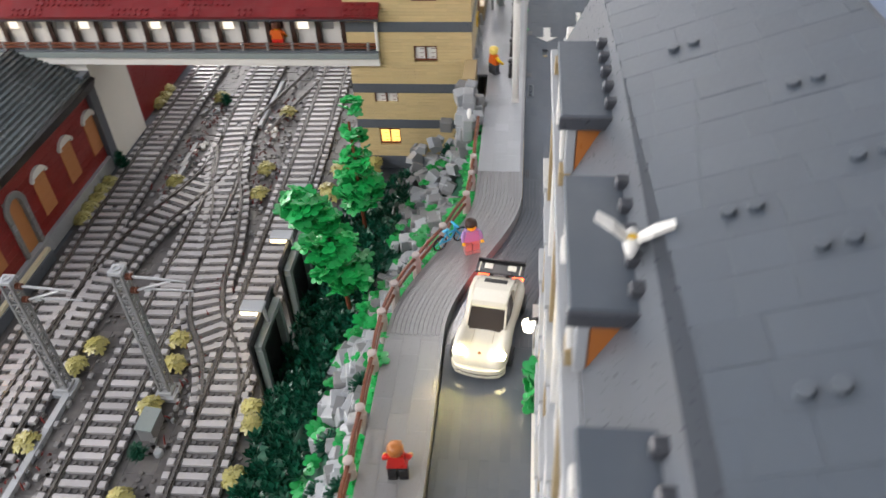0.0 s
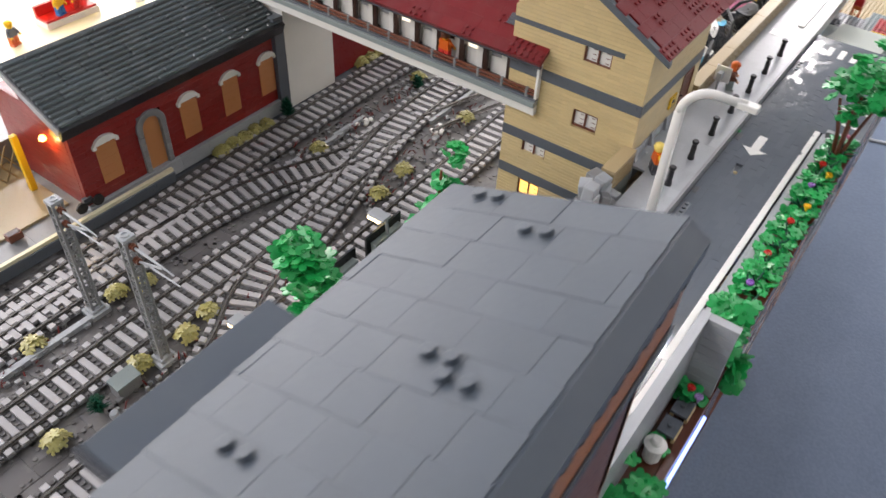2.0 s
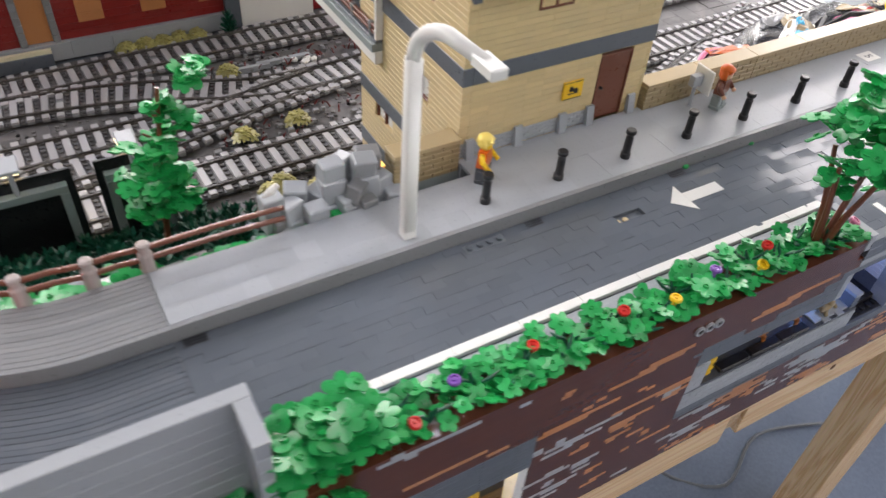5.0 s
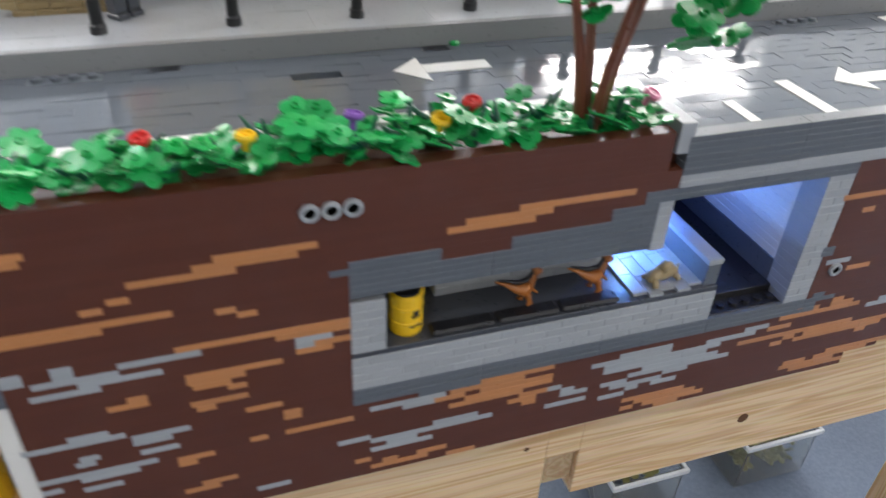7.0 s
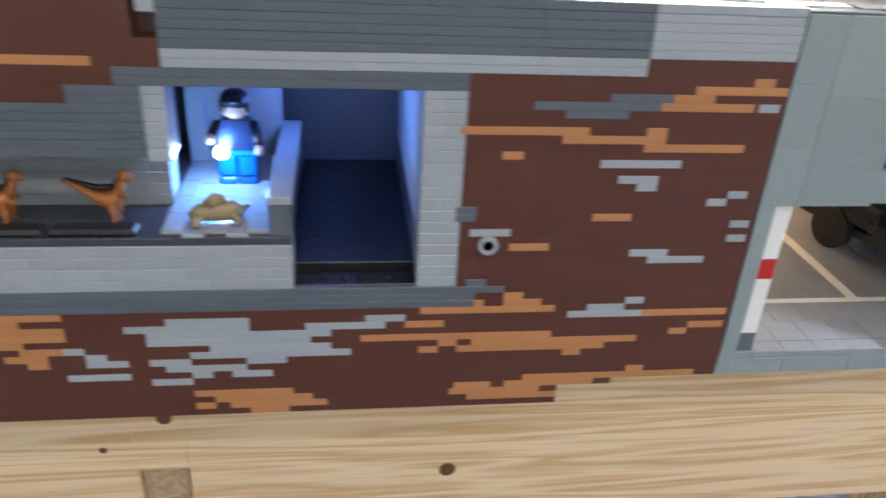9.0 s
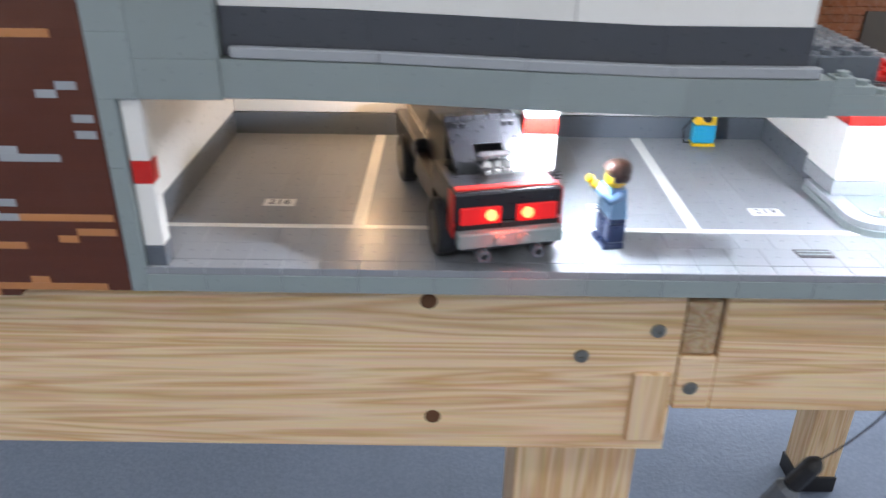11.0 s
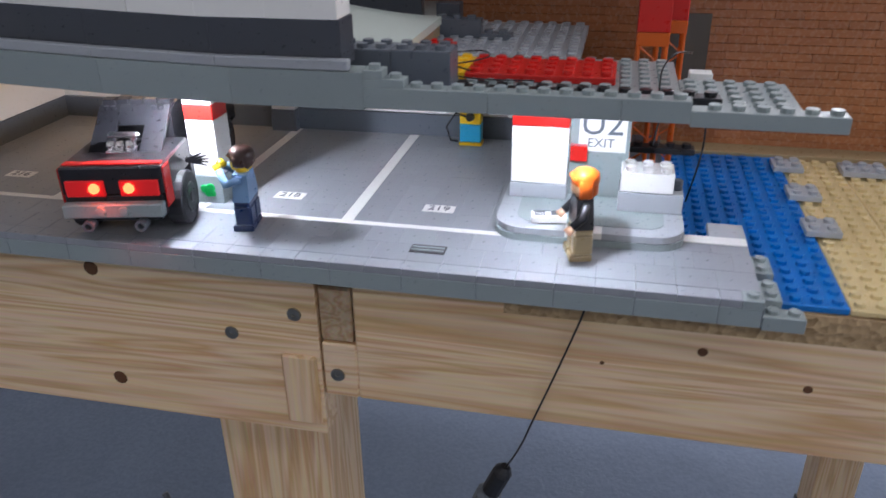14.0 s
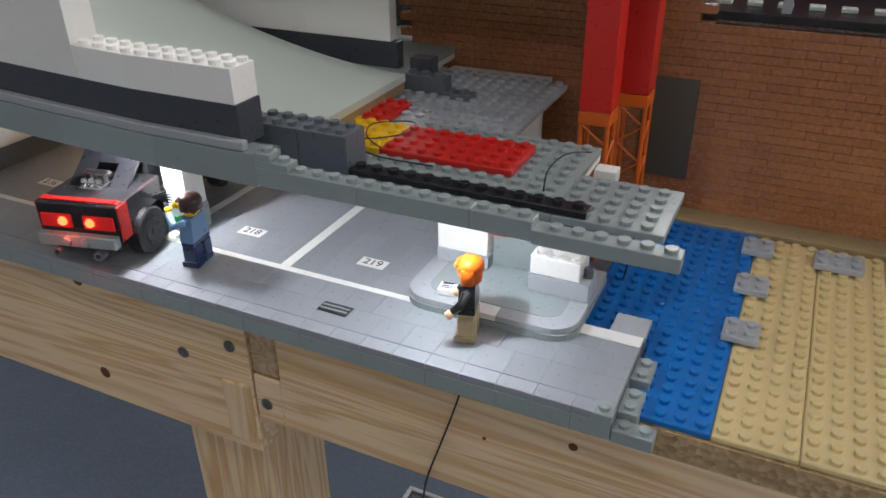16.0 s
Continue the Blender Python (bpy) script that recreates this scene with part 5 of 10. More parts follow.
def black_car():
    c = thing("toy_car", "black toy muscle car with red stripe and lit tail lights", "car", at=(0.1590, -0.0035, GF), turn=13.5)
    K, R = mat("black", 0.2), mat("red")
    W = 0.0225

    def add(name, m, *dims, parent=c, ch=0.0004, label=""):
        bm = B()
        cbox(bm, *dims, ch)
        return part(name, bm, m, parent, label)
    add("chassis", K, -W + 0.003, W - 0.003, 0.004, 0.140, 0.0055, 0.0105)
    add("rear_body", K, -W, W, 0.0045, 0.046, 0.0175, 0.0305, ch=0.0008)
    add("lower_rear", K, -W + 0.001, W - 0.001, 0.004, 0.020, 0.0105, 0.0175)
    add("stripe", R, -W + 0.001, W - 0.001, 0.007, 0.0112, 0.0304, 0.0314)
    for s in (-1, 1):
        add("red_side", R, s * (W + 0.0002) - 0.0004, s * (W + 0.0002) + 0.0004, 0.005, 0.014, 0.0110, 0.0300)
        add("fender", K, s * (W - 0.0035) - 0.0035, s * (W - 0.0035) + 0.0035, 0.086, 0.140, 0.0140, 0.0260, ch=0.001)
        add("sill", K, s * (W - 0.003) - 0.0025, s * (W - 0.003) + 0.0025, 0.046, 0.090, 0.0080, 0.0200)
    add("hood", K, -W + 0.006, W - 0.006, 0.092, 0.142, 0.0180, 0.0285, ch=0.0012)
    add("nose", K, -W + 0.001, W - 0.001, 0.136, 0.1450, 0.0100, 0.0240, ch=0.0012)
    bm = B()
    slab(bm, "x", [(0.046, 0.020), (0.090, 0.020), (0.092, 0.0285), (0.080, 0.046), (0.055, 0.0475), (0.046, 0.0455)], -0.0165, 0.0165)
    cab = part("cabin", bm, K, c)
    bm = B()
    slab(bm, "x", [(0.0225, 0.0312), (0.0245, 0.0305), (0.0500, 0.0478), (0.0480, 0.0488)], -0.0165, -0.0065)
    slab(bm, "x", [(0.0225, 0.0312), (0.0245, 0.0305), (0.0500, 0.0478), (0.0480, 0.0488)], 0.0065, 0.0165)
    slab(bm, "x", [(0.038, 0.0415), (0.040, 0.0405), (0.0500, 0.0478), (0.0480, 0.0488)], -0.0064, 0.0064)
    part("louvre", bm, K, cab, "sloping black rear louvres")
    bm = B()
    for k in range(5):
        cbox(bm, -0.0165 + k * 0.0066, -0.0105 + k * 0.0066, 0.050, 0.0565, 0.0476, 0.0505, 0.0004)
    part("roof_slats", bm, K, cab)
    bm = B()
    for sx in (-0.011, 0.011):
        for k in range(2):
            stud(bm, sx - 0.0015 + k * 0.003, 0.0455, 0.0468, 8, 0.0014, 0.0018)
    part("vent_studs", bm, K, cab)
    e = add("engine", chrome, -0.0060, 0.0060, 0.018, 0.034, 0.0300, 0.0330, label="chromed engine in the rear deck")
    bm = B()
    for sx in (-0.0042, 0.0, 0.0042):
        lathe(bm, (sx, 0.0215, 0.0330), [(0.0017, 0), (0.0019, 0.002), (0.0015, 0.0035)], 10)
    cbox(bm, -0.0075, 0.0075, 0.026, 0.030, 0.0362, 0.0390, 0.0012)
    for sx in (-0.0038, 0.0038):
        lathe(bm, (sx, 0.028, 0.033), [(0.0013, 0), (0.0013, 0.0035)], 8)
    part("intake", bm, chrome, e)
    add("bumper", mat("mgray"), -W + 0.0005, W - 0.0005, -0.0005, 0.0044, 0.0085, 0.0150, ch=0.0006)
    for s in (-1, 1):
        bm = B()
        lathe(bm, (s * 0.0050, -0.0005, 0.0118), [(0.0024, 0), (0.0022, -0.0014), (0.001, -0.0016)], 12, "y")
        part("bumper_stud", bm, mat("mgray"), c)
        bm = B()
        lathe(bm, (s * 0.0115, 0.003, 0.0052), [(0.0026, 0), (0.0026, -0.005), (0.0015, -0.005), (0.0014, -0.002)], 12, "y")
        part("exhaust", bm, mat("dgray"), c)
        lamp = add("tail_light", glow("tail_panel", (0.55, 0.008, 0.008), 0.5), s * 0.0118 - 0.0085, s * 0.0118 + 0.0085, 0.0034, 0.0050, 0.0172, 0.0246, label="red tail lamp panel")
        bm = B()
        lathe(bm, (s * 0.0076, 0.0034, 0.0212), [(0.0024, 0), (0.0022, -0.0012), (0.0012, -0.0016)], 12, "y")
        part("bulb", bm, glow("tail_glow", (1.0, 0.075, 0.02), 12), lamp)
    for ob in c.children:
        ob.location.z += 0.0055
    cab.location.z -= 0.0025
    for s in (-1, 1):
        wheel(c, (s * (W - 0.0005), 0.0265, 0.0128), 0.0128, 0.0085)
        wheel(c, (s * (W - 0.0015), 0.113, 0.0125), 0.0125, 0.0075)
    for s in (1,):
        for k in range(5):
            bm = B()
            a = radians(-30 + 18 * k)
            tube(bm, [(W + 0.001, 0.036, 0.0275), (W + 0.001 + 0.011 * math.cos(a), 0.036, 0.0275 + 0.011 * math.sin(a) * 0.5)], [0.0012, 0.0003], 5)
            part("spike", bm, mat("black"), c)
    lamp = spot_lamp("tail_lamp", (0.1590, -0.0085, GF + 0.0290), (0.159, -0.03, GF), 0.05, (1.0, 0.08, 0.03), 150, 0.6, 0.004)


black_car()


def white_car():
    """The pale coupe on the street, headlights on."""
    c = thing("toy_car", "cream-white toy sports coupe with lit headlights on the street", "car", at=(-0.934, 0.1560, RZ), turn=81.5)
    Wm, K = plastic("car_cream", (0.74, 0.71, 0.60), 0.22), mat("black", 0.2)
    L, W = 0.100, 0.0235

    def add(name, m, *dims, parent=c, ch=0.0006, label=""):
        bm = B()
        cbox(bm, *dims, ch)
        return part(name, bm, m, parent, label)
    # front of the car looks along +y of its own frame: a lofted shell of (y, half width, sill, flank, fender, bonnet)
    shell = ((-0.0545, 0.0170, 0.0090, 0.0150, 0.0185, 0.0190), (-0.0515, 0.0215, 0.0070, 0.0175, 0.0232, 0.0222), (-0.0440, 0.0250, 0.0060, 0.0185, 0.0262, 0.0245), (-0.0310, 0.0258, 0.0095, 0.0195, 0.0275, 0.0260), (-0.0180, 0.0246, 0.0060, 0.0185, 0.0250, 0.0250), (-0.0020, 0.0232, 0.0055, 0.0175, 0.0230, 0.0230), (0.0120, 0.0234, 0.0055, 0.0175, 0.0236, 0.0226), (0.0240, 0.0246, 0.0075, 0.0185, 0.0258, 0.0218), (0.0340, 0.0250, 0.0095, 0.0185, 0.0262, 0.0205), (0.0430, 0.0245, 0.0070, 0.0175, 0.0250, 0.0188), (0.0495, 0.0225, 0.0065, 0.0145, 0.0205, 0.0168), (0.0540, 0.0190, 0.0065, 0.0115, 0.0140, 0.0138))
    bm, rings = B(), []
    for y, w, z0, z1, z2, z3 in shell:
        prof = [(w * 0.90, z0), (w, (z0 + z1) / 2), (w, z1), (w * 0.93, z2 - 0.0012), (w * 0.80, z2), (w * 0.64, z2 - 0.0008), (w * 0.54, z3), (w * 0.25, z3 + 0.0006)]
        prof = prof + [(0.0, z3 + 0.0007)] + [(-x, z) for x, z in reversed(prof)]
        rings.append([bm.verts.new((x, y, z)) for x, z in prof])
    for p, q in zip(rings, rings[1:]):
        bridge(bm, p, q)
    bm.faces.new(rings[0])
    bm.faces.new(rings[-1])
    bmesh.ops.recalc_face_normals(bm, faces=bm.faces[:])
    part("body", bm, Wm, c, smooth=True)
    # glazed cabin with a long roof running down to the tail
    bm, rings = B(), []
    for y, w0, w1, z0, z1 in ((0.0200, 0.0175, 0.0172, 0.0215, 0.0226), (0.0030, 0.0192, 0.0150, 0.0220, 0.0368), (-0.0140, 0.0195, 0.0150, 0.0235, 0.0376), (-0.0330, 0.0185, 0.0150, 0.0240, 0.0318), (-0.0470, 0.0165, 0.0150, 0.0225, 0.0245)):
        rings.append([bm.verts.new(p) for p in ((-w0, y, z0), (-w1, y, z1), (w1, y, z1), (w0, y, z0))])
    for p, q in zip(rings, rings[1:]):
        bridge(bm, p, q)
    bm.faces.new(rings[0])
    bm.faces.new(rings[-1])
    bmesh.ops.recalc_face_normals(bm, faces=bm.faces[:])
    cab = part("cabin", bm, plastic("car_glass", (0.050, 0.040, 0.034), 0.08, 0.02), c, "dark brown tinted glazing")
    bm, rings = B(), []
    for y, w, z in ((0.0050, 0.0148, 0.0372), (0.0010, 0.0160, 0.0392), (-0.0140, 0.0164, 0.0398), (-0.0250, 0.0164, 0.0368), (-0.0340, 0.0164, 0.0334), (-0.0450, 0.0162, 0.0275)):
        rings.append([bm.verts.new(p) for p in ((-w, y, z - 0.0034), (-w, y, z - 0.0008), (-w + 0.0012, y, z), (w - 0.0012, y, z), (w, y, z - 0.0008), (w, y, z - 0.0034))])
    for p, q in zip(rings, rings[1:]):
        bridge(bm, p, q)
    bm.faces.new(rings[0])
    bm.faces.new(rings[-1])
    bmesh.ops.recalc_face_normals(bm, faces=bm.faces[:])
    top = part("roof", bm, Wm, c)
    rear = add("rear_window", K, -0.0105, 0.0105, -0.0042, 0.0042, -0.0008, 0.0004, parent=top, ch=0.0002)
    rear.matrix_basis = pose(0, -0.0310, 0.0346, 20, 0, 0)
    for s in (-1, 1):
        bm = B()
        tube(bm, [(s * 0.0172, 0.0205, 0.0226), (s * 0.0158, 0.0030, 0.0380)], 0.0011, 6)
        part("pillar", bm, Wm, cab)
        bm = B()
        slab(bm, "x", [(-0.046, 0.0235), (-0.016, 0.0245), (-0.022, 0.0350), (-0.034, 0.0315)], s * 0.0176 - 0.0012, s * 0.0176 + 0.0012)
        part("rear_pillar", bm, Wm, cab)
        bm = B()
        lathe(bm, (s * 0.0172, 0.0445, 0.0205), [(0.0058, 0), (0.0056, 0.0026), (0.0044, 0.0044), (0.0020, 0.0054)], 16, "y")
        part("headlight", bm, glow("head_glow", (1.0, 0.88, 0.45), 30), c, "round lit headlight", smooth=True)
        wheel(c, (s * (W + 0.0002), 0.033, 0.0092), 0.0092, 0.0070)
        wheel(c, (s * (W + 0.0002), -0.033, 0.0092), 0.0092, 0.0070)
        add("tail_light", glow("tail_glow", (1.0, 0.075, 0.02), 12), s * 0.0165 - 0.0052, s * 0.0165 + 0.0052, -0.0555, -0.0525, 0.0165, 0.0205)
        add("bonnet_seam", mat("dtan"), s * 0.0088 - 0.00015, s * 0.0088 + 0.00015, -0.0065, 0.0065, -0.0001, 0.0001, ch=0.00005).matrix_basis = pose(0, 0.0275, 0.0222, -7, 0, 0)
    bm = B()
    prof = [(0.0232, 0.0455), (0.0236, 0.0500), (0.0190, 0.0560), (0.0100, 0.0585), (0.0, 0.0592)]
    prof = prof + [(-x, y) for x, y in reversed(prof[:-1])] + [(-0.0200, 0.0470), (0.0200, 0.0470)]
    prism(bm, prof, 0.0085, 0.0125)
    bump = part("front_bumper", bm, Wm, c)
    bm = B()
    prism(bm, [(x * 0.97, y - 0.0008) for x, y in prof], 0.0062, 0.0085)
    part("air_intake", bm, K, bump)
    bm = B()
    prism(bm, [(x, y - 0.0002) for x, y in prof], 0.0042, 0.0062)
    part("front_lip", bm, Wm, bump)
    add("crest", mat("dorange"), -0.0013, 0.0013, 0.0435, 0.0457, 0.0190, 0.0202, ch=0.0002)
    sp = add("spoiler", K, -W + 0.001, W - 0.001, -0.0600, -0.0440, 0.0300, 0.0322, ch=0.0008, label="black ducktail spoiler")
    add("spoiler_lip", K, -W + 0.001, W - 0.001, -0.0618, -0.0596, 0.0300, 0.0350, parent=sp, ch=0.0006)
    for s in (-1, 1):
        add("spoiler_inlay", Wm, s * 0.0110 - 0.0040, s * 0.0110 + 0.0040, -0.0565, -0.0495, 0.0320, 0.0330, parent=sp, ch=0.0003)
        add("spoiler_cheek", Wm, s * (W - 0.0045) - 0.0007, s * (W - 0.0045) + 0.0007, -0.0570, -0.0450, 0.0318, 0.0334, parent=sp, ch=0.0003)
        add("spoiler_post", K, s * 0.008 - 0.002, s * 0.008 + 0.002, -0.0520, -0.0460, 0.0225, 0.0302, parent=sp)
    a = radians(81.5)
    for s in (-1, 1):
        p = Matrix.Rotation(a, 3, "Z") @ Vector((s * 0.0172, 0.0505, 0.0215)) + Vector((-0.934, 0.1560, RZ))
        q = Matrix.Rotation(a, 3, "Z") @ Vector((s * 0.02, 0.17, 0.0)) + Vector((-0.934, 0.1560, RZ))
        spot_lamp("headlight_beam", p, q, 0.5, (1.0, 0.74, 0.24), 82, 0.9, 0.003)
    p = Matrix.Rotation(a, 3, "Z") @ Vector((0, -0.057, 0.018)) + Vector((-0.934, 0.1560, RZ))
    q = Matrix.Rotation(a, 3, "Z") @ Vector((0.06, -0.09, 0.0)) + Vector((-0.934, 0.1560, RZ))
    spot_lamp("tail_lamp", p, q, 0.09, (1.0, 0.05, 0.04), 150, 0.8, 0.008)


white_car()


def bicycle():
    b = thing("toy_bicycle", "azure-blue toy bicycle leaning by a figure on the pavement", "bicycle", at=(-0.8260, 0.2010, SZ), turn=-48)
    b.scale = (1.15, 1.15, 1.15)
    for x in (-0.011, 0.011):
        bm = B()
        pts = [(x + 0.0068 * math.cos(radians(20 * k)), 0, 0.0072 + 0.0068 * math.sin(radians(20 * k))) for k in range(19)]
        tube(bm, pts, 0.0007, 6)
        part("tyre", bm, mat("black", 0.5), b)
        bm = B()
        for k in range(6):
            q = radians(60 * k)
            tube(bm, [(x, 0, 0.0072), (x + 0.0066 * math.cos(q), 0, 0.0072 + 0.0066 * math.sin(q))], 0.0003, 4)
        part("spokes", bm, mat("azure"), b)
    bm = B()
    for pts in ([(-0.011, 0, 0.0072), (-0.003, 0, 0.0145), (0.006, 0, 0.0145), (0.011, 0, 0.0072)], [(-0.003, 0, 0.0145), (0.0, 0, 0.007), (0.006, 0, 0.0145)], [(-0.011, 0, 0.0072), (0.0, 0, 0.007)], [(0.006, 0, 0.0145), (0.0055, 0, 0.0200)], [(0.0055, -0.005, 0.0205), (0.0055, 0.005, 0.0205)], [(-0.003, 0, 0.0145), (-0.004, 0, 0.018)]):
        tube(bm, pts, 0.0011, 6)
    part("frame", bm, mat("azure"), b)
    bm = B()
    cbox(bm, -0.0075, -0.001, -0.0018, 0.0018, 0.0178, 0.0192, 0.0005)
    part("saddle", bm, mat("azure"), b)


bicycle()
# ---- street ----
def road():
    r = thing("road", "dark grey street of staggered plastic tiles", "road", kind="structure")
    bm = B()
    strip(bm, -1.60, -0.222, 0.0505, 0.1295, RZ - 0.0128, RZ - 0.0032)
    part("bed", bm, mat("dgray"), r)
    bm = B()
    box(bm, -0.222, 0.0500, 0.0005, 0.1295, RZ - 0.0128, RZ - 0.0032)
    part("bed_end", bm, mat("dgray"), r)
    G = 0.00001
    ROAD = plastic("road_grey", C["dgray"], 0.075, 0.045, 0.05)

    def hole(x, y):
        return -0.384 < x < -0.366 and 0.098 < y < 0.106
    tile_field(r, -0.6915, -0.222, 0.0505, 0.1295, RZ, ROAD, 1, 3, along="x", seed=11, gap=G, skip=hole, tilt=0.8, edge=0.00003)
    tile_field(r, -0.222, 0.0500, 0.0008, 0.1295, RZ, ROAD, 1, 2, along="x", seed=12, gap=G, tilt=0.9, edge=0.00004)
    # curved stretch: thin plates set on edge, lying along the bend
    bm = B()
    for k in range(20):
        strip(bm, -0.952, -0.692, 0.0508 + k * 0.00395, 0.0508 + k * 0.00395 + 0.0036, RZ - 0.0030, RZ + 0.0001 * (k % 3), 0.0125)
    part("bent_plates", bm, plastic("dgray_run", C["dgray"], 0.19, 0.10, 0.06, True), r)["kind"] = "stuff"
    tile_field(r, -1.60, -0.9525, 0.1175, 0.1945, RZ, ROAD, 1, 6, along="x", seed=13, gap=G, tilt=0.2, edge=0.00003)
    # edge line
    bm = B()
    x = -0.6915
    while x < -0.2225:
        cbox(bm, x, min(x + 0.0479, -0.2225), 0.0460, 0.0528, RZ - 0.0032, RZ + 0.0003, 0.0002)
        x += 0.048
    strip(bm, -0.952, -0.692, 0.0435, 0.0503, RZ - 0.0032, RZ + 0.0003, 0.0125)
    x = -1.60
    while x < -0.953:
        cbox(bm, x, x + 0.0639, 0.1098, 0.1172, RZ - 0.0032, RZ + 0.0003, 0.0002)
        x += 0.064
    part("edge_line", bm, mat("white"), r)
    bm = B()
    strip(bm, -1.60, -0.222, 0.0395, 0.0433, RZ - 0.0096, RZ - 0.0004)
    part("gutter", bm, mat("lgray"), r)
    # markings and small things in the surface
    a = thing("road_arrow", "white arrow of tiles laid flush into the street", "road marking", "street markings", at=(-0.330, 0.0995, RZ + 0.0002))
    bm = B()
    prism(bm, [(0.0, 0.0), (0.0155, -0.0150), (0.0155, 0.0150)], -0.002, 0.0003)
    prism(bm, [(0.0156, -0.0052), (0.050, -0.0052), (0.050, 0.0052), (0.0156, 0.0052)], -0.002, 0.0003)
    part("arrow", bm, mat("white"), a)
    a2 = thing("road_arrow", "white arrow of tiles laid flush into the street", "road marking", "street markings", at=(-0.112, 0.0400, RZ + 0.0002))
    bm = B()
    prism(bm, [(0.0, 0.0), (0.0155, -0.0150), (0.0155, 0.0150)], -0.002, 0.0003)
    prism(bm, [(0.0156, -0.0052), (0.050, -0.0052), (0.050, 0.0052), (0.0156, 0.0052)], -0.002, 0.0003)
    part("arrow", bm, mat("white"), a2)
    cw = thing("zebra_crossing", "white zebra bars across the street", "road marking", "street markings", at=(0.0, 0.0, RZ + 0.0003))
    for k in range(7):
        bm = B()
        y = 0.009 + k * 0.0172
        cbox(bm, -0.008, 0.022, y, y + 0.0078, -0.002, 0.0002, 0.0001)
        part("bar", bm, mat("white"), cw)
    st = thing("stop_line", "white tile line beside the planter end", "road marking", "street markings", at=(-0.145, 0.0, RZ + 0.0003))
    bm = B()
    cbox(bm, 0, 0.008, 0.002, 0.046, -0.002, 0.0002, 0.0001)
    part("line", bm, mat("white"), st)
    bm = B()
    cbox(bm, -0.042, -0.036, 0.002, 0.030, -0.002, 0.0002, 0.0001)
    part("line", bm, mat("white"), st)
    h = thing("street_drain", "open drain hole with pale studs in the street", "drain", at=(-0.3752, 0.102, RZ))
    bm = B()
    cbox(bm, -0.008, 0.008, -0.004, 0.004, -0.0064, -0.0040, 0.0001)
    part("pit", bm, mat("black"), h)
    bm = B()
    stud(bm, -0.003, 0, -0.004, 8)
    stud(bm, 0.004, 0, -0.004, 8)
    part("studs", bm, mat("tan"), h)
    for x, y in ((-0.437, 0.1258), (-0.680, 0.1258), (-0.30, 0.1258)):
        g = thing("grille", "dark slotted grille tile at the kerb", "drain", "kerb grilles", at=(x, y, RZ))
        bm = B()
        cbox(bm, -0.0078, 0.0078, -0.0038, 0.0038, -0.002, 0.0002, 0.0001)
        part("plate", bm, mat("xgray"), g)
        bm = B()
        for k in (-1, 0, 1):
            box(bm, -0.0066, 0.0066, k * 0.0022 - 0.0005, k * 0.0022 + 0.0005, 0.0002, 0.0005)
        part("slots", bm, mat("black"), g)
    for x0 in (-0.4965, -0.085):
        s = thing("open_plate", "four bare studs showing in the street", "plate", "bare studs", at=(x0, 0.1225, RZ))
        bm = B()
        cbox(bm, 0, 0.032, -0.004, 0.004, -0.003, 0.0001, 0.0001)
        studs(bm, 0, 0.032, -0.004, 0.004, 0.0001)
        part("plate", bm, mat("dgray"), s)
    m = thing("manhole", "round dark manhole tile in the bend of the street", "manhole", at=(-0.834, 0.1035, RZ))
    bm = B()
    lathe(bm, (0, 0, -0.001), [(0.0082, 0), (0.0082, 0.0016), (0.0074, 0.0018), (0.0070, 0.0014), (0.002, 0.0014)], 24)
    part("cover", bm, mat("xgray"), m)
    for x, y in ((-0.2878, 0.1300), (-0.214, 0.1310)):
        p = thing("leaf_litter", "tiny green leaf piece lying at the kerb", "leaf", "leaves at the kerb", at=(x, y, RZ))
        bm = B()
        lathe(bm, (0, 0, 0), [(0.0030, 0), (0.0032, 0.0012), (0.0018, 0.002)], 8)
        part("leaf", bm, mat("green"), p)


road()


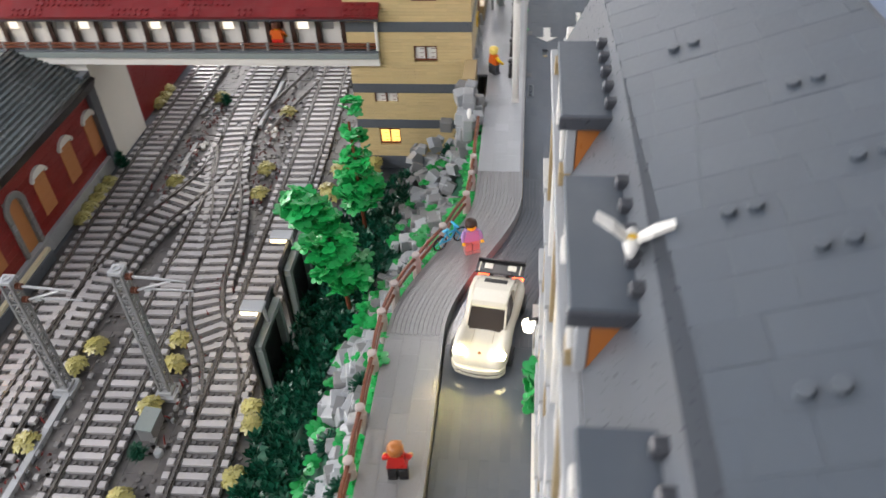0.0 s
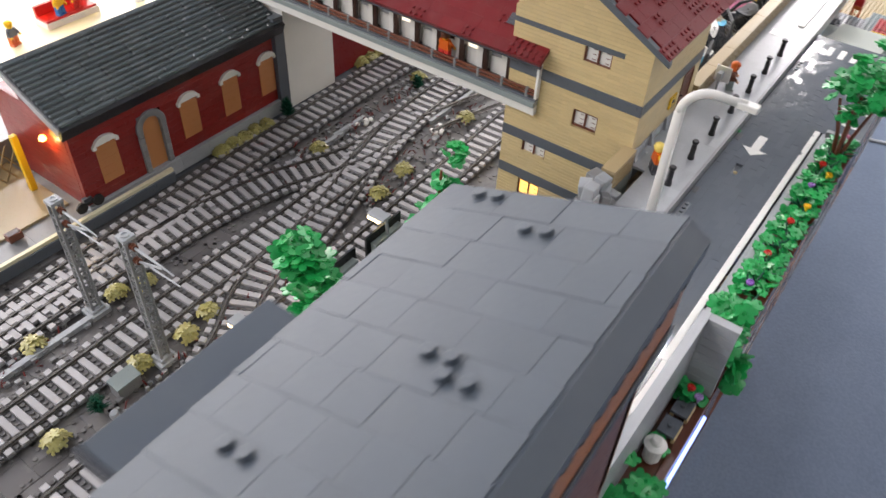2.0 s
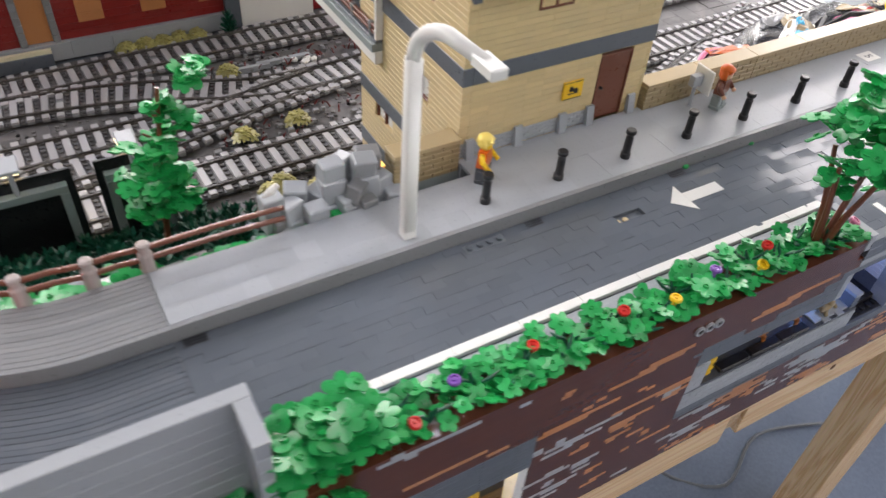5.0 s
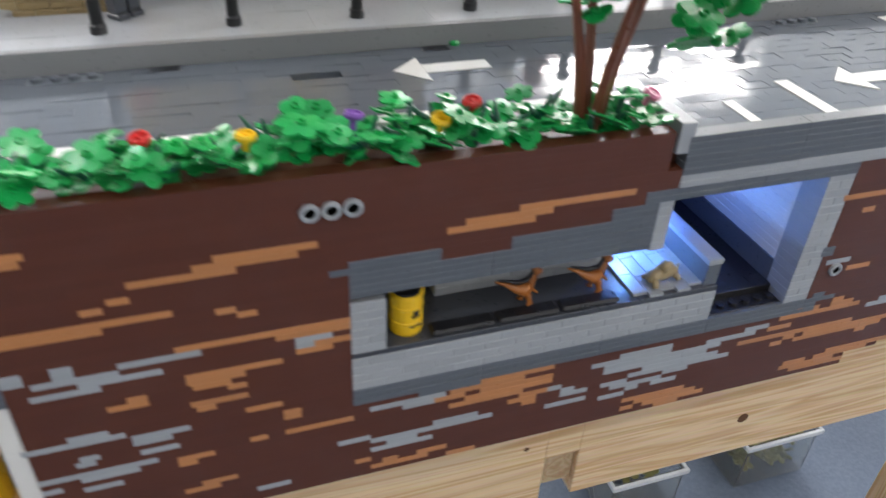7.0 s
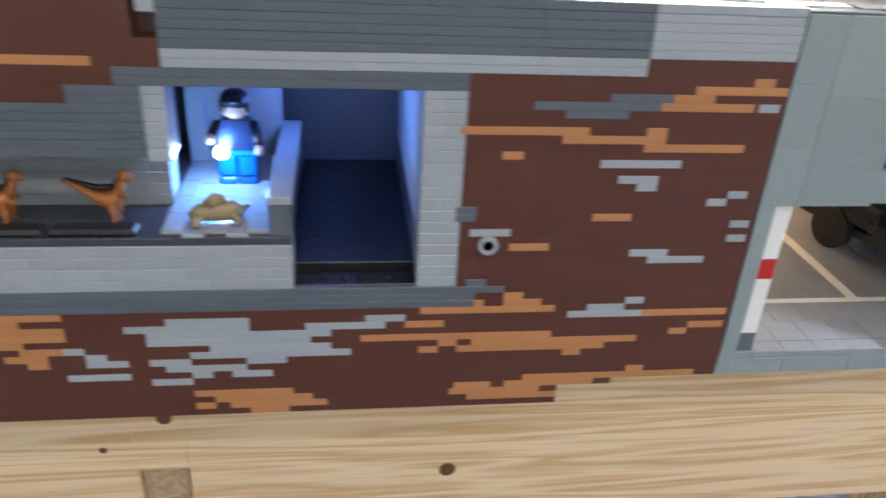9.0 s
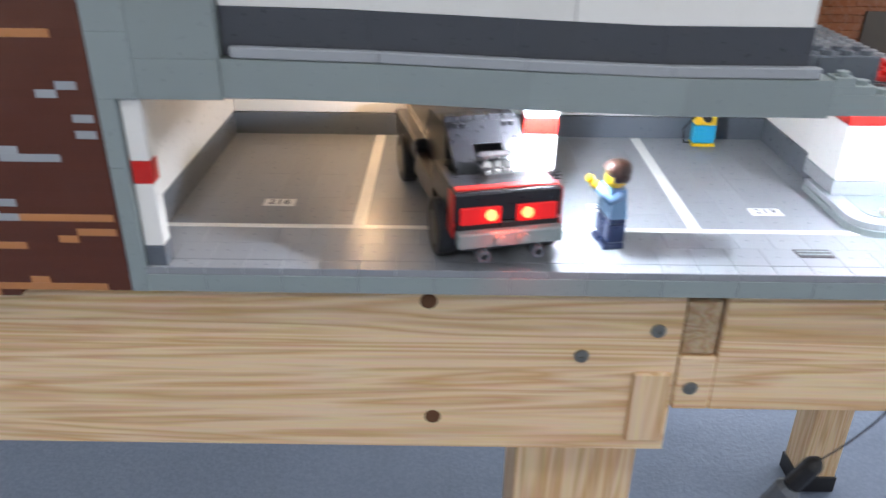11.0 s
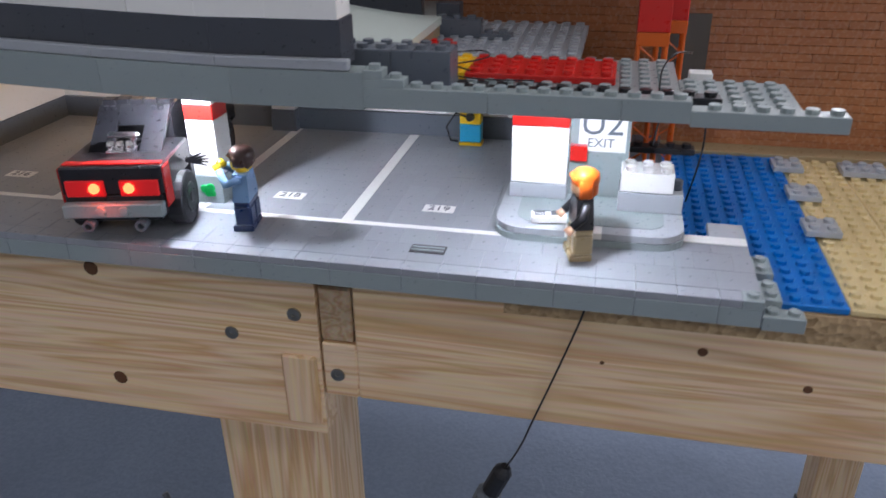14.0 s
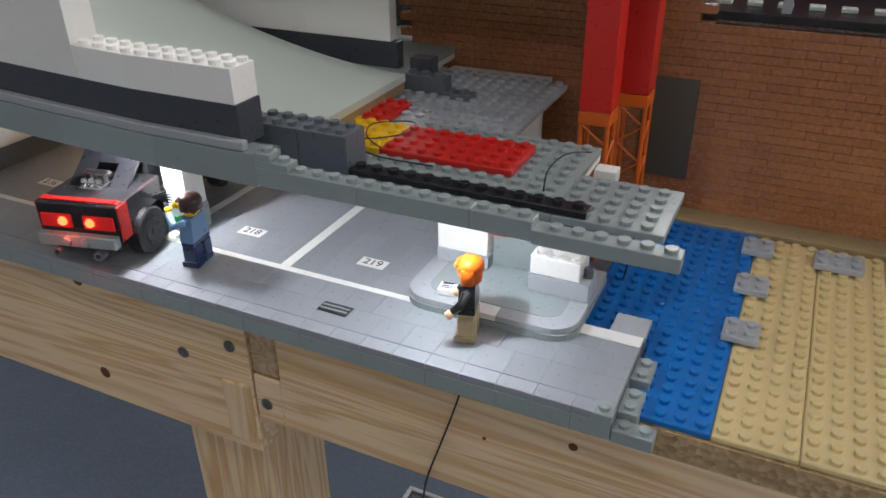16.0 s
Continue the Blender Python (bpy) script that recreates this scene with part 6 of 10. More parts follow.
def pavement():
    p = thing("pavement", "light grey tiled pavement with a raised kerb", "pavement", kind="structure")
    bm = B()
    strip(bm, -1.60, 0.40, 0.1305, 0.1815, SZ - 0.0240, SZ - 0.0032)
    part("bed", bm, mat("mgray"), p)
    bm = B()
    strip(bm, -0.952, 0.40, 0.1300, 0.1335, RZ - 0.004, SZ - 0.0002, 0.0125)
    strip(bm, -1.60, -0.9525, 0.1300, 0.1335, RZ - 0.004, SZ - 0.0002)
    part("kerb", bm, mat("stone"), p)
    tile_field(p, -0.6915, -0.457, 0.1335, 0.1815, SZ, "lgray", 2, 2, along="x", seed=21, gap=0.00001, edge=0.00002)
    tile_field(p, -0.457, 0.40, 0.1335, 0.1960, SZ, "lgray", 4, 4, along="x", seed=22, gap=0.00001, edge=0.00002)
    bm = B()
    cbox(bm, -0.4575, -0.2795, 0.1961, 0.2017, SZ - 0.0200, SZ - 0.0001, 0.0002)
    part("wall_strip", bm, mat("lgray"), p)
    bm = B()
    for k in range(12):
        strip(bm, -0.952, -0.692, 0.1338 + k * 0.004, 0.1338 + k * 0.004 + 0.0037, SZ - 0.0032, SZ + 0.0001 * (k % 2), 0.0125)
    part("bent_plates", bm, plastic("lgray_run", C["stone"], 0.3, 0.08, 0.1, True), p)["kind"] = "stuff"
    tile_field(p, -1.60, -0.9525, 0.1995, 0.2475, SZ, "stone", 2, 4, along="x", seed=23, gap=0.00003)
    n = thing("number_tile", "white pavement tile with the number 5", "sign", at=(-0.010, 0.178, SZ))
    bm = B()
    cbox(bm, -0.010, 0.010, -0.0075, 0.0075, -0.002, 0.0003, 0.0002)
    part("tile", bm, mat("white"), n)
    text_on("5", 0.012, n, pose(0, 0, 0.00035, 0, 0, -90), mat("xgray"))


pavement()


def bollard(x):
    t = thing("bollard", "black plastic bollard on the pavement edge", "bollard", "row of bollards", at=(x, 0.1500, SZ))
    bm = B()
    lathe(bm, (0, 0, 0), [(0.0040, 0), (0.0040, 0.0042), (0.0032, 0.0050), (0.0031, 0.0185), (0.0026, 0.0195), (0.0026, 0.0212)], 14)
    part("post", bm, mat("black"), t)
    bm = B()
    lathe(bm, (0, 0, 0.0212), [(0.0032, 0), (0.0040, 0.0010), (0.0040, 0.0034), (0.0034, 0.0042)], 14)
    part("cap", bm, mat("black"), t)
    return t


first = bollard(-0.4643)
for k in range(1, 7):
    copy_thing(first, pose(-0.4643 + 0.0640 * k, 0.1500, SZ))


def street_lamp():
    t = thing("street_lamp", "white curved street lamp with a lit led head", "street lamp", at=(-0.5305, 0.1425, SZ))
    bm = B()
    cbox(bm, -0.0045, 0.0045, -0.0045, 0.0045, 0, 0.0064, 0.0005)
    part("foot", bm, mat("white"), t)
    bm = B()
    pts = [(0, 0, 0.004), (0, 0, 0.1325)]
    for k in range(1, 9):
        a = radians(90 * k / 8)
        pts.append((0.020 * (1 - math.cos(a)) * 0.35, -0.024 * (1 - math.cos(a)), 0.1325 + 0.024 * math.sin(a)))
    pts.append((0.012, -0.054, 0.1545))
    cbox(bm, -0.0044, 0.0044, -0.0044, 0.0044, 0.004, 0.1335, 0.0009)
    tube(bm, pts[1:], [0.0046] * (len(pts) - 2) + [0.0040], 12)
    part("arm", bm, mat("white"), t, smooth=True)
    bm = B()
    cbox(bm, 0.0068, 0.0172, -0.0660, -0.0460, 0.1508, 0.1576, 0.0008)
    head = part("head", bm, mat("white"), t)
    bm = B()
    cbox(bm, 0.0088, 0.0152, -0.0630, -0.0510, 0.1500, 0.1512, 0.0002)
    part("led", bm, glow("led_glow", (0.95, 0.97, 1.0), 60), head, "lit white led")
    spot_lamp("street_lamp_led", (-0.5185, 0.0850, SZ + 0.1490), (-0.5185, 0.0850, 0), 0.16, (0.95, 0.97, 1.0), 120, 0.8)


street_lamp()


# ---- plants ----
def leaf_mesh(name, r, colour, lobes=5, n=40, thick=0.0013, stud_on=True, deep=0.36):
    """A lobed plastic leaf plate with a ring stud in its middle."""
    bm = B()
    top, low = [], []
    for i in range(n):
        a = 2 * math.pi * i / n
        k = 0.5 + 0.5 * math.cos(lobes * a)
        rr = r * (1 - deep + deep * k ** 0.42)
        z = -0.05 * rr
        top.append(bm.verts.new((rr * math.cos(a), rr * math.sin(a), z + thick)))
        low.append(bm.verts.new((rr * math.cos(a) * 0.97, rr * math.sin(a) * 0.97, z)))
    mid = ring_of(bm, (0, 0, thick * 1.05), r * 0.34, n // 2)
    cen, under = bm.verts.new((0, 0, thick * 1.05)), bm.verts.new((0, 0, 0))
    for i in range(n):
        j = (i + 1) % n
        bm.faces.new((top[i], low[i], low[j], top[j]))
        bm.faces.new((low[j], low[i], under))
    for i in range(n // 2):
        j = (i + 1) % (n // 2)
        bm.faces.new((mid[i], top[2 * i], top[2 * i + 1]))
        bm.faces.new((mid[i], top[2 * i + 1], top[(2 * i + 2) % n], mid[j]))
        bm.faces.new((mid[i], mid[j], cen))
    if stud_on:
        o, o2, i2 = ring_of(bm, (0, 0, thick), 0.0024, 10), ring_of(bm, (0, 0, thick + 0.0017), 0.0024, 10), ring_of(bm, (0, 0, thick + 0.0017), 0.0015, 10)
        i3 = ring_of(bm, (0, 0, thick + 0.0004), 0.0014, 10)
        bridge(bm, o, o2)
        bridge(bm, o2, i2)
        bridge(bm, i2, i3)
        bm.faces.new(i3)
    bmesh.ops.recalc_face_normals(bm, faces=bm.faces[:])
    return mesh_of(bm, name, plastic(colour + "_leaf", C[colour], 0.27, 0.22, 0.01))


LEAF = [leaf_mesh("leaf", 0.0108, "green", 5), leaf_mesh("leaf", 0.0085, "green", 3, 36), leaf_mesh("leaf", 0.0124, "green", 6, 48)]


def tuft_mesh(name, colour, arms, r, seed):
    """A feathery plastic plant piece: narrow pointed leaves round a short stem, in two whorls."""
    rng = random.Random(seed)
    bm = B()
    for q in range(2):
        for k in range(arms):
            a = 2 * math.pi * (k + 0.5 * q) / arms + rng.uniform(-0.2, 0.2)
            up, out = 0.0030 + 0.0045 * q, r * (1.0 - 0.35 * q)
            c, s = math.cos(a), math.sin(a)
            w = 0.0019
            pts = [(0.001 * c, 0.001 * s, up - 0.003), (out * 0.55 * c - w * s, out * 0.55 * s + w * c, up), (out * c, out * s, up + 0.0035), (out * 0.55 * c + w * s, out * 0.55 * s - w * c, up)]
            hi = [bm.verts.new((x, y, z + 0.0008)) for x, y, z in pts]
            lo = [bm.verts.new(p) for p in pts]
            f = [bm.faces.new(hi), bm.faces.new(lo)]
            for i in range(4):
                f.append(bm.faces.new((hi[i], hi[(i + 1) % 4], lo[(i + 1) % 4], lo[i])))
            bmesh.ops.recalc_face_normals(bm, faces=f)
    lathe(bm, (0, 0, -0.004), [(0.0014, 0), (0.0012, 0.012), (0.0004, 0.014)], 5)
    return mesh_of(bm, name, plastic(colour + "_leaf", C[colour], 0.27, 0.22, 0.01))


TUFT = [tuft_mesh("leaf", "dgreen", 5, 0.0085, 1), tuft_mesh("leaf", "dgreen", 6, 0.0072, 2)]


def flower(parent, colour, at):
    bm = B()
    lathe(bm, (0, 0, 0), [(0.0012, -0.004), (0.0016, 0.0), (0.0038, 0.0008), (0.0042, 0.0022), (0.0036, 0.0034), (0.0026, 0.0034), (0.0024, 0.0024), (0.0010, 0.0024), (0.0008, 0.0032)], 10)
    ob = part("flower", bm, plastic(colour + "_petal", C[colour], 0.3), parent, colour + " flower")
    ob.matrix_basis = pose(*at, random.uniform(-20, 20), random.uniform(-20, 20), 0)


def sprig(parent, at, turn):
    bm = B()
    for s in (-1, 1, 0.3):
        tube(bm, [(0, 0, 0), (0.004 * s, 0.001, 0.006), (0.009 * s, 0.0, 0.0085), (0.013 * s, -0.001, 0.0125)], [0.0011, 0.0012, 0.0012, 0.0005], 6)
    ob = part("stem", bm, mat("dgreen"), parent)
    ob.matrix_basis = pose(*at, 0, 0, turn)


def planter():
    rng = random.Random(31)
    p = thing("planter", "brown brick planter trough filled with soil", "planter")
    bm = B()
    cbox(bm, -0.672, -0.2305, 0.0142, 0.0305, 0.150, 0.1575, 0.0004)
    part("soil", bm, mat("brown"), p)
    bm = B()
    for i in range(9):
        cbox(bm, -0.672 + i * 0.049, -0.672 + i * 0.049 + 0.0488, 0.0307, 0.0392, 0.140, 0.1600, 0.0003)
    part("back_rim", bm, mat("lgray"), p)
    bm = B()
    cbox(bm, -0.2300, -0.2222, 0.0, 0.0392, 0.1520, 0.1670, 0.0004)
    part("end_cap", bm, mat("lgray"), p)
    h = thing("planter_hedge", "bright green leafy plants with small flowers in the planter", "plants", at=(0, 0, 0.158))
    x = -0.668
    while x < -0.238:
        tall = 0.026 if x < -0.615 else (0.010 if -0.395 < x < -0.375 else 0.0)
        for y in (0.006, 0.014, 0.022, 0.030):
            me = rng.choice(LEAF)
            z = 0.006 + rng.uniform(-0.003, 0.006) + (0.0 if y > 0.01 else 0.0035)
            piece("leaf", me, h, (x + rng.uniform(-0.004, 0.004), y + rng.uniform(-0.003, 0.003), z), rng.uniform(0, 360), (rng.uniform(-4, 34) if y < 0.01 else rng.uniform(-28, 24), rng.uniform(-26, 26)), rng.uniform(0.55, 0.80))
            if rng.random() < 0.5:
                piece("leaf", rng.choice(LEAF), h, (x + rng.uniform(-0.004, 0.004), y + rng.uniform(-0.001, 0.003), z + rng.uniform(0.003, 0.007)), rng.uniform(0, 360), (rng.uniform(-24, 24), rng.uniform(-24, 24)), rng.uniform(0.50, 0.72))
            if tall:
                for q in range(2 if tall < 0.015 else 3):
                    piece("leaf", rng.choice(LEAF), h, (x + rng.uniform(-0.005, 0.005), y + rng.uniform(-0.003, 0.003), z + tall * (q + 1) / 3), rng.uniform(0, 360), (rng.uniform(-25, 25), rng.uniform(-25, 25)), rng.uniform(0.6, 0.8) if tall < 0.015 else rng.uniform(0.75, 1.0))
        x += rng.uniform(0.0085, 0.0108)
    # leaves that hang over the wall at the far end
    for k in range(12):
        piece("leaf", rng.choice(LEAF), h, (-0.668 + rng.uniform(0, 0.030), -0.006 + rng.uniform(-0.004, 0.002), -0.022 + rng.uniform(0, 0.022)), rng.uniform(0, 360), (rng.uniform(20, 65), rng.uniform(-20, 20)), 1.0)
    for colour, fx, fy in (("red", -0.598, 0.006), ("purple", -0.565, 0.020), ("red", -0.512, 0.021), ("red", -0.446, 0.019), ("yellow", -0.410, 0.012), ("yellow", -0.3356, 0.010), ("purple", -0.368, 0.020), ("red", -0.318, 0.022), ("pink", -0.2405, 0.013)):
        flower(h, colour, (fx, fy, 0.0165))
    for k in range(22):
        sprig(h, (-0.60 + k * 0.0165 + rng.uniform(-0.005, 0.005), rng.uniform(0.008, 0.024), 0.006), rng.uniform(0, 360))


planter()


def tree(name, at, trunk, crown, seed, label, leaves=LEAF, stems=1, lean=(0, 0), size=1.0, spread=0.013):
    """Stems with limbs, and a crown of single leaf plates: crown is rows of (height, reach, how many, x, y)."""
    rng = random.Random(seed)
    t = thing(name, label, "tree", at=at)
    for k in range(stems):
        bm = B()
        a = 2 * math.pi * k / max(stems, 1)
        o = (0.0025 * math.cos(a), 0.0025 * math.sin(a)) if stems > 1 else (0, 0)
        e = (lean[0] + (spread * math.cos(a) if stems > 1 else 0), lean[1] + (spread * math.sin(a) if stems > 1 else 0))
        tube(bm, [(o[0], o[1], -0.004), (o[0] + e[0] * 0.35, o[1] + e[1] * 0.35, trunk * 0.45), (o[0] + e[0], o[1] + e[1], trunk)], [0.0028, 0.0023, 0.0016], 7)
        if stems == 1:
            for q in range(5):
                b = rng.uniform(0, 6.28)
                z = trunk * rng.uniform(0.45, 0.95)
                tube(bm, [(lean[0] * z / trunk, lean[1] * z / trunk, z), (lean[0] * z / trunk + 0.012 * math.cos(b), lean[1] * z / trunk + 0.012 * math.sin(b), z + 0.008)], [0.0016, 0.0009], 6)
        part("trunk", bm, mat("dwood"), t)
    for h, reach, n, cx, cy in crown:
        for i in range(n):
            a, d = rng.uniform(0, 6.28), reach * math.sqrt(rng.uniform(0.05, 1))
            piece("leaf", rng.choice(leaves), t, (cx + d * math.cos(a), cy + d * math.sin(a), h + rng.uniform(-0.005, 0.005)), rng.uniform(0, 360), (rng.uniform(-22, 22) - 20 * math.sin(a), rng.uniform(-22, 22) + 20 * math.cos(a)), rng.uniform(0.85, 1.2) * size)
    return t


tree("street_tree", (-0.267, 0.016, 0.158), 0.074, [(0.040, 0.010, 4, 0.052, 0.0), (0.052, 0.013, 5, 0.052, 0.002), (0.058, 0.010, 4, -0.002, 0.004), (0.066, 0.020, 8, 0.040, 0.004), (0.074, 0.012, 5, -0.010, 0.004), (0.080, 0.036, 18, 0.014, 0.004), (0.090, 0.042, 22, 0.014, 0.004), (0.099, 0.032, 12, 0.022, 0.004), (0.108, 0.012, 5, -0.022, 0.004), (0.112, 0.018, 7, 0.030, 0.006), (0.122, 0.020, 8, 0.004, 0.006), (0.136, 0.012, 4, 0.046, 0.008)], 41, "small street tree with four thin reddish trunks in the planter", stems=4, lean=(0.004, 0.003), spread=0.017, size=0.88)
# ---- sunken garden behind the grey wall ----
def garden():
    w = thing("garden_wall", "light grey brick wall round the sunken garden", "wall", kind="structure")
    for k in range(9):
        bm = B()
        cbox(bm, -0.985, -0.674, 0.0290, 0.0362, 0.130 + k * BRICK, 0.130 + (k + 1) * BRICK - 0.0002, 0.0003)
        part("course", bm, mat("lgray"), w)
        bm = B()
        cbox(bm, -0.6815, -0.6740, 0.0015, 0.0289, 0.130 + k * BRICK, 0.130 + (k + 1) * BRICK - 0.0002, 0.0003)
        part("course", bm, mat("lgray"), w)
    bm = B()
    cbox(bm, -0.985, -0.673, 0.0282, 0.0370, 0.2166, 0.2198, 0.0004)
    part("coping", bm, mat("lgray"), w)
    bm = B()
    cbox(bm, -0.6822, -0.6733, 0.0008, 0.0281, 0.2166, 0.2198, 0.0003)
    part("coping", bm, mat("lgray"), w)
    bm = B()
    box(bm, -0.98, -0.672, 0.001, 0.10, 0.122, 0.130)
    single("garden_ground", bm, mat("brown"), "dark brown garden soil", "ground", kind="structure")
    bm = B()
    box(bm, -0.98, -0.735, 0.0372, 0.1060, 0.1302, 0.1520)
    single("verge_ground", bm, mat("brown"), "brown planting strip between the garden wall and the street", "ground", kind="structure")
    f = thing("garden_front", "brown front of the garden over a clear blue-lit panel", "wall", kind="structure")
    bm = B()
    cbox(bm, -1.60, -0.672, 0.0, 0.008, 0.112, 0.1315, 0.0004)
    part("rim", bm, mat("brown"), f)
    bm = B()
    cbox(bm, -1.60, -0.672, 0.0, 0.008, Z0, 0.03, 0.0004)
    part("plinth", bm, mat("dgray"), f)
    bm = B()
    for x in (-0.70, -0.76, -0.82, -0.90, -1.0):
        cbox(bm, x - 0.004, x + 0.004, 0.001, 0.008, 0.03, 0.112, 0.0003)
    part("mullion", bm, mat("lgray"), f)
    # emission put into the strip for blue light caught in a clear edge
    bm = B()
    cbox(bm, -0.86, -0.684, -0.0036, -0.0004, 0.104, 0.1085, 0.0005)
    part("led_strip", bm, glow("blue_strip", (0.30, 0.42, 1.0), 3.0), f, "glowing blue edge strip under the rim")
    bm = B()
    cbox(bm, -1.60, -0.62, 0.06, 0.068, Z0, 0.122, 0.0004)
    part("back", bm, mat("white"), f)
    bm = B()
    cbox(bm, -0.62, -0.51, 0.05, 0.058, Z0, 0.0928, 0.0004)
    part("tan_back", bm, mat("tan"), f)
    bm = B()
    cbox(bm, -0.5205, -0.5122, 0.0006, 0.0120, 0.0, 0.0766, 0.0004)
    part("white_jamb", bm, mat("white"), f)
    for x in (-0.5425, -0.5665, -0.5905):
        bm = B()
        lathe(bm, (x, 0.026, -0.003), [(0.0105, 0), (0.0110, 0.002), (0.0110, 0.052), (0.0095, 0.057), (0.006, 0.0595), (0.001, 0.060)], 18)
        part("yellow_tank", bm, mat("yellow"), f, "yellow round-topped tank lit by a warm led")
    bm = B()
    box(bm, -0.672, -0.50, 0.0145, 0.058, 0.0930, 0.098)
    part("lid", bm, mat("dgray"), f)
    bm = B()
    box(bm, -1.6, -0.50, 0.0145, 0.058, Z0, -0.004)
    part("floor", bm, mat("lgray"), f)
    point_lamp("cellar_blue_led", (-0.72, 0.03, 0.09), 0.4, (0.15, 0.35, 1.0))
    point_lamp("cellar_yellow_led", (-0.555, 0.020, 0.072), 0.05, (1.0, 0.80, 0.3))
    rng = random.Random(51)
    for i, (x, y) in enumerate(((-0.712, 0.016), (-0.738, 0.017))):
        t = thing("garden_table", "grey plastic slab on tan supports in the garden", "bench", "slabs in the garden", at=(x, y, 0.1302))
        bm = B()
        cbox(bm, -0.0105, 0.0105, -0.008, 0.008, 0.006, 0.0092, 0.0004)
        stud(bm, 0, 0, 0.0092, 12)
        part("slab", bm, mat("dgray"), t)
        bm = B()
        cbox(bm, -0.0095, 0.0095, -0.009, -0.006, 0.0, 0.006, 0.0003)
        part("support", bm, mat("tan"), t)
        bm = B()
        cbox(bm, -0.0095, 0.0095, 0.004, 0.0075, 0.0, 0.006, 0.0003)
        part("support", bm, mat("tan"), t)
    v = thing("garden_urn", "cream-white lidded urn in the garden", "urn", at=(-0.772, 0.018, 0.1302))
    bm = B()
    lathe(bm, (0, 0, 0), [(0.006, 0), (0.0075, 0.003), (0.0078, 0.016), (0.0072, 0.020)], 16)
    part("body", bm, mat("white"), v)
    bm = B()
    lathe(bm, (0, 0, 0.020), [(0.0095, 0), (0.0098, 0.0015), (0.0055, 0.004), (0.005, 0.0075), (0.0035, 0.009)], 16)
    part("lid", bm, mat("white"), v)
    for name, x0, x1, y0, y1, n, hz in (("garden_shrub", -0.700, -0.686, 0.006, 0.026, 10, 0.016), ("garden_shrub", -0.765, -0.752, 0.004, 0.026, 5, 0.008), ("garden_shrub", -0.86, -0.795, 0.0, 0.030, 34, 0.040), ("garden_shrub", -0.98, -0.87, 0.0, 0.026, 30, 0.030), ("garden_shrub", -0.945, -0.835, 0.044, 0.086, 36, 0.032)):
        t = thing(name, "bright green leafy shrub in the sunken garden", "shrub", "shrubs in the garden", at=((x0 + x1) / 2, (y0 + y1) / 2, 0.1302))
        for k in range(n):
            piece("leaf", rng.choice(LEAF), t, (rng.uniform(x0, x1) - (x0 + x1) / 2, rng.uniform(y0, y1) - (y0 + y1) / 2, rng.uniform(0.001 if n != 36 else 0.022, hz)), rng.uniform(0, 360), (rng.uniform(-25, 25), rng.uniform(-25, 25)), rng.uniform(0.65, 0.9))
        if n == 36:
            flower(t, "red", (0.012, 0.004, 0.036))
            flower(t, "yellow", (-0.020, 0.002, 0.036))
        if n == 10:
            flower(t, "red", (-0.006, 0.002, hz + 0.004))
            flower(t, "lavender", (-0.010, -0.008, hz + 0.002))
        if n == 5:
            flower(t, "yellow", (-0.004, 0.0, hz + 0.004))


garden()
# ---- tan house, bridge, station ----
def window(parent, origin, axis, w, h, glowing=False, blind=True):
    """A brown double window; axis is the wall's own direction: 'y' on the side wall, 'x' on the front."""
    def put(bm, a0, a1, d0, d1, z0, z1, c=0.0003):
        if axis == "y":
            cbox(bm, origin[0] + d0, origin[0] + d1, origin[1] + a0, origin[1] + a1, origin[2] + z0, origin[2] + z1, c)
        else:
            cbox(bm, origin[0] + a0, origin[0] + a1, origin[1] + d0, origin[1] + d1, origin[2] + z0, origin[2] + z1, c)
    bm = B()
    for a0, a1, z0, z1 in ((0, 0.0016, 0, h), (w - 0.0016, w, 0, h), (w / 2 - 0.001, w / 2 + 0.001, 0, h), (0.0016, w - 0.0016, 0, 0.0018), (0.0016, w - 0.0016, h - 0.0018, h)):
        put(bm, a0, a1, -0.0016, 0.0030, z0, z1)
    win = part("window", bm, mat("dwood"), parent, "brown double window")
    for a0 in (0.0017, w / 2 + 0.0011):
        bm = B()
        put(bm, a0, a0 + w / 2 - 0.0028, 0.0008, 0.0016, 0.0019, h - 0.0019, 0.0001)
        part("pane", bm, glow("lit_pane", (1.0, 0.62, 0.15), 1.6) if glowing else mat("white"), win)
    bm = B()
    for a0 in (0.0035, w / 2 + 0.0029):
        for k in range(3):
            put(bm, a0, a0 + 0.0048, 0.0003, 0.0007, 0.004 + k * 0.006, 0.0048 + k * 0.006, 0.0001)
    part("muntin", bm, mat("dwood") if not glowing else mat("orange"), win)
    return win


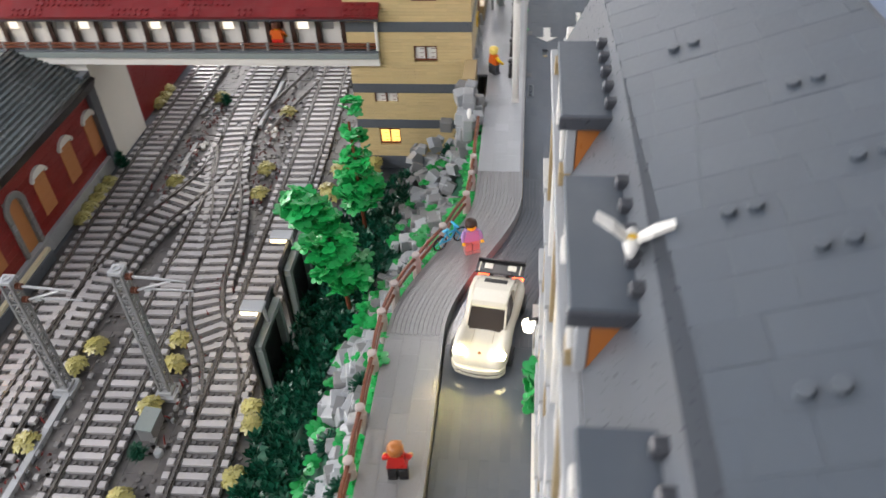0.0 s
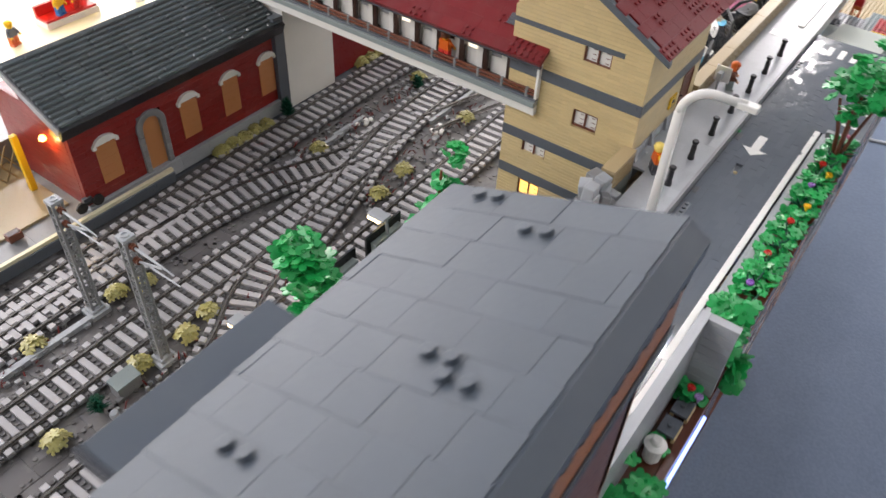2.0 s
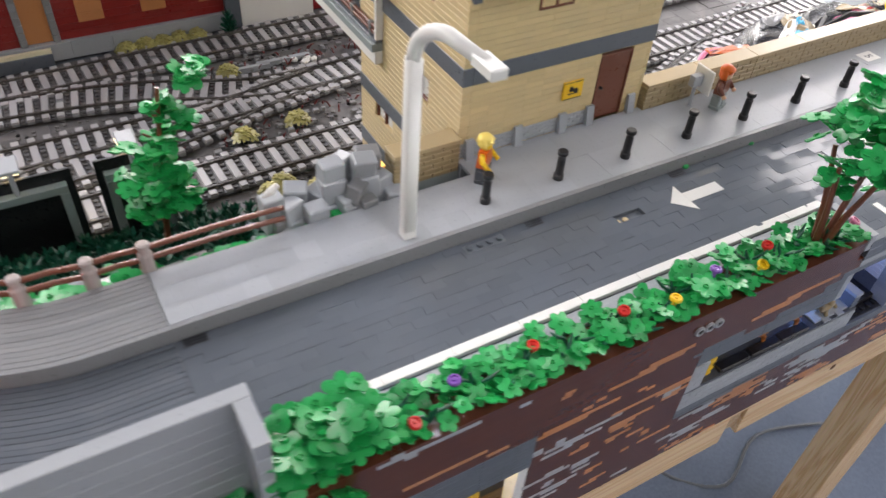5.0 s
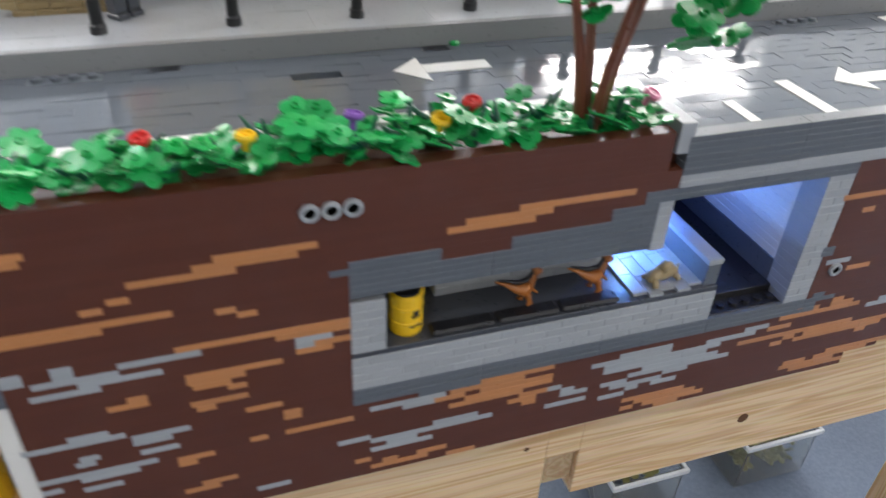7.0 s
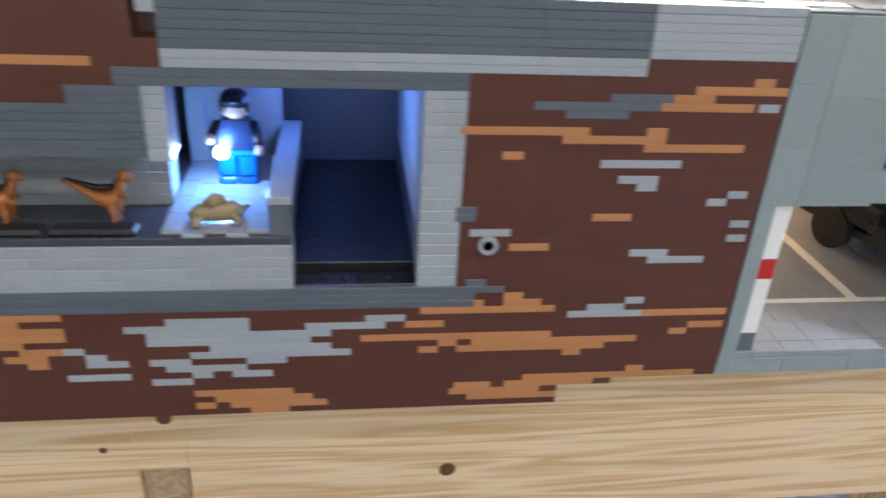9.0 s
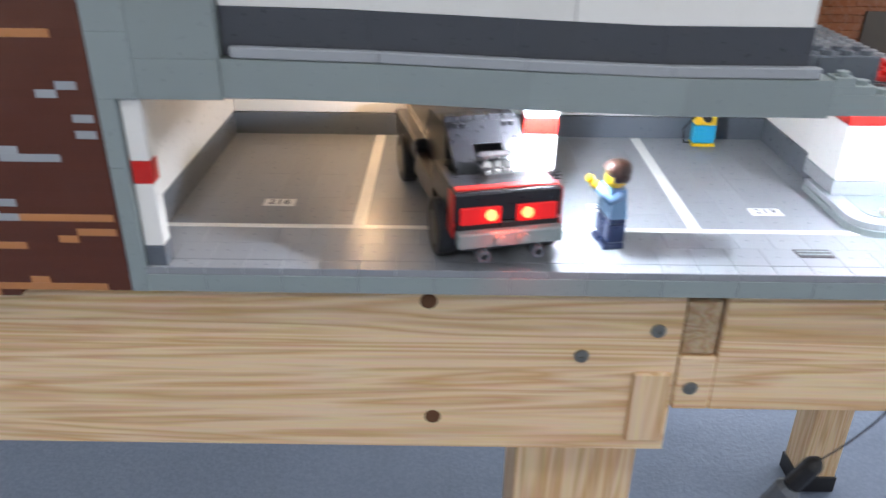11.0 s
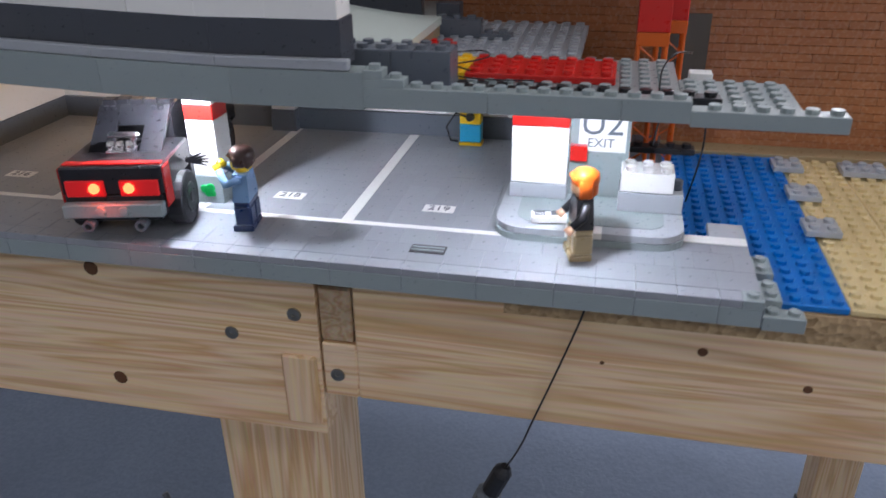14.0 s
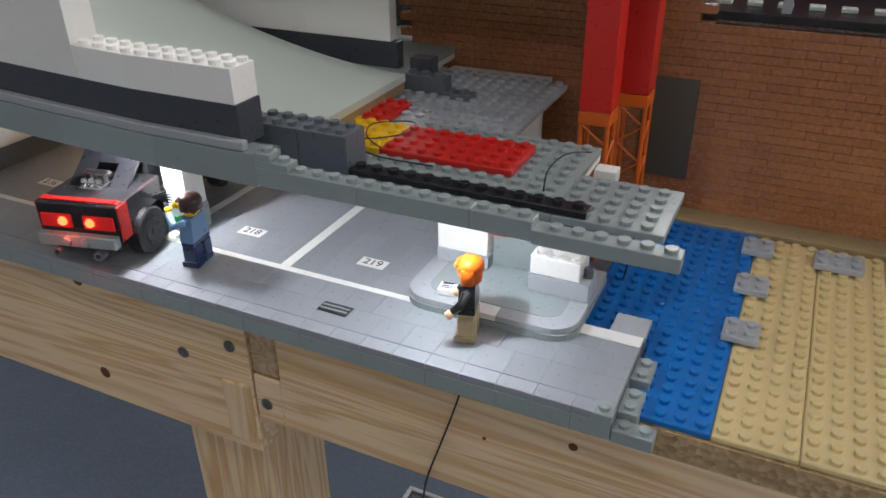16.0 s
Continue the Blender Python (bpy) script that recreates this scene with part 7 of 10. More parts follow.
def tan_house():
    X0, X1, Y0, Y1 = -0.457, -0.2805, 0.203, 0.3735
    h = thing("tan_house", "tan brick house with grey bands and a dark red roof", "house", at=(0, 0, 0))
    zs = [0.0344, 0.0832, 0.0976, 0.1408, 0.1552, 0.2320, 0.2464, 0.3100]
    rng = random.Random(61)
    holes = [(0.2485, 0.2820, 0.2735, 0.2945), (0.2505, 0.2825, 0.1900, 0.2115), (0.3100, 0.3435, 0.1235, 0.1450), (0.3110, 0.3420, 0.0560, 0.0812)]
    # side wall and front wall as courses of half-brick height, cut round the windows
    tan, left = B(), B()
    z = 0.0344
    while z < 0.3640:
        band = 0.0832 <= z < 0.0960 or 0.1410 <= z < 0.1540 or 0.2330 <= z < 0.2450
        zt = min(z + 0.0046, 0.3640)
        lo, hi = Y0, Y1
        if z > 0.3100:
            # gable
            u = (z - 0.3100) / 0.062
            lo, hi = Y0 + 0.0 + u * 0.115, Y1 - u * 0.055
        spans = [(lo, hi)]
        for y0, y1, z0, z1 in holes:
            if z < z1 - 0.002 and zt > z0 + 0.002:
                spans = [s for a, b in spans for s in ((a, min(b, y0)), (max(a, y1), b)) if s[1] - s[0] > 0.001]
        if not band:
            for a, b in spans:
                y = a
                while y < b - 1e-5:
                    e = min(y + rng.choice((0.016, 0.016, 0.032)), b)
                    cbox(tan, X0, X0 + 0.0078, y, e, z, zt, 0.00022)
                    y = e
        if z > SZ - 0.01 and z < 0.3100 and not band:
            x = X0 + 0.0079
            while x < X1:
                e = min(x + rng.choice((0.016, 0.016, 0.032)), X1)
                if z < 0.2270 and x < -0.3318 - 1e-6 < e:
                    e = -0.3318
                if z < 0.2270 and -0.3319 < x < -0.3001:
                    x = -0.3000
                    continue
                cbox(tan, x, e, Y0, Y0 + 0.0078, z, zt, 0.00022)
                x = e
        z += 0.0048
    part("bricks", tan, plastic("tan_run", C["tan"], 0.3, 0.05, 0.08, True), h)["kind"] = "stuff"
    bm = B()
    box(bm, X0 + 0.0085, X1 - 0.0005, Y0 + 0.0083, Y1, 0.0125, 0.3100)
    box(bm, X1 - 0.0005, X1, Y0 + 0.008, Y1, 0.0125, 0.3100)
    part("core", bm, mat("tan"), h)
    bm = B()
    slab(bm, "x", [(Y0 + 0.008, 0.3100), (Y1 - 0.004, 0.3100), (Y1 - 0.055, 0.3680), (Y0 + 0.112, 0.3680)], X0 + 0.0085, X1)
    part("gable_core", bm, mat("tan"), h)
    for z0, z1 in ((0.0832, 0.0976), (0.1408, 0.1552), (0.2320, 0.2464)):
        bm = B()
        cbox(bm, X0 - 0.0008, X0 + 0.0079, Y0 - (0.0008 if z0 > 0.2 else 0), Y1, z0, z1 - 0.0002, 0.0003)
        if z0 > 0.2:
            cbox(bm, X0 + 0.008, X1, Y0 - 0.0008, Y0 + 0.0079, z0, z1 - 0.0002, 0.0003)
        part("band", bm, mat("dgray"), h, "dark grey brick band")
    bm = B()
    cbox(bm, X0 - 0.0008, X0 + 0.0079, 0.235, Y1, 0.2925, 0.2985, 0.0003)
    part("band", bm, mat("dgray"), h)
    bm = B()
    cbox(bm, X0 - 0.0010, X1, Y0 - 0.0010, Y1 + 0.001, 0.0125, 0.0342, 0.0004)
    part("plinth", bm, mat("dgray"), h)
    for i, (y0, y1, z0, z1) in enumerate(holes):
        window(h, (X0 + 0.0030, y0, z0), "y", y1 - y0, z1 - z0, i == 3)
    window(h, (-0.4000, Y0 + 0.0005, 0.2790), "x", 0.030, 0.022)
    # grey skirting with buttresses, door, sign
    bm = B()
    for q in range(4):
        x = X0 - 0.0006 - (0.004 if q % 2 else 0.0)
        while x < -0.3325:
            cbox(bm, max(x, X0 - 0.0006), min(x + 0.0079, -0.3325), Y0 - 0.0012, Y0 - 0.0001, SZ + q * 0.0032, SZ + q * 0.0032 + 0.0031, 0.0004)
            x += 0.008
    part("skirting", bm, mat("lgray"), h)
    for x in (-0.452, -0.408, -0.366, -0.3385, -0.2955):
        bm = B()
        slab(bm, "x", [(Y0 - 0.0062, SZ), (Y0 - 0.0012, SZ), (Y0 - 0.0012, SZ + 0.0165), (Y0 - 0.0034, SZ + 0.0165)], x, x + 0.0070)
        part("buttress", bm, mat("lgray"), h)
    bm = B()
    cbox(bm, -0.3316, -0.3002, Y0 + 0.0004, Y0 + 0.0050, SZ, 0.2288, 0.0004)
    d = part("door", bm, mat("dwood"), h, "dark brown door")
    bm = B()
    cbox(bm, -0.3316, -0.3300, Y0 - 0.0008, Y0 + 0.0004, SZ, 0.2288, 0.0002)
    cbox(bm, -0.3018, -0.3002, Y0 - 0.0008, Y0 + 0.0004, SZ, 0.2288, 0.0002)
    cbox(bm, -0.3299, -0.3019, Y0 - 0.0008, Y0 + 0.0004, 0.2272, 0.2288, 0.0002)
    part("door_frame", bm, mat("dwood"), d)
    bm = B()
    lathe(bm, (-0.3265, Y0 + 0.0004, 0.200), [(0.0012, 0), (0.0014, -0.002), (0.0006, -0.003)], 8, "y")
    part("handle", bm, mat("black"), d)
    bm = B()
    cbox(bm, -0.3655, -0.3470, Y0 - 0.0022, Y0 - 0.0002, 0.1985, 0.2140, 0.0003)
    s = part("sign", bm, mat("yellow"), h, "yellow wall sign with a black pictogram")
    bm = B()
    for x, z, w, hh in ((-0.3562, 0.2066, 0.008, 0.0024), (-0.3584, 0.2082, 0.003, 0.003), (-0.3536, 0.2050, 0.004, 0.0024), (-0.3562, 0.2034, 0.0095, 0.0010)):
        box(bm, x - w / 2, x + w / 2, Y0 - 0.0025, Y0 - 0.0022, z - hh / 2, z + hh / 2)
    for x0, x1, z0, z1 in ((-0.3648, -0.3477, 0.1989, 0.1994), (-0.3648, -0.3477, 0.2131, 0.2136)):
        box(bm, x0, x1, Y0 - 0.0025, Y0 - 0.0022, z0, z1)
    part("pictogram", bm, mat("black"), s)
    # roof of dark red tiles, with bare studs
    r = part("roof", B(), mat("dred"), h, "dark red tiled roof with groups of bare studs")
    e0, z0, e1, z1 = Y0 - 0.018, 0.3105, 0.3200, 0.3860
    n = math.hypot(e1 - e0, z1 - z0)
    tilt = math.degrees(math.atan2(z1 - z0, e1 - e0))
    bm = B()
    cbox(bm, -0.4660, X1 + 0.010, 0, n, -0.0040, -0.0002, 0.0004)
    sl = part("front_slope", bm, mat("dred"), r)
    sl.matrix_basis = pose(0, e0, z0, tilt, 0, 0)
    shared = {}
    k = 0
    v = 0.0
    while v < n - 0.004:
        x = -0.4660 + (0.008 if k % 2 else 0)
        while x < X1 + 0.009:
            w2 = min(rng.choice((0.016, 0.024, 0.032)), X1 + 0.010 - x)
            bare = rng.random() < 0.34
            key = (round(w2, 4), bare)
            if key not in shared:
                b2 = B()
                cbox(b2, 0.00003, w2 - 0.00003, 0.00002, 0.01598, 0, 0.0022, 0.00012)
                if bare:
                    studs(b2, 0, round(w2 / STUD) * STUD, 0, 0.016, 0.0022, 8)
                shared[key] = mesh_of(b2, "roof_tile", mat("dred"))
            if w2 > 0.004:
                piece("roof_tile", shared[key], sl, (x, v, 0))
            x += w2
        v += 0.016
        k += 1
    bm = B()
    slab(bm, "x", [(e1, z1 - 0.004), (e1, z1), (Y1 + 0.012, 0.3400), (Y1 + 0.012, 0.3360)], -0.4660, X1 + 0.010)
    part("rear_slope", bm, mat("dred"), r)
    bm = B()
    slab(bm, "x", [(e0 - 0.002, z0 - 0.0062), (e0 - 0.002, z0 + 0.0006), (e1, z1 + 0.0006), (e1, z1 - 0.0095)], -0.4672, -0.4608)
    part("verge", bm, mat("dgray"), r, "dark grey verge board")
    # low tan garden walls on the pavement
    for x0, x1 in ((-0.5135, -0.4585), (-0.2790, 0.40)):
        t = thing("tan_wall", "low dark tan wall with a tiled top beside the pavement", "wall", "low walls by the pavement")
        x = x0
        while x < x1 - 0.001:
            e = min(x + 0.064, x1)
            for q in range(6):
                bm = B()
                a = x
                while a < e - 0.001:
                    b = min(a + (0.008 if q % 2 and a == x else 0.016), e)
                    cbox(bm, a, b - 0.0002, 0.1965, 0.2120, SZ - 0.006 + q * 0.00427, SZ - 0.006 + (q + 1) * 0.00427 - 0.0001, 0.0006)
                    a = b
                part("course", bm, mat("dtan"), t)
            bm = B()
            cbox(bm, x, e - 0.0001, 0.1960, 0.2125, SZ + 0.0197, SZ + 0.0228, 0.0004)
            part("coping", bm, plastic("coping_tan", (0.43, 0.33, 0.18), 0.3), t)
            x = e
        bm = B()
        box(bm, x0, min(x1, 0.03), 0.1975, 0.2115, 0.0125, SZ - 0.0062)
        part("footing", bm, mat("mgray"), t)


tan_house()


def soft_bag(x, y, z, sx, sy, sz, turn, seed, patches):
    """A stuffed black bag: a squashed, dented ball with printed patches on its top."""
    rng = random.Random(seed)
    t = thing("stuffed_bag", "stuffed black bag with colourful printed patches behind the wall", "bag", "bags behind the wall", at=(x, y, z), turn=turn)
    bm = B()
    bmesh.ops.create_icosphere(bm, subdivisions=4, radius=1.0)
    for v in bm.verts:
        k = 1 + 0.16 * noise.noise(v.co * 2.1 + Vector((seed, 0, 0))) + 0.05 * noise.noise(v.co * 6)
        v.co = Vector((v.co.x * sx * k, v.co.y * sy * k, v.co.z * sz * k))
    part("body", bm, plastic("bag_black", (0.022, 0.022, 0.026), 0.24, 0.05, 0.1), t, smooth=True)
    for k, colour in enumerate(patches):
        bm = B()
        a0, r0, w = rng.uniform(0, 6.28), rng.uniform(0.1, 0.6), rng.uniform(0.2, 0.34)
        cx, cy = r0 * math.cos(a0), r0 * math.sin(a0)
        bmesh.ops.create_circle(bm, cap_ends=True, segments=14, radius=w)
        bmesh.ops.triangulate(bm, faces=bm.faces[:])
        bmesh.ops.subdivide_edges(bm, edges=bm.edges[:], cuts=2, use_grid_fill=True)
        for v in bm.verts:
            u = Vector((cx + v.co.x * 1.5, cy + v.co.y * (0.5 + 0.4 * (k % 3)), 0))
            u.z = math.sqrt(max(0.05, 1 - u.x * u.x - u.y * u.y))
            u.normalize()
            q = 1 + 0.16 * noise.noise(u * 2.1 + Vector((seed, 0, 0))) + 0.05 * noise.noise(u * 6) + 0.012 + 0.004 * k
            v.co = Vector((u.x * sx * q, u.y * sy * q, u.z * sz * q))
        part("patch", bm, mat(colour), t)
    bm = B()
    tube(bm, [(-sx * 0.9, -sy * 0.3, sz * 0.55), (-sx * 0.4, -sy * 0.45, sz * 1.12), (sx * 0.4, -sy * 0.45, sz * 1.1), (sx * 0.9, -sy * 0.3, sz * 0.5)], 0.003, 6)
    part("strap", bm, mat("black", 0.5), t)


soft_bag(-0.085, 0.268, 0.098, 0.062, 0.046, 0.045, 12, 3, ("dkred", "azure", "stone", "pink", "white", "orange"))
soft_bag(0.015, 0.280, 0.108, 0.062, 0.052, 0.044, 30, 8, ("xgray", "azure", "dtan", "white", "stone"))
soft_bag(0.105, 0.276, 0.110, 0.058, 0.050, 0.044, -20, 14, ("pink", "red", "stone", "pink", "dtan"))
soft_bag(0.185, 0.276, 0.106, 0.050, 0.046, 0.040, 40, 21, ("dtan", "yellow", "stone", "azure"))
bag_box = thing("brown_crate", "dark brown crate carrying the stuffed bags", "crate")
bm = B()
cbox(bm, -0.165, 0.240, 0.2200, 0.3400, 0.0125, 0.0620, 0.001)
part("box", bm, mat("ddbrown"), bag_box)


def ticket_post():
    t = thing("ticket_machine", "white ticket board on a grey post on the pavement", "ticket machine", at=(-0.2370, 0.1850, SZ))
    bm = B()
    lathe(bm, (0, 0, 0), [(0.003, 0), (0.0016, 0.001), (0.0016, 0.022)], 10)
    part("post", bm, mat("lgray"), t)
    bm = B()
    cbox(bm, -0.006, 0.004, -0.003, 0.003, 0.020, 0.030, 0.0004)
    part("box", bm, mat("lgray"), t)
    bm = B()
    cbox(bm, 0.0045, 0.0065, -0.012, 0.008, 0.014, 0.036, 0.0006)
    part("board", bm, mat("white"), t)


ticket_post()


def bridge_house():
    """The covered footbridge that spans the tracks."""
    b = thing("covered_bridge", "covered footbridge with brown posts and dark red roof over the tracks", "bridge")
    X, Y0, Y1 = -0.464, 0.330, 1.10
    D = 0.105
    for name, m, x0, x1, z0, z1 in (("white_beam", "white", X, X + D, 0.1850, 0.1965), ("grey_ledge", "mgray", X - 0.003, X + D, 0.1967, 0.2040), ("floor", "dgray", X + 0.0002, X + D, 0.2042, 0.2070)):
        bm = B()
        cbox(bm, x0, x1, Y0, Y1, z0, z1, 0.0004)
        part(name, bm, mat(m), b)
    bm = B()
    cbox(bm, X + 0.026, X + 0.030, Y0, Y1, 0.2072, 0.2590, 0.0004)
    part("back_wall", bm, mat("white"), b)
    bm = B()
    cbox(bm, X + 0.0005, X + 0.026, Y0 - 0.0005, Y0 + 0.003, 0.2072, 0.2590, 0.0003)
    part("end_wall", bm, mat("white"), b)
    y, k = Y0 + 0.010, 0
    while y < Y1:
        bm = B()
        cbox(bm, X + 0.014, X + 0.0185, y, y + 0.0068, 0.2072, 0.2590, 0.0004)
        part("post", bm, mat("ddbrown"), b)
        bm = B()
        cbox(bm, X + 0.017, X + 0.0205, y + 0.0070, y + 0.0165, 0.2072, 0.2590, 0.0003)
        part("panel", bm, mat("white"), b)
        bm = B()
        cbox(bm, X + 0.0220, X + 0.0232, y + 0.018, y + 0.0335, 0.2300, 0.2560, 0.0002)
        part("lit_pane", bm, mat("ddbrown") if k == 3 else (glow("pane_warm", (1.0, 0.90, 0.72), 1.3) if k % 3 == 2 else mat("lgray")), b)
        bm = B()
        cbox(bm, X + 0.0215, X + 0.0245, y + 0.0172, y + 0.0345, 0.2072, 0.2296, 0.0003)
        part("apron", bm, mat("white"), b)
        bm = B()
        for q in range(3):
            stud(bm, X + 0.006, y + 0.006 + q * 0.011, 0.2072, 8, 0.0016, 0.004)
        part("baluster", bm, mat("dgray"), b)
        bm = B()
        lathe(bm, (X + 0.003, y + 0.004, 0.2042), [(0.003, 0), (0.0024, 0.004), (0.0024, 0.010), (0.0030, 0.0115), (0.0022, 0.014)], 8)
        part("rail_post", bm, mat("stone"), b)
        y += 0.0352
        k += 1
    for z in (0.2095, 0.2145):
        bm = B()
        cbox(bm, X + 0.0015, X + 0.0045, Y0, Y1, z, z + 0.0030, 0.0004)
        part("rail", bm, mat("dwood"), b)
    rng = random.Random(64)
    e0, z0 = X - 0.012, 0.2600
    n, tilt = 0.094, 30
    r = part("roof", B(), mat("dred"), b, "dark red studded roof slope")
    bm = B()
    cbox(bm, 0, n, Y0 - 0.006, Y1, -0.0035, -0.0002, 0.0004)
    sl = part("slope", bm, mat("dred"), r)
    sl.matrix_basis = pose(e0, 0, z0, 0, -tilt, 0)
    bm = B()
    cbox(bm, -0.0010, 0.0030, Y0 - 0.006, Y1, -0.0070, -0.0036, 0.0004)
    g = part("gutter", bm, mat("xgray"), r)
    g.matrix_basis = pose(e0, 0, z0, 0, -tilt, 0)
    tiles = B()
    v, k = 0.0, 0
    while v < n - 0.003:
        y = Y0 - 0.006
        while y < Y1 - 0.004:
            w2 = min(rng.choice((0.016, 0.024, 0.032, 0.048)), Y1 - y)
            cbox(tiles, v + 0.00002, min(v + 0.01598, n), y + 0.00003, y + w2 - 0.00003, 0, 0.0020, 0.00012)
            if rng.random() < 0.42:
                studs(tiles, v, v + 0.016, y, y + round(w2 / STUD) * STUD, 0.0020, 7)
            y += w2
        v += 0.016
    t = part("roof_tiles", tiles, plastic("dred_run", C["dred"], 0.3, 0.08, 0.06, True), r)
    t["kind"] = "stuff"
    t.matrix_basis = pose(e0, 0, z0, 0, -tilt, 0)
    bm = B()
    cbox(bm, 0.035, 0.050, Y0 + 0.045, Y0 + 0.060, 0.0022, 0.0044, 0.0003)
    for q in range(3):
        box(bm, 0.037 + q * 0.004, 0.0385 + q * 0.004, Y0 + 0.046, Y0 + 0.059, 0.0044, 0.0052)
    v2 = part("roof_vent", bm, mat("dgray"), r)
    v2.matrix_basis = pose(e0, 0, z0, 0, -tilt, 0)
    # white pier and grey corner post
    p = thing("bridge_pier", "smooth white wall carrying the footbridge", "pier", kind="structure")
    block(p, "wall", "white", -0.4520, -0.3500, 0.765, 1.0, G, 0.1848, seams=0.1)
    block(p, "corner", "dgray", -0.4720, -0.4525, 0.7645, 0.80, G, 0.1700)
    block(p, "far_wall", "dred", -0.3498, -0.10, 0.775, 0.80, G, 0.12)
    figure((X + 0.009, 0.4700, 0.2070), 90, "red", "orange", "dwood", label="toy figure in orange standing on the footbridge")


bridge_house()


def station():
    s = thing("station", "red brick station shed with boarded arched windows", "station building")
    X0, X1, Y = -0.812, -0.4722, 0.772
    Z, E = 0.035, 0.152
    bm = B()
    rng = random.Random(66)
    wins = [(-0.782, -0.752), (-0.650, -0.620), (-0.575, -0.545), (-0.503, -0.474)]
    z = Z
    while z < E:
        x = X0
        while x < X1 - 1e-5:
            e = min(x + rng.choice((0.016, 0.032, 0.032, 0.048)), X1)
            for p, q in (((x, min(e, -0.7165)), (max(x, -0.679), e)) if z < 0.112 else ((x, e),)):
                if q - p > 0.0005:
                    cbox(bm, p, q, Y, Y + 0.0078, z, z + 0.0094, 0.00015)
            x = e
        z += 0.0096
    part("bricks", bm, plastic("dkred_run", (0.24, 0.016, 0.012), 0.28, 0.07, 0.05, True), s)["kind"] = "stuff"
    block(s, "core", "dred", X0 + 0.0005, X1 - 0.0005, Y + 0.0079, 0.930, G, E)
    bm = B()
    z = Z
    while z < E:
        y = Y + 0.008
        while y < 0.93:
            e = min(y + rng.choice((0.016, 0.032)), 0.93)
            cbox(bm, X0 - 0.0002, X0 + 0.0005, y, e - 0.0001, z, z + 0.0094, 0.00012)
            y = e
        z += 0.0096
    part("side_bricks", bm, plastic("dkred_side", (0.24, 0.02, 0.012), 0.3, 0.1, 0.05, True), s)["kind"] = "stuff"
    for q in range(7):
        pw = (X1 - X0 + 0.002) / 7
        block(s, "plinth", "lgray", X0 - 0.001 + q * pw, X0 - 0.001 + (q + 1) * pw - 0.0001, Y - 0.006, Y + 0.0078, G, Z - 0.0002)
    for x0, x1 in wins:
        bm = B()
        cbox(bm, x0, x1, Y - 0.0010, Y + 0.0005, 0.0540, 0.1130, 0.0003)
        w = part("window", bm, mat("nougat"), s, "boarded window in light brown")
        bm = B()
        for q in range(1, 5):
            zz = 0.054 + q * 0.0118
            box(bm, x0, x1, Y - 0.00115, Y - 0.0009, zz, zz + 0.0002)
        part("board_joint", bm, mat("dorange"), w)
        bm = B()
        pts = [(x0 - 0.004, 0.1130)] + [(x1 + 0.004, 0.1130)]
        for q in range(9):
            a = radians(20 + 140 * q / 8)
            pts.append(((x0 + x1) / 2 + 0.0175 * math.cos(a), 0.1105 + 0.013 * math.sin(a)))
        slab(bm, "y", pts, Y - 0.0045, Y - 0.0001)
        part("arch", bm, mat("white"), w, "white arched lintel")
        for xs in (x0 - 0.004, x1 - 0.001):
            bm = B()
            cbox(bm, xs, xs + 0.005, Y - 0.0048, Y - 0.0002, 0.1085, 0.1135, 0.0004)
            part("corbel", bm, mat("white"), w)
    d = part("door", B(), mat("nougat"), s, "arched boarded door in a grey stone surround")
    bm = B()
    cbox(bm, -0.7140, -0.6820, Y + 0.0020, Y + 0.0040, Z, 0.1130, 0.0003)
    part("leaf", bm, mat("nougat"), d)
    for k in range(11):
        a = radians(180 * k / 10)
        bm = B()
        cbox(bm, -0.0048, 0.0048, -0.0045, 0.004, -0.0040, 0.0040, 0.0008)
        ob = part("stone", bm, mat("stone"), d)
        ob.matrix_basis = pose(-0.698 + 0.0185 * math.cos(a), Y + 0.001, 0.1020 + 0.0185 * math.sin(a), 0, -math.degrees(a), 0)
    for sx in (-0.7165, -0.6795):
        for q in range(7):
            bm = B()
            cbox(bm, sx - 0.0042, sx + 0.0042, Y - 0.0035, Y + 0.005, Z + q * 0.0094, Z + q * 0.0094 + 0.0092, 0.0008)
            part("stone", bm, mat("stone"), d)
    # roof of black ribbed tiles
    e0, ze, run, tilt = Y - 0.012, 0.1600, 0.118, 24
    r = part("roof", B(), mat("black"), s, "glossy black ribbed roof")
    m = pose(0, e0, ze, tilt, 0, 0)
    bm = B()
    cbox(bm, X0 - 0.008, X1 + 0.016, 0, run, -0.0030, 0.0, 0.0004)
    part("deck", bm, mat("xgray"), r).matrix_basis = m
    bm = B()
    v = 0.003
    while v < run - 0.004:
        x = X0 - 0.007
        while x < X1 + 0.014:
            e = min(x + rng.choice((0.032, 0.048, 0.064)), X1 + 0.0145)
            cbox(bm, x, e - 0.0002, v, v + 0.0072, 0, 0.0034 + rng.uniform(0, 0.0003), 0.0019)
            x = e
        v += 0.0080
    t = part("ribs", bm, plastic("slate_run", (0.075, 0.092, 0.098), 0.17, 0.15, 0.1, True), r)
    t["kind"] = "stuff"
    t.matrix_basis = m
    bm = B()
    cbox(bm, X0 - 0.009, X1 + 0.017, -0.0030, 0.0040, -0.0175, 0.0012, 0.0006)
    part("fascia", bm, mat("black"), r, "black eaves board").matrix_basis = m
    bm = B()
    slab(bm, "x", [(0.0, -0.004), (run, -0.004), (run, -0.012), (0.0, -0.017)], X0 - 0.0085, X0 - 0.004)
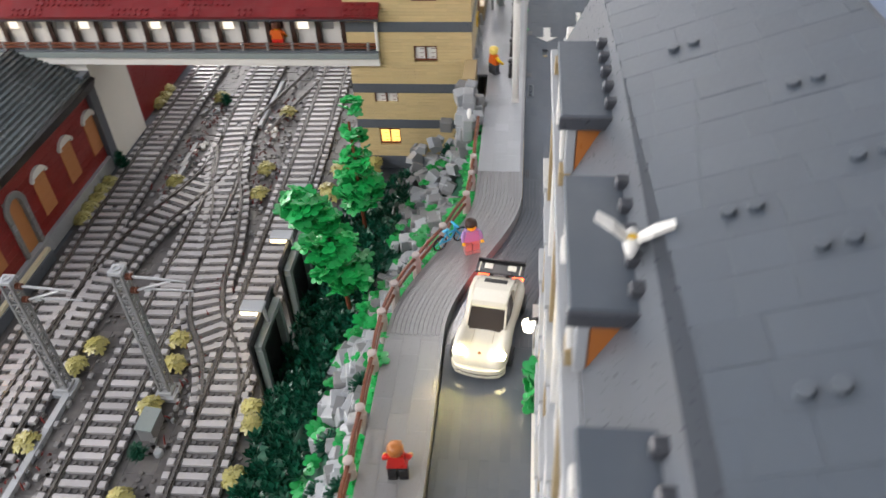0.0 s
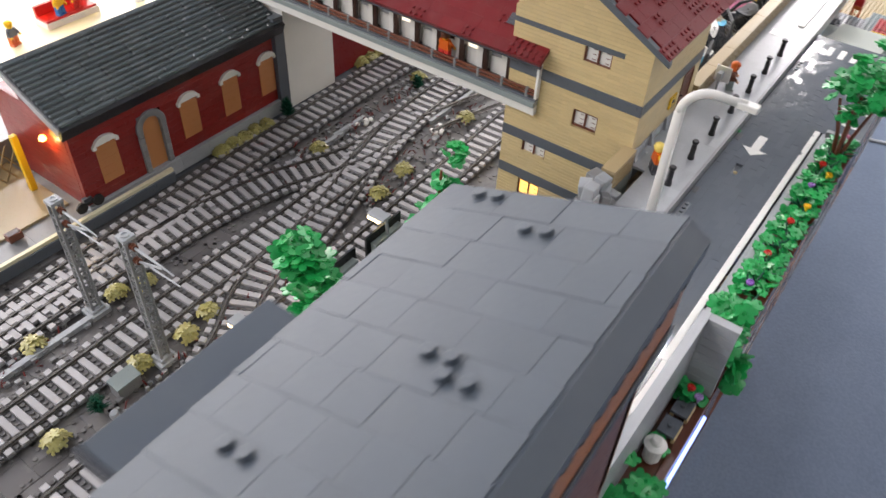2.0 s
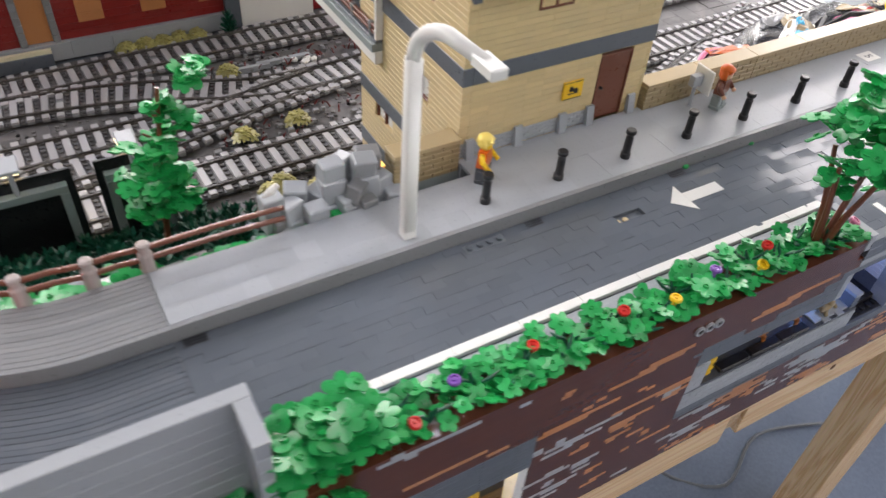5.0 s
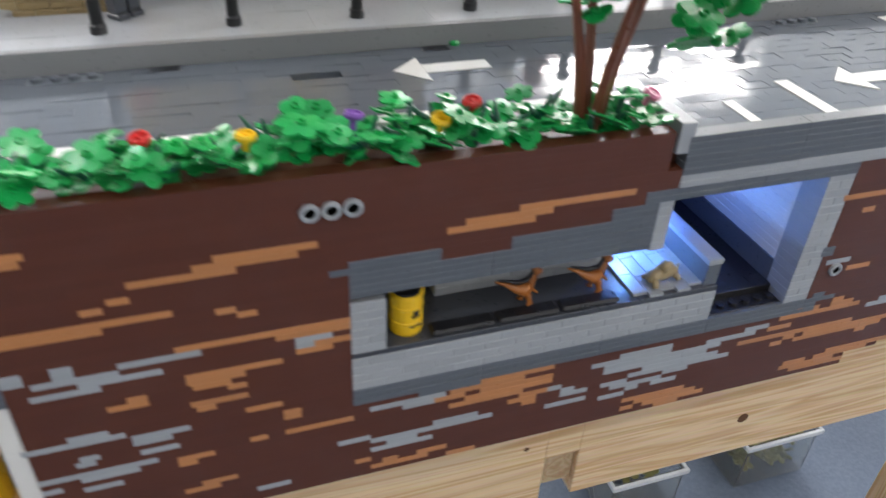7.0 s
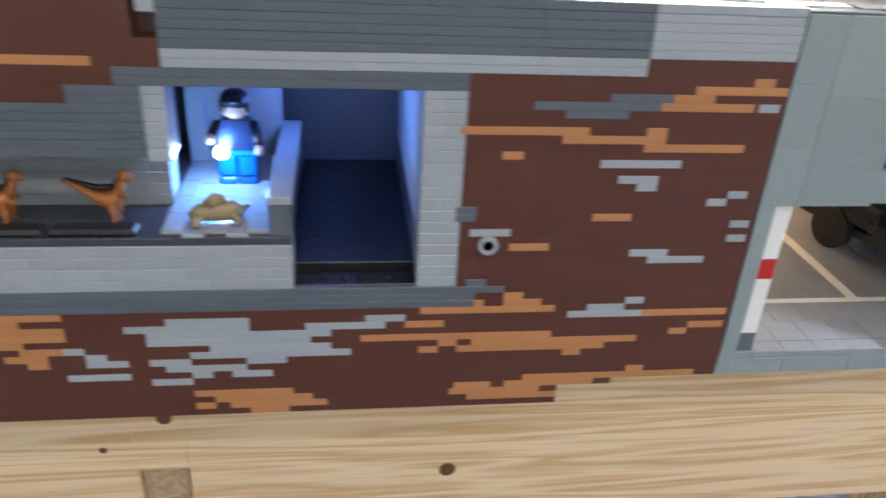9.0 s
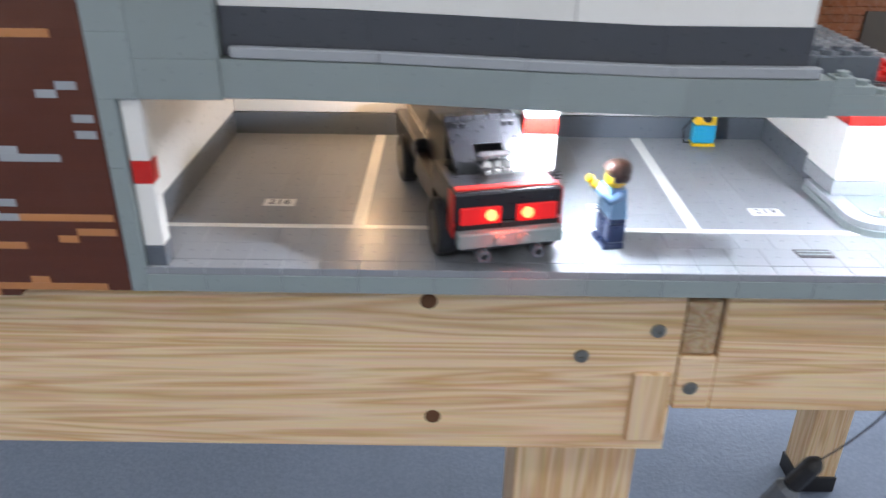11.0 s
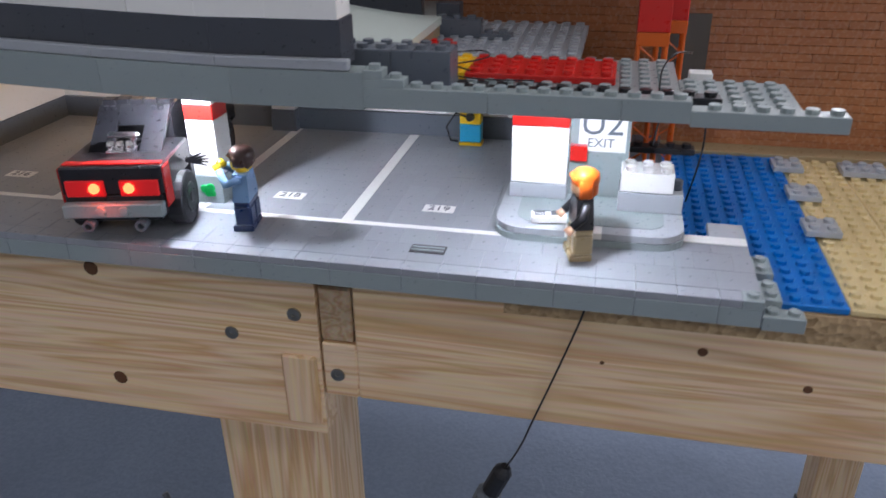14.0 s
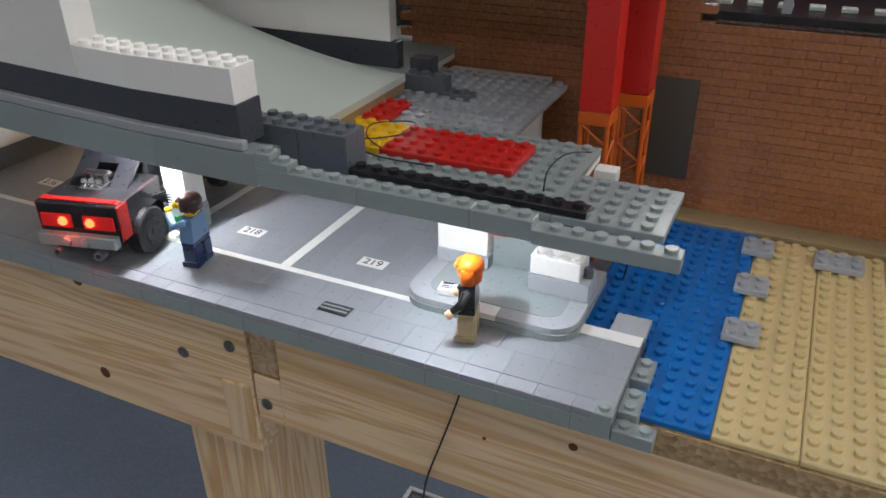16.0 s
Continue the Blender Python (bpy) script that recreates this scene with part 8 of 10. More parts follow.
    part("verge", bm, mat("lgray"), r).matrix_basis = m
    bm = B()
    slab(bm, "x", [(Y + 0.008, E), (Y + 0.090, E), (Y + 0.090, E + 0.034)], X0 + 0.001, X1 - 0.001)
    part("gable", bm, mat("dred"), s)
    # wall lamp on the side wall
    l = part("wall_lamp", B(), mat("black"), s, "lit yellow wall lamp")
    bm = B()
    lathe(bm, (X0 - 0.008, 0.815, 0.124), [(0.004, 0), (0.005, 0.002), (0.003, 0.006)], 10)
    part("bulb", bm, glow("warm_glow", (1.0, 0.62, 0.1), 9), l)
    point_lamp("wall_lamp_led", (X0 - 0.012, 0.812, 0.118), 0.05, (1.0, 0.7, 0.2))
    # platform with a pale edge, and a yard behind it
    p = thing("platform", "grey platform with a pale edge beside the tracks", "platform", kind="structure")
    block(p, "body", "stone", -1.60, -0.690, 0.762, 1.0, G, 0.0300, seams=0.1)
    block(p, "edge", "cream", -1.60, -0.690, 0.756, 0.7618, G, 0.0335, seams=0.064)
    block(p, "face", "dgray", -1.60, -0.690, 0.7535, 0.7558, G, 0.0290)
    block(p, "sand_yard", "dtan", -1.2, X0 - 0.012, 0.80, 1.0, 0.0302, 0.0335)


station()


def far_things():
    y = thing("yellow_post", "yellow post at the corner of the station shed", "post", at=(-0.835, 0.860, 0.0335))
    block(y, "post", "yellow", -0.004, 0.004, -0.004, 0.004, 0, 0.085)
    f = thing("lattice_fence", "dark tan lattice fence in the yard", "fence", at=(-0.90, 0.90, 0.0335))
    for k in range(8):
        bm = B()
        tube(bm, [(-0.06 + k * 0.016, 0, 0), (-0.03 + k * 0.016, 0, 0.05)], 0.0012, 5)
        tube(bm, [(-0.03 + k * 0.016, 0, 0), (-0.06 + k * 0.016, 0, 0.05)], 0.0012, 5)
        part("slat", bm, mat("dtan"), f)
    c = thing("crate", "reddish-brown crate on the platform", "crate", at=(-0.905, 0.790, 0.0335))
    block(c, "box", "dwood", -0.009, 0.009, -0.006, 0.006, 0, 0.0095)
    # darker sheet on the solid box paints the shade of its hollow
    block(c, "inside", "ddbrown", -0.0075, 0.0075, -0.0045, 0.0045, 0.0096, 0.0098)
    m = thing("toy_cart", "black toy cart with big wheels at the platform edge", "cart", at=(-0.812, 0.772, 0.0335))
    block(m, "frame", "black", -0.012, 0.012, -0.004, 0.004, 0.006, 0.010)
    block(m, "seat", "xgray", -0.006, 0.006, -0.003, 0.003, 0.010, 0.016)
    for sx in (-0.012, 0.012):
        bm = B()
        lathe(bm, (sx, -0.0065, 0.0078), [(0.0078, 0), (0.0078, 0.003), (0.003, 0.0035)], 14, "y")
        part("wheel", bm, mat("black", 0.5), m)
    p = thing("far_platform", "pale tiled platform edge with a red bench far behind", "platform")
    block(p, "deck", "cream", -1.3, -0.30, 1.085, 1.60, -0.0135, 0.090)
    block(p, "step", "white", -1.3, -0.30, 1.060, 1.0848, -0.0135, 0.080)
    g = thing("grey_square", "wide light grey studded square behind the station", "square", kind="structure")
    block(g, "plates", "stone", -1.5, -0.36, 0.94, 1.0595, G, 0.066)
    b = thing("red_bench", "red toy bench lit by a warm lamp on the far platform", "bench", at=(-0.575, 1.140, 0.090))
    block(b, "seat", "red", -0.045, 0.045, -0.016, 0.016, 0.010, 0.014)
    block(b, "back", "red", -0.045, 0.045, 0.010, 0.016, 0.0142, 0.030)
    block(b, "foot", "white", -0.047, 0.047, -0.018, 0.018, 0.0, 0.0098)
    figure((-0.590, 1.130, 0.104), 15, "blue", "yellow", "red", label="toy figure on the red bench far behind")
    figure((-0.560, 1.130, 0.104), 0, "red", "orange", "yellow", label="second toy figure on the red bench far behind")
    for x in (-0.80, -0.46):
        t = thing("platform_column", "white column of the far platform", "column", "columns on the far platform", at=(x, 1.11, 0.090))
        bm = B()
        lathe(bm, (0, 0, 0), [(0.011, 0), (0.008, 0.004), (0.007, 0.10), (0.011, 0.105)], 12)
        part("shaft", bm, mat("white"), t)
        bm = B()
        lathe(bm, (0, -0.002, 0.105), [(0.004, 0), (0.009, 0.004), (0.009, 0.012), (0.004, 0.016)], 12)
        part("globe", bm, glow("platform_globe", (1.0, 0.80, 0.45), 14), t, "lit warm globe lamp")
    for x, y, up, down, hair in ((-0.41, 1.125, "white", "blue", "dwood"), (-0.33, 1.10, "green", "tan", "black"), (-0.68, 1.12, "orange", "dgray", "yellow")):
        figure((x, y, 0.090), 20, up, down, hair, label=f"toy figure in {up} standing on the far platform")
    point_lamp("far_warm_led", (-0.60, 1.12, 0.24), 0.6, (1.0, 0.76, 0.4), 0.01)
    point_lamp("far_warm_led", (-0.95, 1.16, 0.24), 0.6, (1.0, 0.80, 0.45), 0.01)


far_things()
# ---- railway yard ----
RAIL = 0.0072  # height of the rail head over the ballast plates


def spline(pts, step):
    """Points about step apart on a smooth line through pts (x, y), with headings."""
    P = [Vector((*p, 0)) for p in pts]
    fine = []
    for i in range(len(P) - 1):
        p0, p1, p2, p3 = P[max(i - 1, 0)], P[i], P[i + 1], P[min(i + 2, len(P) - 1)]
        for k in range(24):
            u = k / 24
            fine.append(0.5 * ((2 * p1) + (p2 - p0) * u + (2 * p0 - 5 * p1 + 4 * p2 - p3) * u * u + (3 * p1 - p0 - 3 * p2 + p3) * u ** 3))
    fine.append(P[-1])
    out, left = [], 0.0
    for a, b in zip(fine, fine[1:]):
        d = (b - a).length
        s = left
        while s < d:
            out.append((a + (b - a) * (s / d), math.atan2(b.y - a.y, b.x - a.x)))
            s += step
        left = s - d
    return out


TIE = {}


def tie_mesh(kind):
    """A sleeper: dark studded plate, a long pale tile between the rails and a square one outside each."""
    if kind not in TIE:
        bm = B()
        cbox(bm, -0.0040, 0.0040, -0.032, 0.032, 0.0, 0.0030, 0.0002, 0)
        if kind == "full":
            cbox(bm, -0.0038, 0.0038, -0.0160, 0.0160, 0.0030, 0.0060, 0.0003, 1)
        elif kind == "half":
            cbox(bm, -0.0038, 0.0038, -0.0160, -0.0040, 0.0030, 0.0060, 0.0003, 1)
            cbox(bm, -0.0038, 0.0038, 0.0040, 0.0160, 0.0030, 0.0060, 0.0003, 1)
        for s in (-1, 1):
            cbox(bm, -0.0038, 0.0038, s * 0.0280 - 0.0038, s * 0.0280 + 0.0038, 0.0030, 0.0060, 0.0003, 1)
        TIE[kind] = mesh_of(bm, "sleeper", [mat("stone"), plastic("sleeper_tile", (0.40, 0.39, 0.40), 0.3, 0.14, 0.25)])
    return TIE[kind]


def gap_mesh():
    if "gap" not in TIE:
        bm = B()
        cbox(bm, -0.0040, 0.0040, -0.032, 0.032, 0.0, 0.0029, 0.0002)
        for y in (-0.028, -0.012, -0.004, 0.004, 0.012, 0.028):
            stud(bm, 0, y, 0.0029, 6)
        TIE["gap"] = mesh_of(bm, "studded_plate", plastic("yard_plate", (0.085, 0.082, 0.084), 0.4, 0.2, 0.3))
    return TIE["gap"]


def rail_line(bm, line, side):
    """One rail along the line of (point, heading): a foot and a narrower head."""
    prof = [(-0.0030, 0.0030), (0.0030, 0.0030), (0.0030, 0.0042), (0.0012, 0.0048), (0.0014, RAIL), (-0.0014, RAIL), (-0.0012, 0.0048), (-0.0030, 0.0042)]
    rows = []
    for p, a in line:
        n = Vector((-math.sin(a), math.cos(a), 0))
        rows.append([bm.verts.new(p + n * (side * 0.0200 + o) + Vector((0, 0, G + h))) for o, h in prof])
    for a, b in zip(rows, rows[1:]):
        bridge(bm, b, a)
    bm.faces.new(rows[0])
    bm.faces.new(rows[-1][::-1])


RAIL_MAT = plastic("rail_plastic", (0.085, 0.078, 0.072), 0.25, 0.1, 0.25)
LINES = []


def track(label, pts, ties=True, count=300, every=0.016, skip=None):
    t = thing("track", label, "railway track", "tracks of the yard")
    line = spline(pts, 0.008)
    for s in (-1, 1):
        bm = B()
        rail_line(bm, line, s)
        part("rail", bm, RAIL_MAT, t)
    LINES.append(line)
    if ties:
        rng = random.Random(len(label))
        for i, (p, a) in enumerate(line):
            if skip and skip(p.x, p.y):
                continue
            if any(min((p - q).length_squared for q, _ in other[::2]) < 0.024 ** 2 for other in LINES[:-1]):
                kind = "bare" if i % 2 == 0 else None
                if kind is None:
                    continue
                bm_key = "bare"
                me = tie_mesh("bare")
                piece("sleeper", me, t, (p.x, p.y, G + 0.0006), math.degrees(a))
                continue
            me = tie_mesh("half" if rng.random() < 0.06 else "full") if i % 2 == 0 else gap_mesh()
            piece("sleeper" if i % 2 == 0 else "studded_plate", me, t, (p.x, p.y, G + rng.uniform(-0.0001, 0.0001)), math.degrees(a))
    return t


track("grey track with pale sleepers along the slope", [(-1.30, 0.4375), (-1.02, 0.4460), (-0.70, 0.4565), (-0.43, 0.4665), (-0.20, 0.4770), (0.10, 0.489), (0.38, 0.50)])
track("grey middle track with pale sleepers", [(-1.30, 0.560), (-1.00, 0.5625), (-0.75, 0.5690), (-0.62, 0.5700), (-0.50, 0.5770), (-0.40, 0.5975), (-0.30, 0.6070), (-0.10, 0.6120), (0.38, 0.62)])
track("grey track beside the platform", [(-1.30, 0.685), (-0.97, 0.6970), (-0.83, 0.7065), (-0.70, 0.7130), (-0.57, 0.7195), (-0.38, 0.7240), (-0.25, 0.7245), (0.10, 0.727)])
track("grey crossover between slope track and middle track", [(-0.945, 0.4475), (-0.895, 0.4560), (-0.84, 0.4780), (-0.79, 0.5080), (-0.735, 0.5250), (-0.665, 0.5330), (-0.56, 0.5560), (-0.47, 0.5870), (-0.40, 0.5980)])
track("grey crossover from platform track to middle track", [(-1.02, 0.6720), (-0.915, 0.6740), (-0.80, 0.6720), (-0.70, 0.6640), (-0.61, 0.6460), (-0.53, 0.6150), (-0.47, 0.6000), (-0.38, 0.5990)])
track("grey siding behind the house", [(-0.36, 0.5680), (-0.27, 0.5450), (-0.16, 0.5150), (0.0, 0.4900)], False)
track("grey diagonal track beyond the house", [(-0.16, 0.330), (0.0, 0.405), (0.15, 0.465), (0.28, 0.515)])


def ballast():
    """Loose dark studded plates between the tracks."""
    rng = random.Random(71)
    g = thing("yard_plates", "dark studded plates of the railway yard", "base plates", kind="structure")
    bm = B()
    x = -1.36
    while x < 0.40:
        y = 0.395
        while y < 0.752:
            n, m = rng.choice((2, 4, 4, 6)), rng.choice((2, 2, 4))
            z = G - 0.0030 + rng.choice((0, 0, 0, 0.0006))
            cbox(bm, x, x + 0.0318, y, y + m * STUD - 0.0002, G - 0.0060, z + 0.0002, 0.0002)
            y += m * STUD
        x += 0.032
    part("plates", bm, plastic("yard_run", (0.095, 0.09, 0.09), 0.4, 0.25, 0.3, True), g)["kind"] = "stuff"
    bm = B()
    for k in range(2600):
        sx, sy = rng.uniform(-1.30, 0.05), rng.uniform(0.40, 0.75)
        stud(bm, round(sx / STUD) * STUD, round(sy / STUD) * STUD, G - 0.0030, 6)
    part("studs", bm, plastic("yard_stud_run", (0.12, 0.113, 0.11), 0.4, 0.25, 0.3, True), g)["kind"] = "stuff"
    # rubble of small grey and dark red scraps
    for name, colour, n, label in (("rubble", "stone", 260, "grey rubble pieces strewn between the tracks"), ("scrub", "dkred", 200, "dark red scrub stems strewn between the tracks")):
        bm = B()
        for k in range(n):
            cx = rng.choice((-1.0, -0.9, -0.75, -0.56, -0.50, -0.44, -0.35, -0.30))
            cy = {-1.0: 0.625, -0.9: 0.50, -0.75: 0.505, -0.56: 0.655, -0.50: 0.520, -0.44: 0.66, -0.35: 0.540, -0.30: 0.66}[cx]
            px, py = rng.gauss(cx, 0.05), rng.gauss(cy, 0.012)
            if colour == "stone":
                s = rng.uniform(0.0015, 0.0042)
                cbox(bm, px - s, px + s, py - s * 0.8, py + s * 0.8, G - 0.003, G + rng.uniform(0.0004, 0.003), 0.0004)
            else:
                a = rng.uniform(0, 6.28)
                l = rng.uniform(0.003, 0.008)
                tube(bm, [(px, py, G), (px + l * math.cos(a) * 0.5, py + l * math.sin(a) * 0.5, G + l * 0.8), (px + l * math.cos(a), py + l * math.sin(a), G + l * 0.9)], [0.0011, 0.0009, 0.0004], 4)
        ob = single(name, bm, plastic(colour + "_scrap", C[colour], 0.4, 0.3, 0.2, True), label, name, kind="stuff")
    # pale dividing strips
    for x0, x1, y, yy in ((-1.06, -0.895, 0.622, 0.008), (-0.575, -0.545, 0.656, 0.0065), (-0.47, -0.40, 0.655, 0.0065), (-0.50, -0.455, 0.6515, 0.006), (-0.345, -0.29, 0.566, 0.006), (-0.27, -0.19, 0.566, 0.006)):
        t = thing("divider", "pale grey tile strip between two tracks", "strip", "strips between tracks")
        x = x0
        while x < x1 - 0.001:
            e = min(x + 0.032, x1)
            block(t, "tile", "lgray", x, e - 0.0001, y, y + yy, G - 0.0030, G + 0.0040)
            x = e
    for x, y in ((-0.41, 0.648), (-0.355, 0.545)):
        t = thing("white_stone", "cream-white stone cluster between the tracks", "stones", "stones in the yard", at=(x, y, G))
        for k in range(6):
            bm = B()
            cbox(bm, -0.004, 0.004, -0.003, 0.003, 0, 0.005, 0.001)
            part("stone", bm, mat("white"), t).matrix_basis = pose(rng.uniform(-0.014, 0.014), rng.uniform(-0.008, 0.008), -0.001, rng.uniform(-15, 15), rng.uniform(-15, 15), rng.uniform(0, 90))


ballast()

PETAL = []


def olive_bush(x, y, z, seed, n=26, s=1.0):
    rng = random.Random(seed)
    if not PETAL:
        PETAL.append(leaf_mesh("leaf", 0.0062, "olive", 5, 30, 0.0011, False, 0.62))
        PETAL.append(leaf_mesh("leaf", 0.0066, "olive", 6, 36, 0.0011, False, 0.58))
    t = thing("olive_bush", "small olive-green bush of star-shaped plastic leaves", "bush", "olive bushes", at=(x, y, z))
    for k in range(n // 2):
        a, u = k * 2.4 + rng.uniform(-0.3, 0.3), math.sqrt((k + 0.3) / (n / 2))
        d = 0.0092 * s * u
        piece("leaf", PETAL[k % 2], t, (d * math.cos(a), d * math.sin(a), 0.0015 + 0.0085 * s * (1 - u * u * 0.8) + rng.uniform(-0.001, 0.001)), math.degrees(a), (rng.uniform(-12, 12), 46 * u + rng.uniform(-10, 10)), rng.uniform(0.85, 1.1) * s * 0.85)


for i, (x, y) in enumerate(((-0.5085, 0.6527), (-0.534, 0.5144), (-0.9287, 0.5249), (-1.0409, 0.5108), (-0.9838, 0.6377), (-0.8307, 0.5273), (-0.8686, 0.520), (-0.8768, 0.6346), (-0.2989, 0.5314), (-0.470, 0.522), (-0.25, 0.665), (-0.606, 0.755), (-0.582, 0.757), (-0.560, 0.756), (-0.538, 0.757), (-0.516, 0.755), (-0.276, 0.772), (-0.252, 0.772), (-0.226, 0.774), (-0.925, 0.412), (-0.945, 0.405), (-1.01, 0.405), (-0.845, 0.625))):
    olive_bush(x, y, G - 0.001, 80 + i, 30, 1.3)


def spiky_bush(x, y, z, h, n, colour, seed, r=0.012):
    rng = random.Random(seed)
    t = thing("spiky_bush", "dark green spiky plastic bush", "bush", "dark spiky bushes", at=(x, y, z))
    bm = B()
    for k in range(n):
        a, u = rng.uniform(0, 6.28), rng.uniform(0.1, 1.0)
        b = Vector((0, 0, h * u * 0.75))
        e = b + Vector((math.cos(a) * r * (1.15 - u * 0.7), math.sin(a) * r * (1.15 - u * 0.7), h * 0.28))
        tube(bm, [b, (b + e) / 2 + Vector((0, 0, 0.001)), e], [0.0010, 0.0012, 0.0003], 4)
    lathe(bm, (0, 0, -0.002), [(0.0035, 0), (0.0025, h * 0.8), (0.0008, h)], 6)
    part("needles", bm, plastic(colour + "_needles", C[colour], 0.35, 0.15, 0.05, True), t)["kind"] = "stuff"


for i, (x, y, h) in enumerate(((-0.990, 0.512, 0.022), (-0.474, 0.752, 0.036), (-0.275, 0.648, 0.026))):
    spiky_bush(x, y, G - 0.002, h, 80, "dgreen", 120 + i)


def mast(x, y, top, reach):
    t = thing("catenary_mast", "light grey lattice mast with an insulated bracket arm", "mast", "catenary masts", at=(x, y, G))
    H = top - G
    bm = B()
    cbox(bm, -0.012, 0.012, -0.012, 0.012, -0.003, 0.0035, 0.0004)
    cbox(bm, -0.0085, 0.0085, -0.0085, 0.0085, 0.0035, 0.008, 0.0006)
    part("foot", bm, mat("lgray"), t)
    for sx in (-1, 1):
        for sy in (-1, 1):
            bm = B()
            cbox(bm, sx * 0.0050 - 0.0014, sx * 0.0050 + 0.0014, sy * 0.0050 - 0.0014, sy * 0.0050 + 0.0014, 0.008, H - 0.004, 0.0003)
            part("leg", bm, mat("stone"), t)
    bm = B()
    z, k = 0.012, 0
    while z < H - 0.012:
        for s in (-1, 1):
            f = 1 if k % 2 else -1
            tube(bm, [(-0.005 * f, s * 0.0052, z), (0.005 * f, s * 0.0052, z + 0.0095)], 0.0009, 4)
            tube(bm, [(s * 0.0052, -0.005 * f, z), (s * 0.0052, 0.005 * f, z + 0.0095)], 0.0009, 4)
            box(bm, -0.005, 0.005, s * 0.0052 - 0.0007, s * 0.0052 + 0.0007, z - 0.0008, z + 0.0008)
            box(bm, s * 0.0052 - 0.0007, s * 0.0052 + 0.0007, -0.005, 0.005, z - 0.0008, z + 0.0008)
        z += 0.0096
        k += 1
    part("lattice", bm, mat("stone"), t)
    bm = B()
    cbox(bm, -0.0070, 0.0070, -0.0070, 0.0070, H - 0.0045, H, 0.0006)
    lathe(bm, (0, 0, H), [(0.0046, 0), (0.0046, 0.0012), (0.003, 0.0012), (0.0028, 0.0002)], 10)
    part("cap", bm, mat("lgray"), t)
    for z in (H - 0.010, H - 0.028):
        bm = B()
        lathe(bm, (0, -0.0066, z), [(0.0036, 0), (0.0036, -0.0028), (0.0024, -0.0034), (0.0034, -0.0042), (0.0034, -0.0062)], 10, "y")
        part("insulator", bm, mat("dwood"), t, "reddish-brown insulator")
    bm = B()
    tube(bm, [(0, -0.012, H - 0.010), (0.001, -0.012 - reach * 0.55, H - 0.013), (0.002, -0.012 - reach, H - 0.0165)], [0.0016, 0.0014, 0.0008], 7)
    part("upper_arm", bm, mat("lgray"), t)
    bm = B()
    tube(bm, [(0, -0.012, H - 0.028), (0.001, -0.012 - reach * 0.72, H - 0.0155)], 0.0014, 7)
    part("strut", bm, mat("lgray"), t)
    bm = B()
    tube(bm, [(0.001, -0.018, H - 0.0265), (0.003, -0.016 - reach, H - 0.029)], [0.0013, 0.0008], 7)
    lathe(bm, (0.001, -0.020, H - 0.0275), [(0.0022, 0), (0.0022, -0.006)], 8, "y")
    part("lower_arm", bm, mat("lgray"), t)


mast(-0.9085, 0.6322, 0.180, 0.052)
mast(-0.9060, 0.5140, 0.196, 0.052)


def relay_box():
    t = thing("relay_box", "grey trackside cabinet with a sloping lid", "cabinet", at=(-0.955, 0.5130, G - 0.003))
    bm = B()
    slab(bm, "x", [(-0.008, 0), (0.008, 0), (0.008, 0.019), (-0.008, 0.016)], -0.014, 0.014)
    part("body", bm, mat("stone"), t)
    bm = B()
    slab(bm, "x", [(-0.0088, 0.0162), (0.0088, 0.0195), (0.0088, 0.0215), (-0.0088, 0.0182)], -0.015, 0.015)
    part("lid", bm, mat("mgray"), t)
    b = thing("round_stone", "round white stone lying beside the cabinet", "stone", at=(-0.985, 0.494, G))
    bm = B()
    lathe(bm, (0, 0, 0), [(0.0048, -0.002), (0.0052, 0.002), (0.0040, 0.0042), (0.002, 0.0044)], 14)
    part("body", bm, mat("lgray"), b)


relay_box()
# ---- slope between street and yard ----
def edge_y(x):
    """Outer edge of the pavement."""
    return 0.1820 + bend(x)


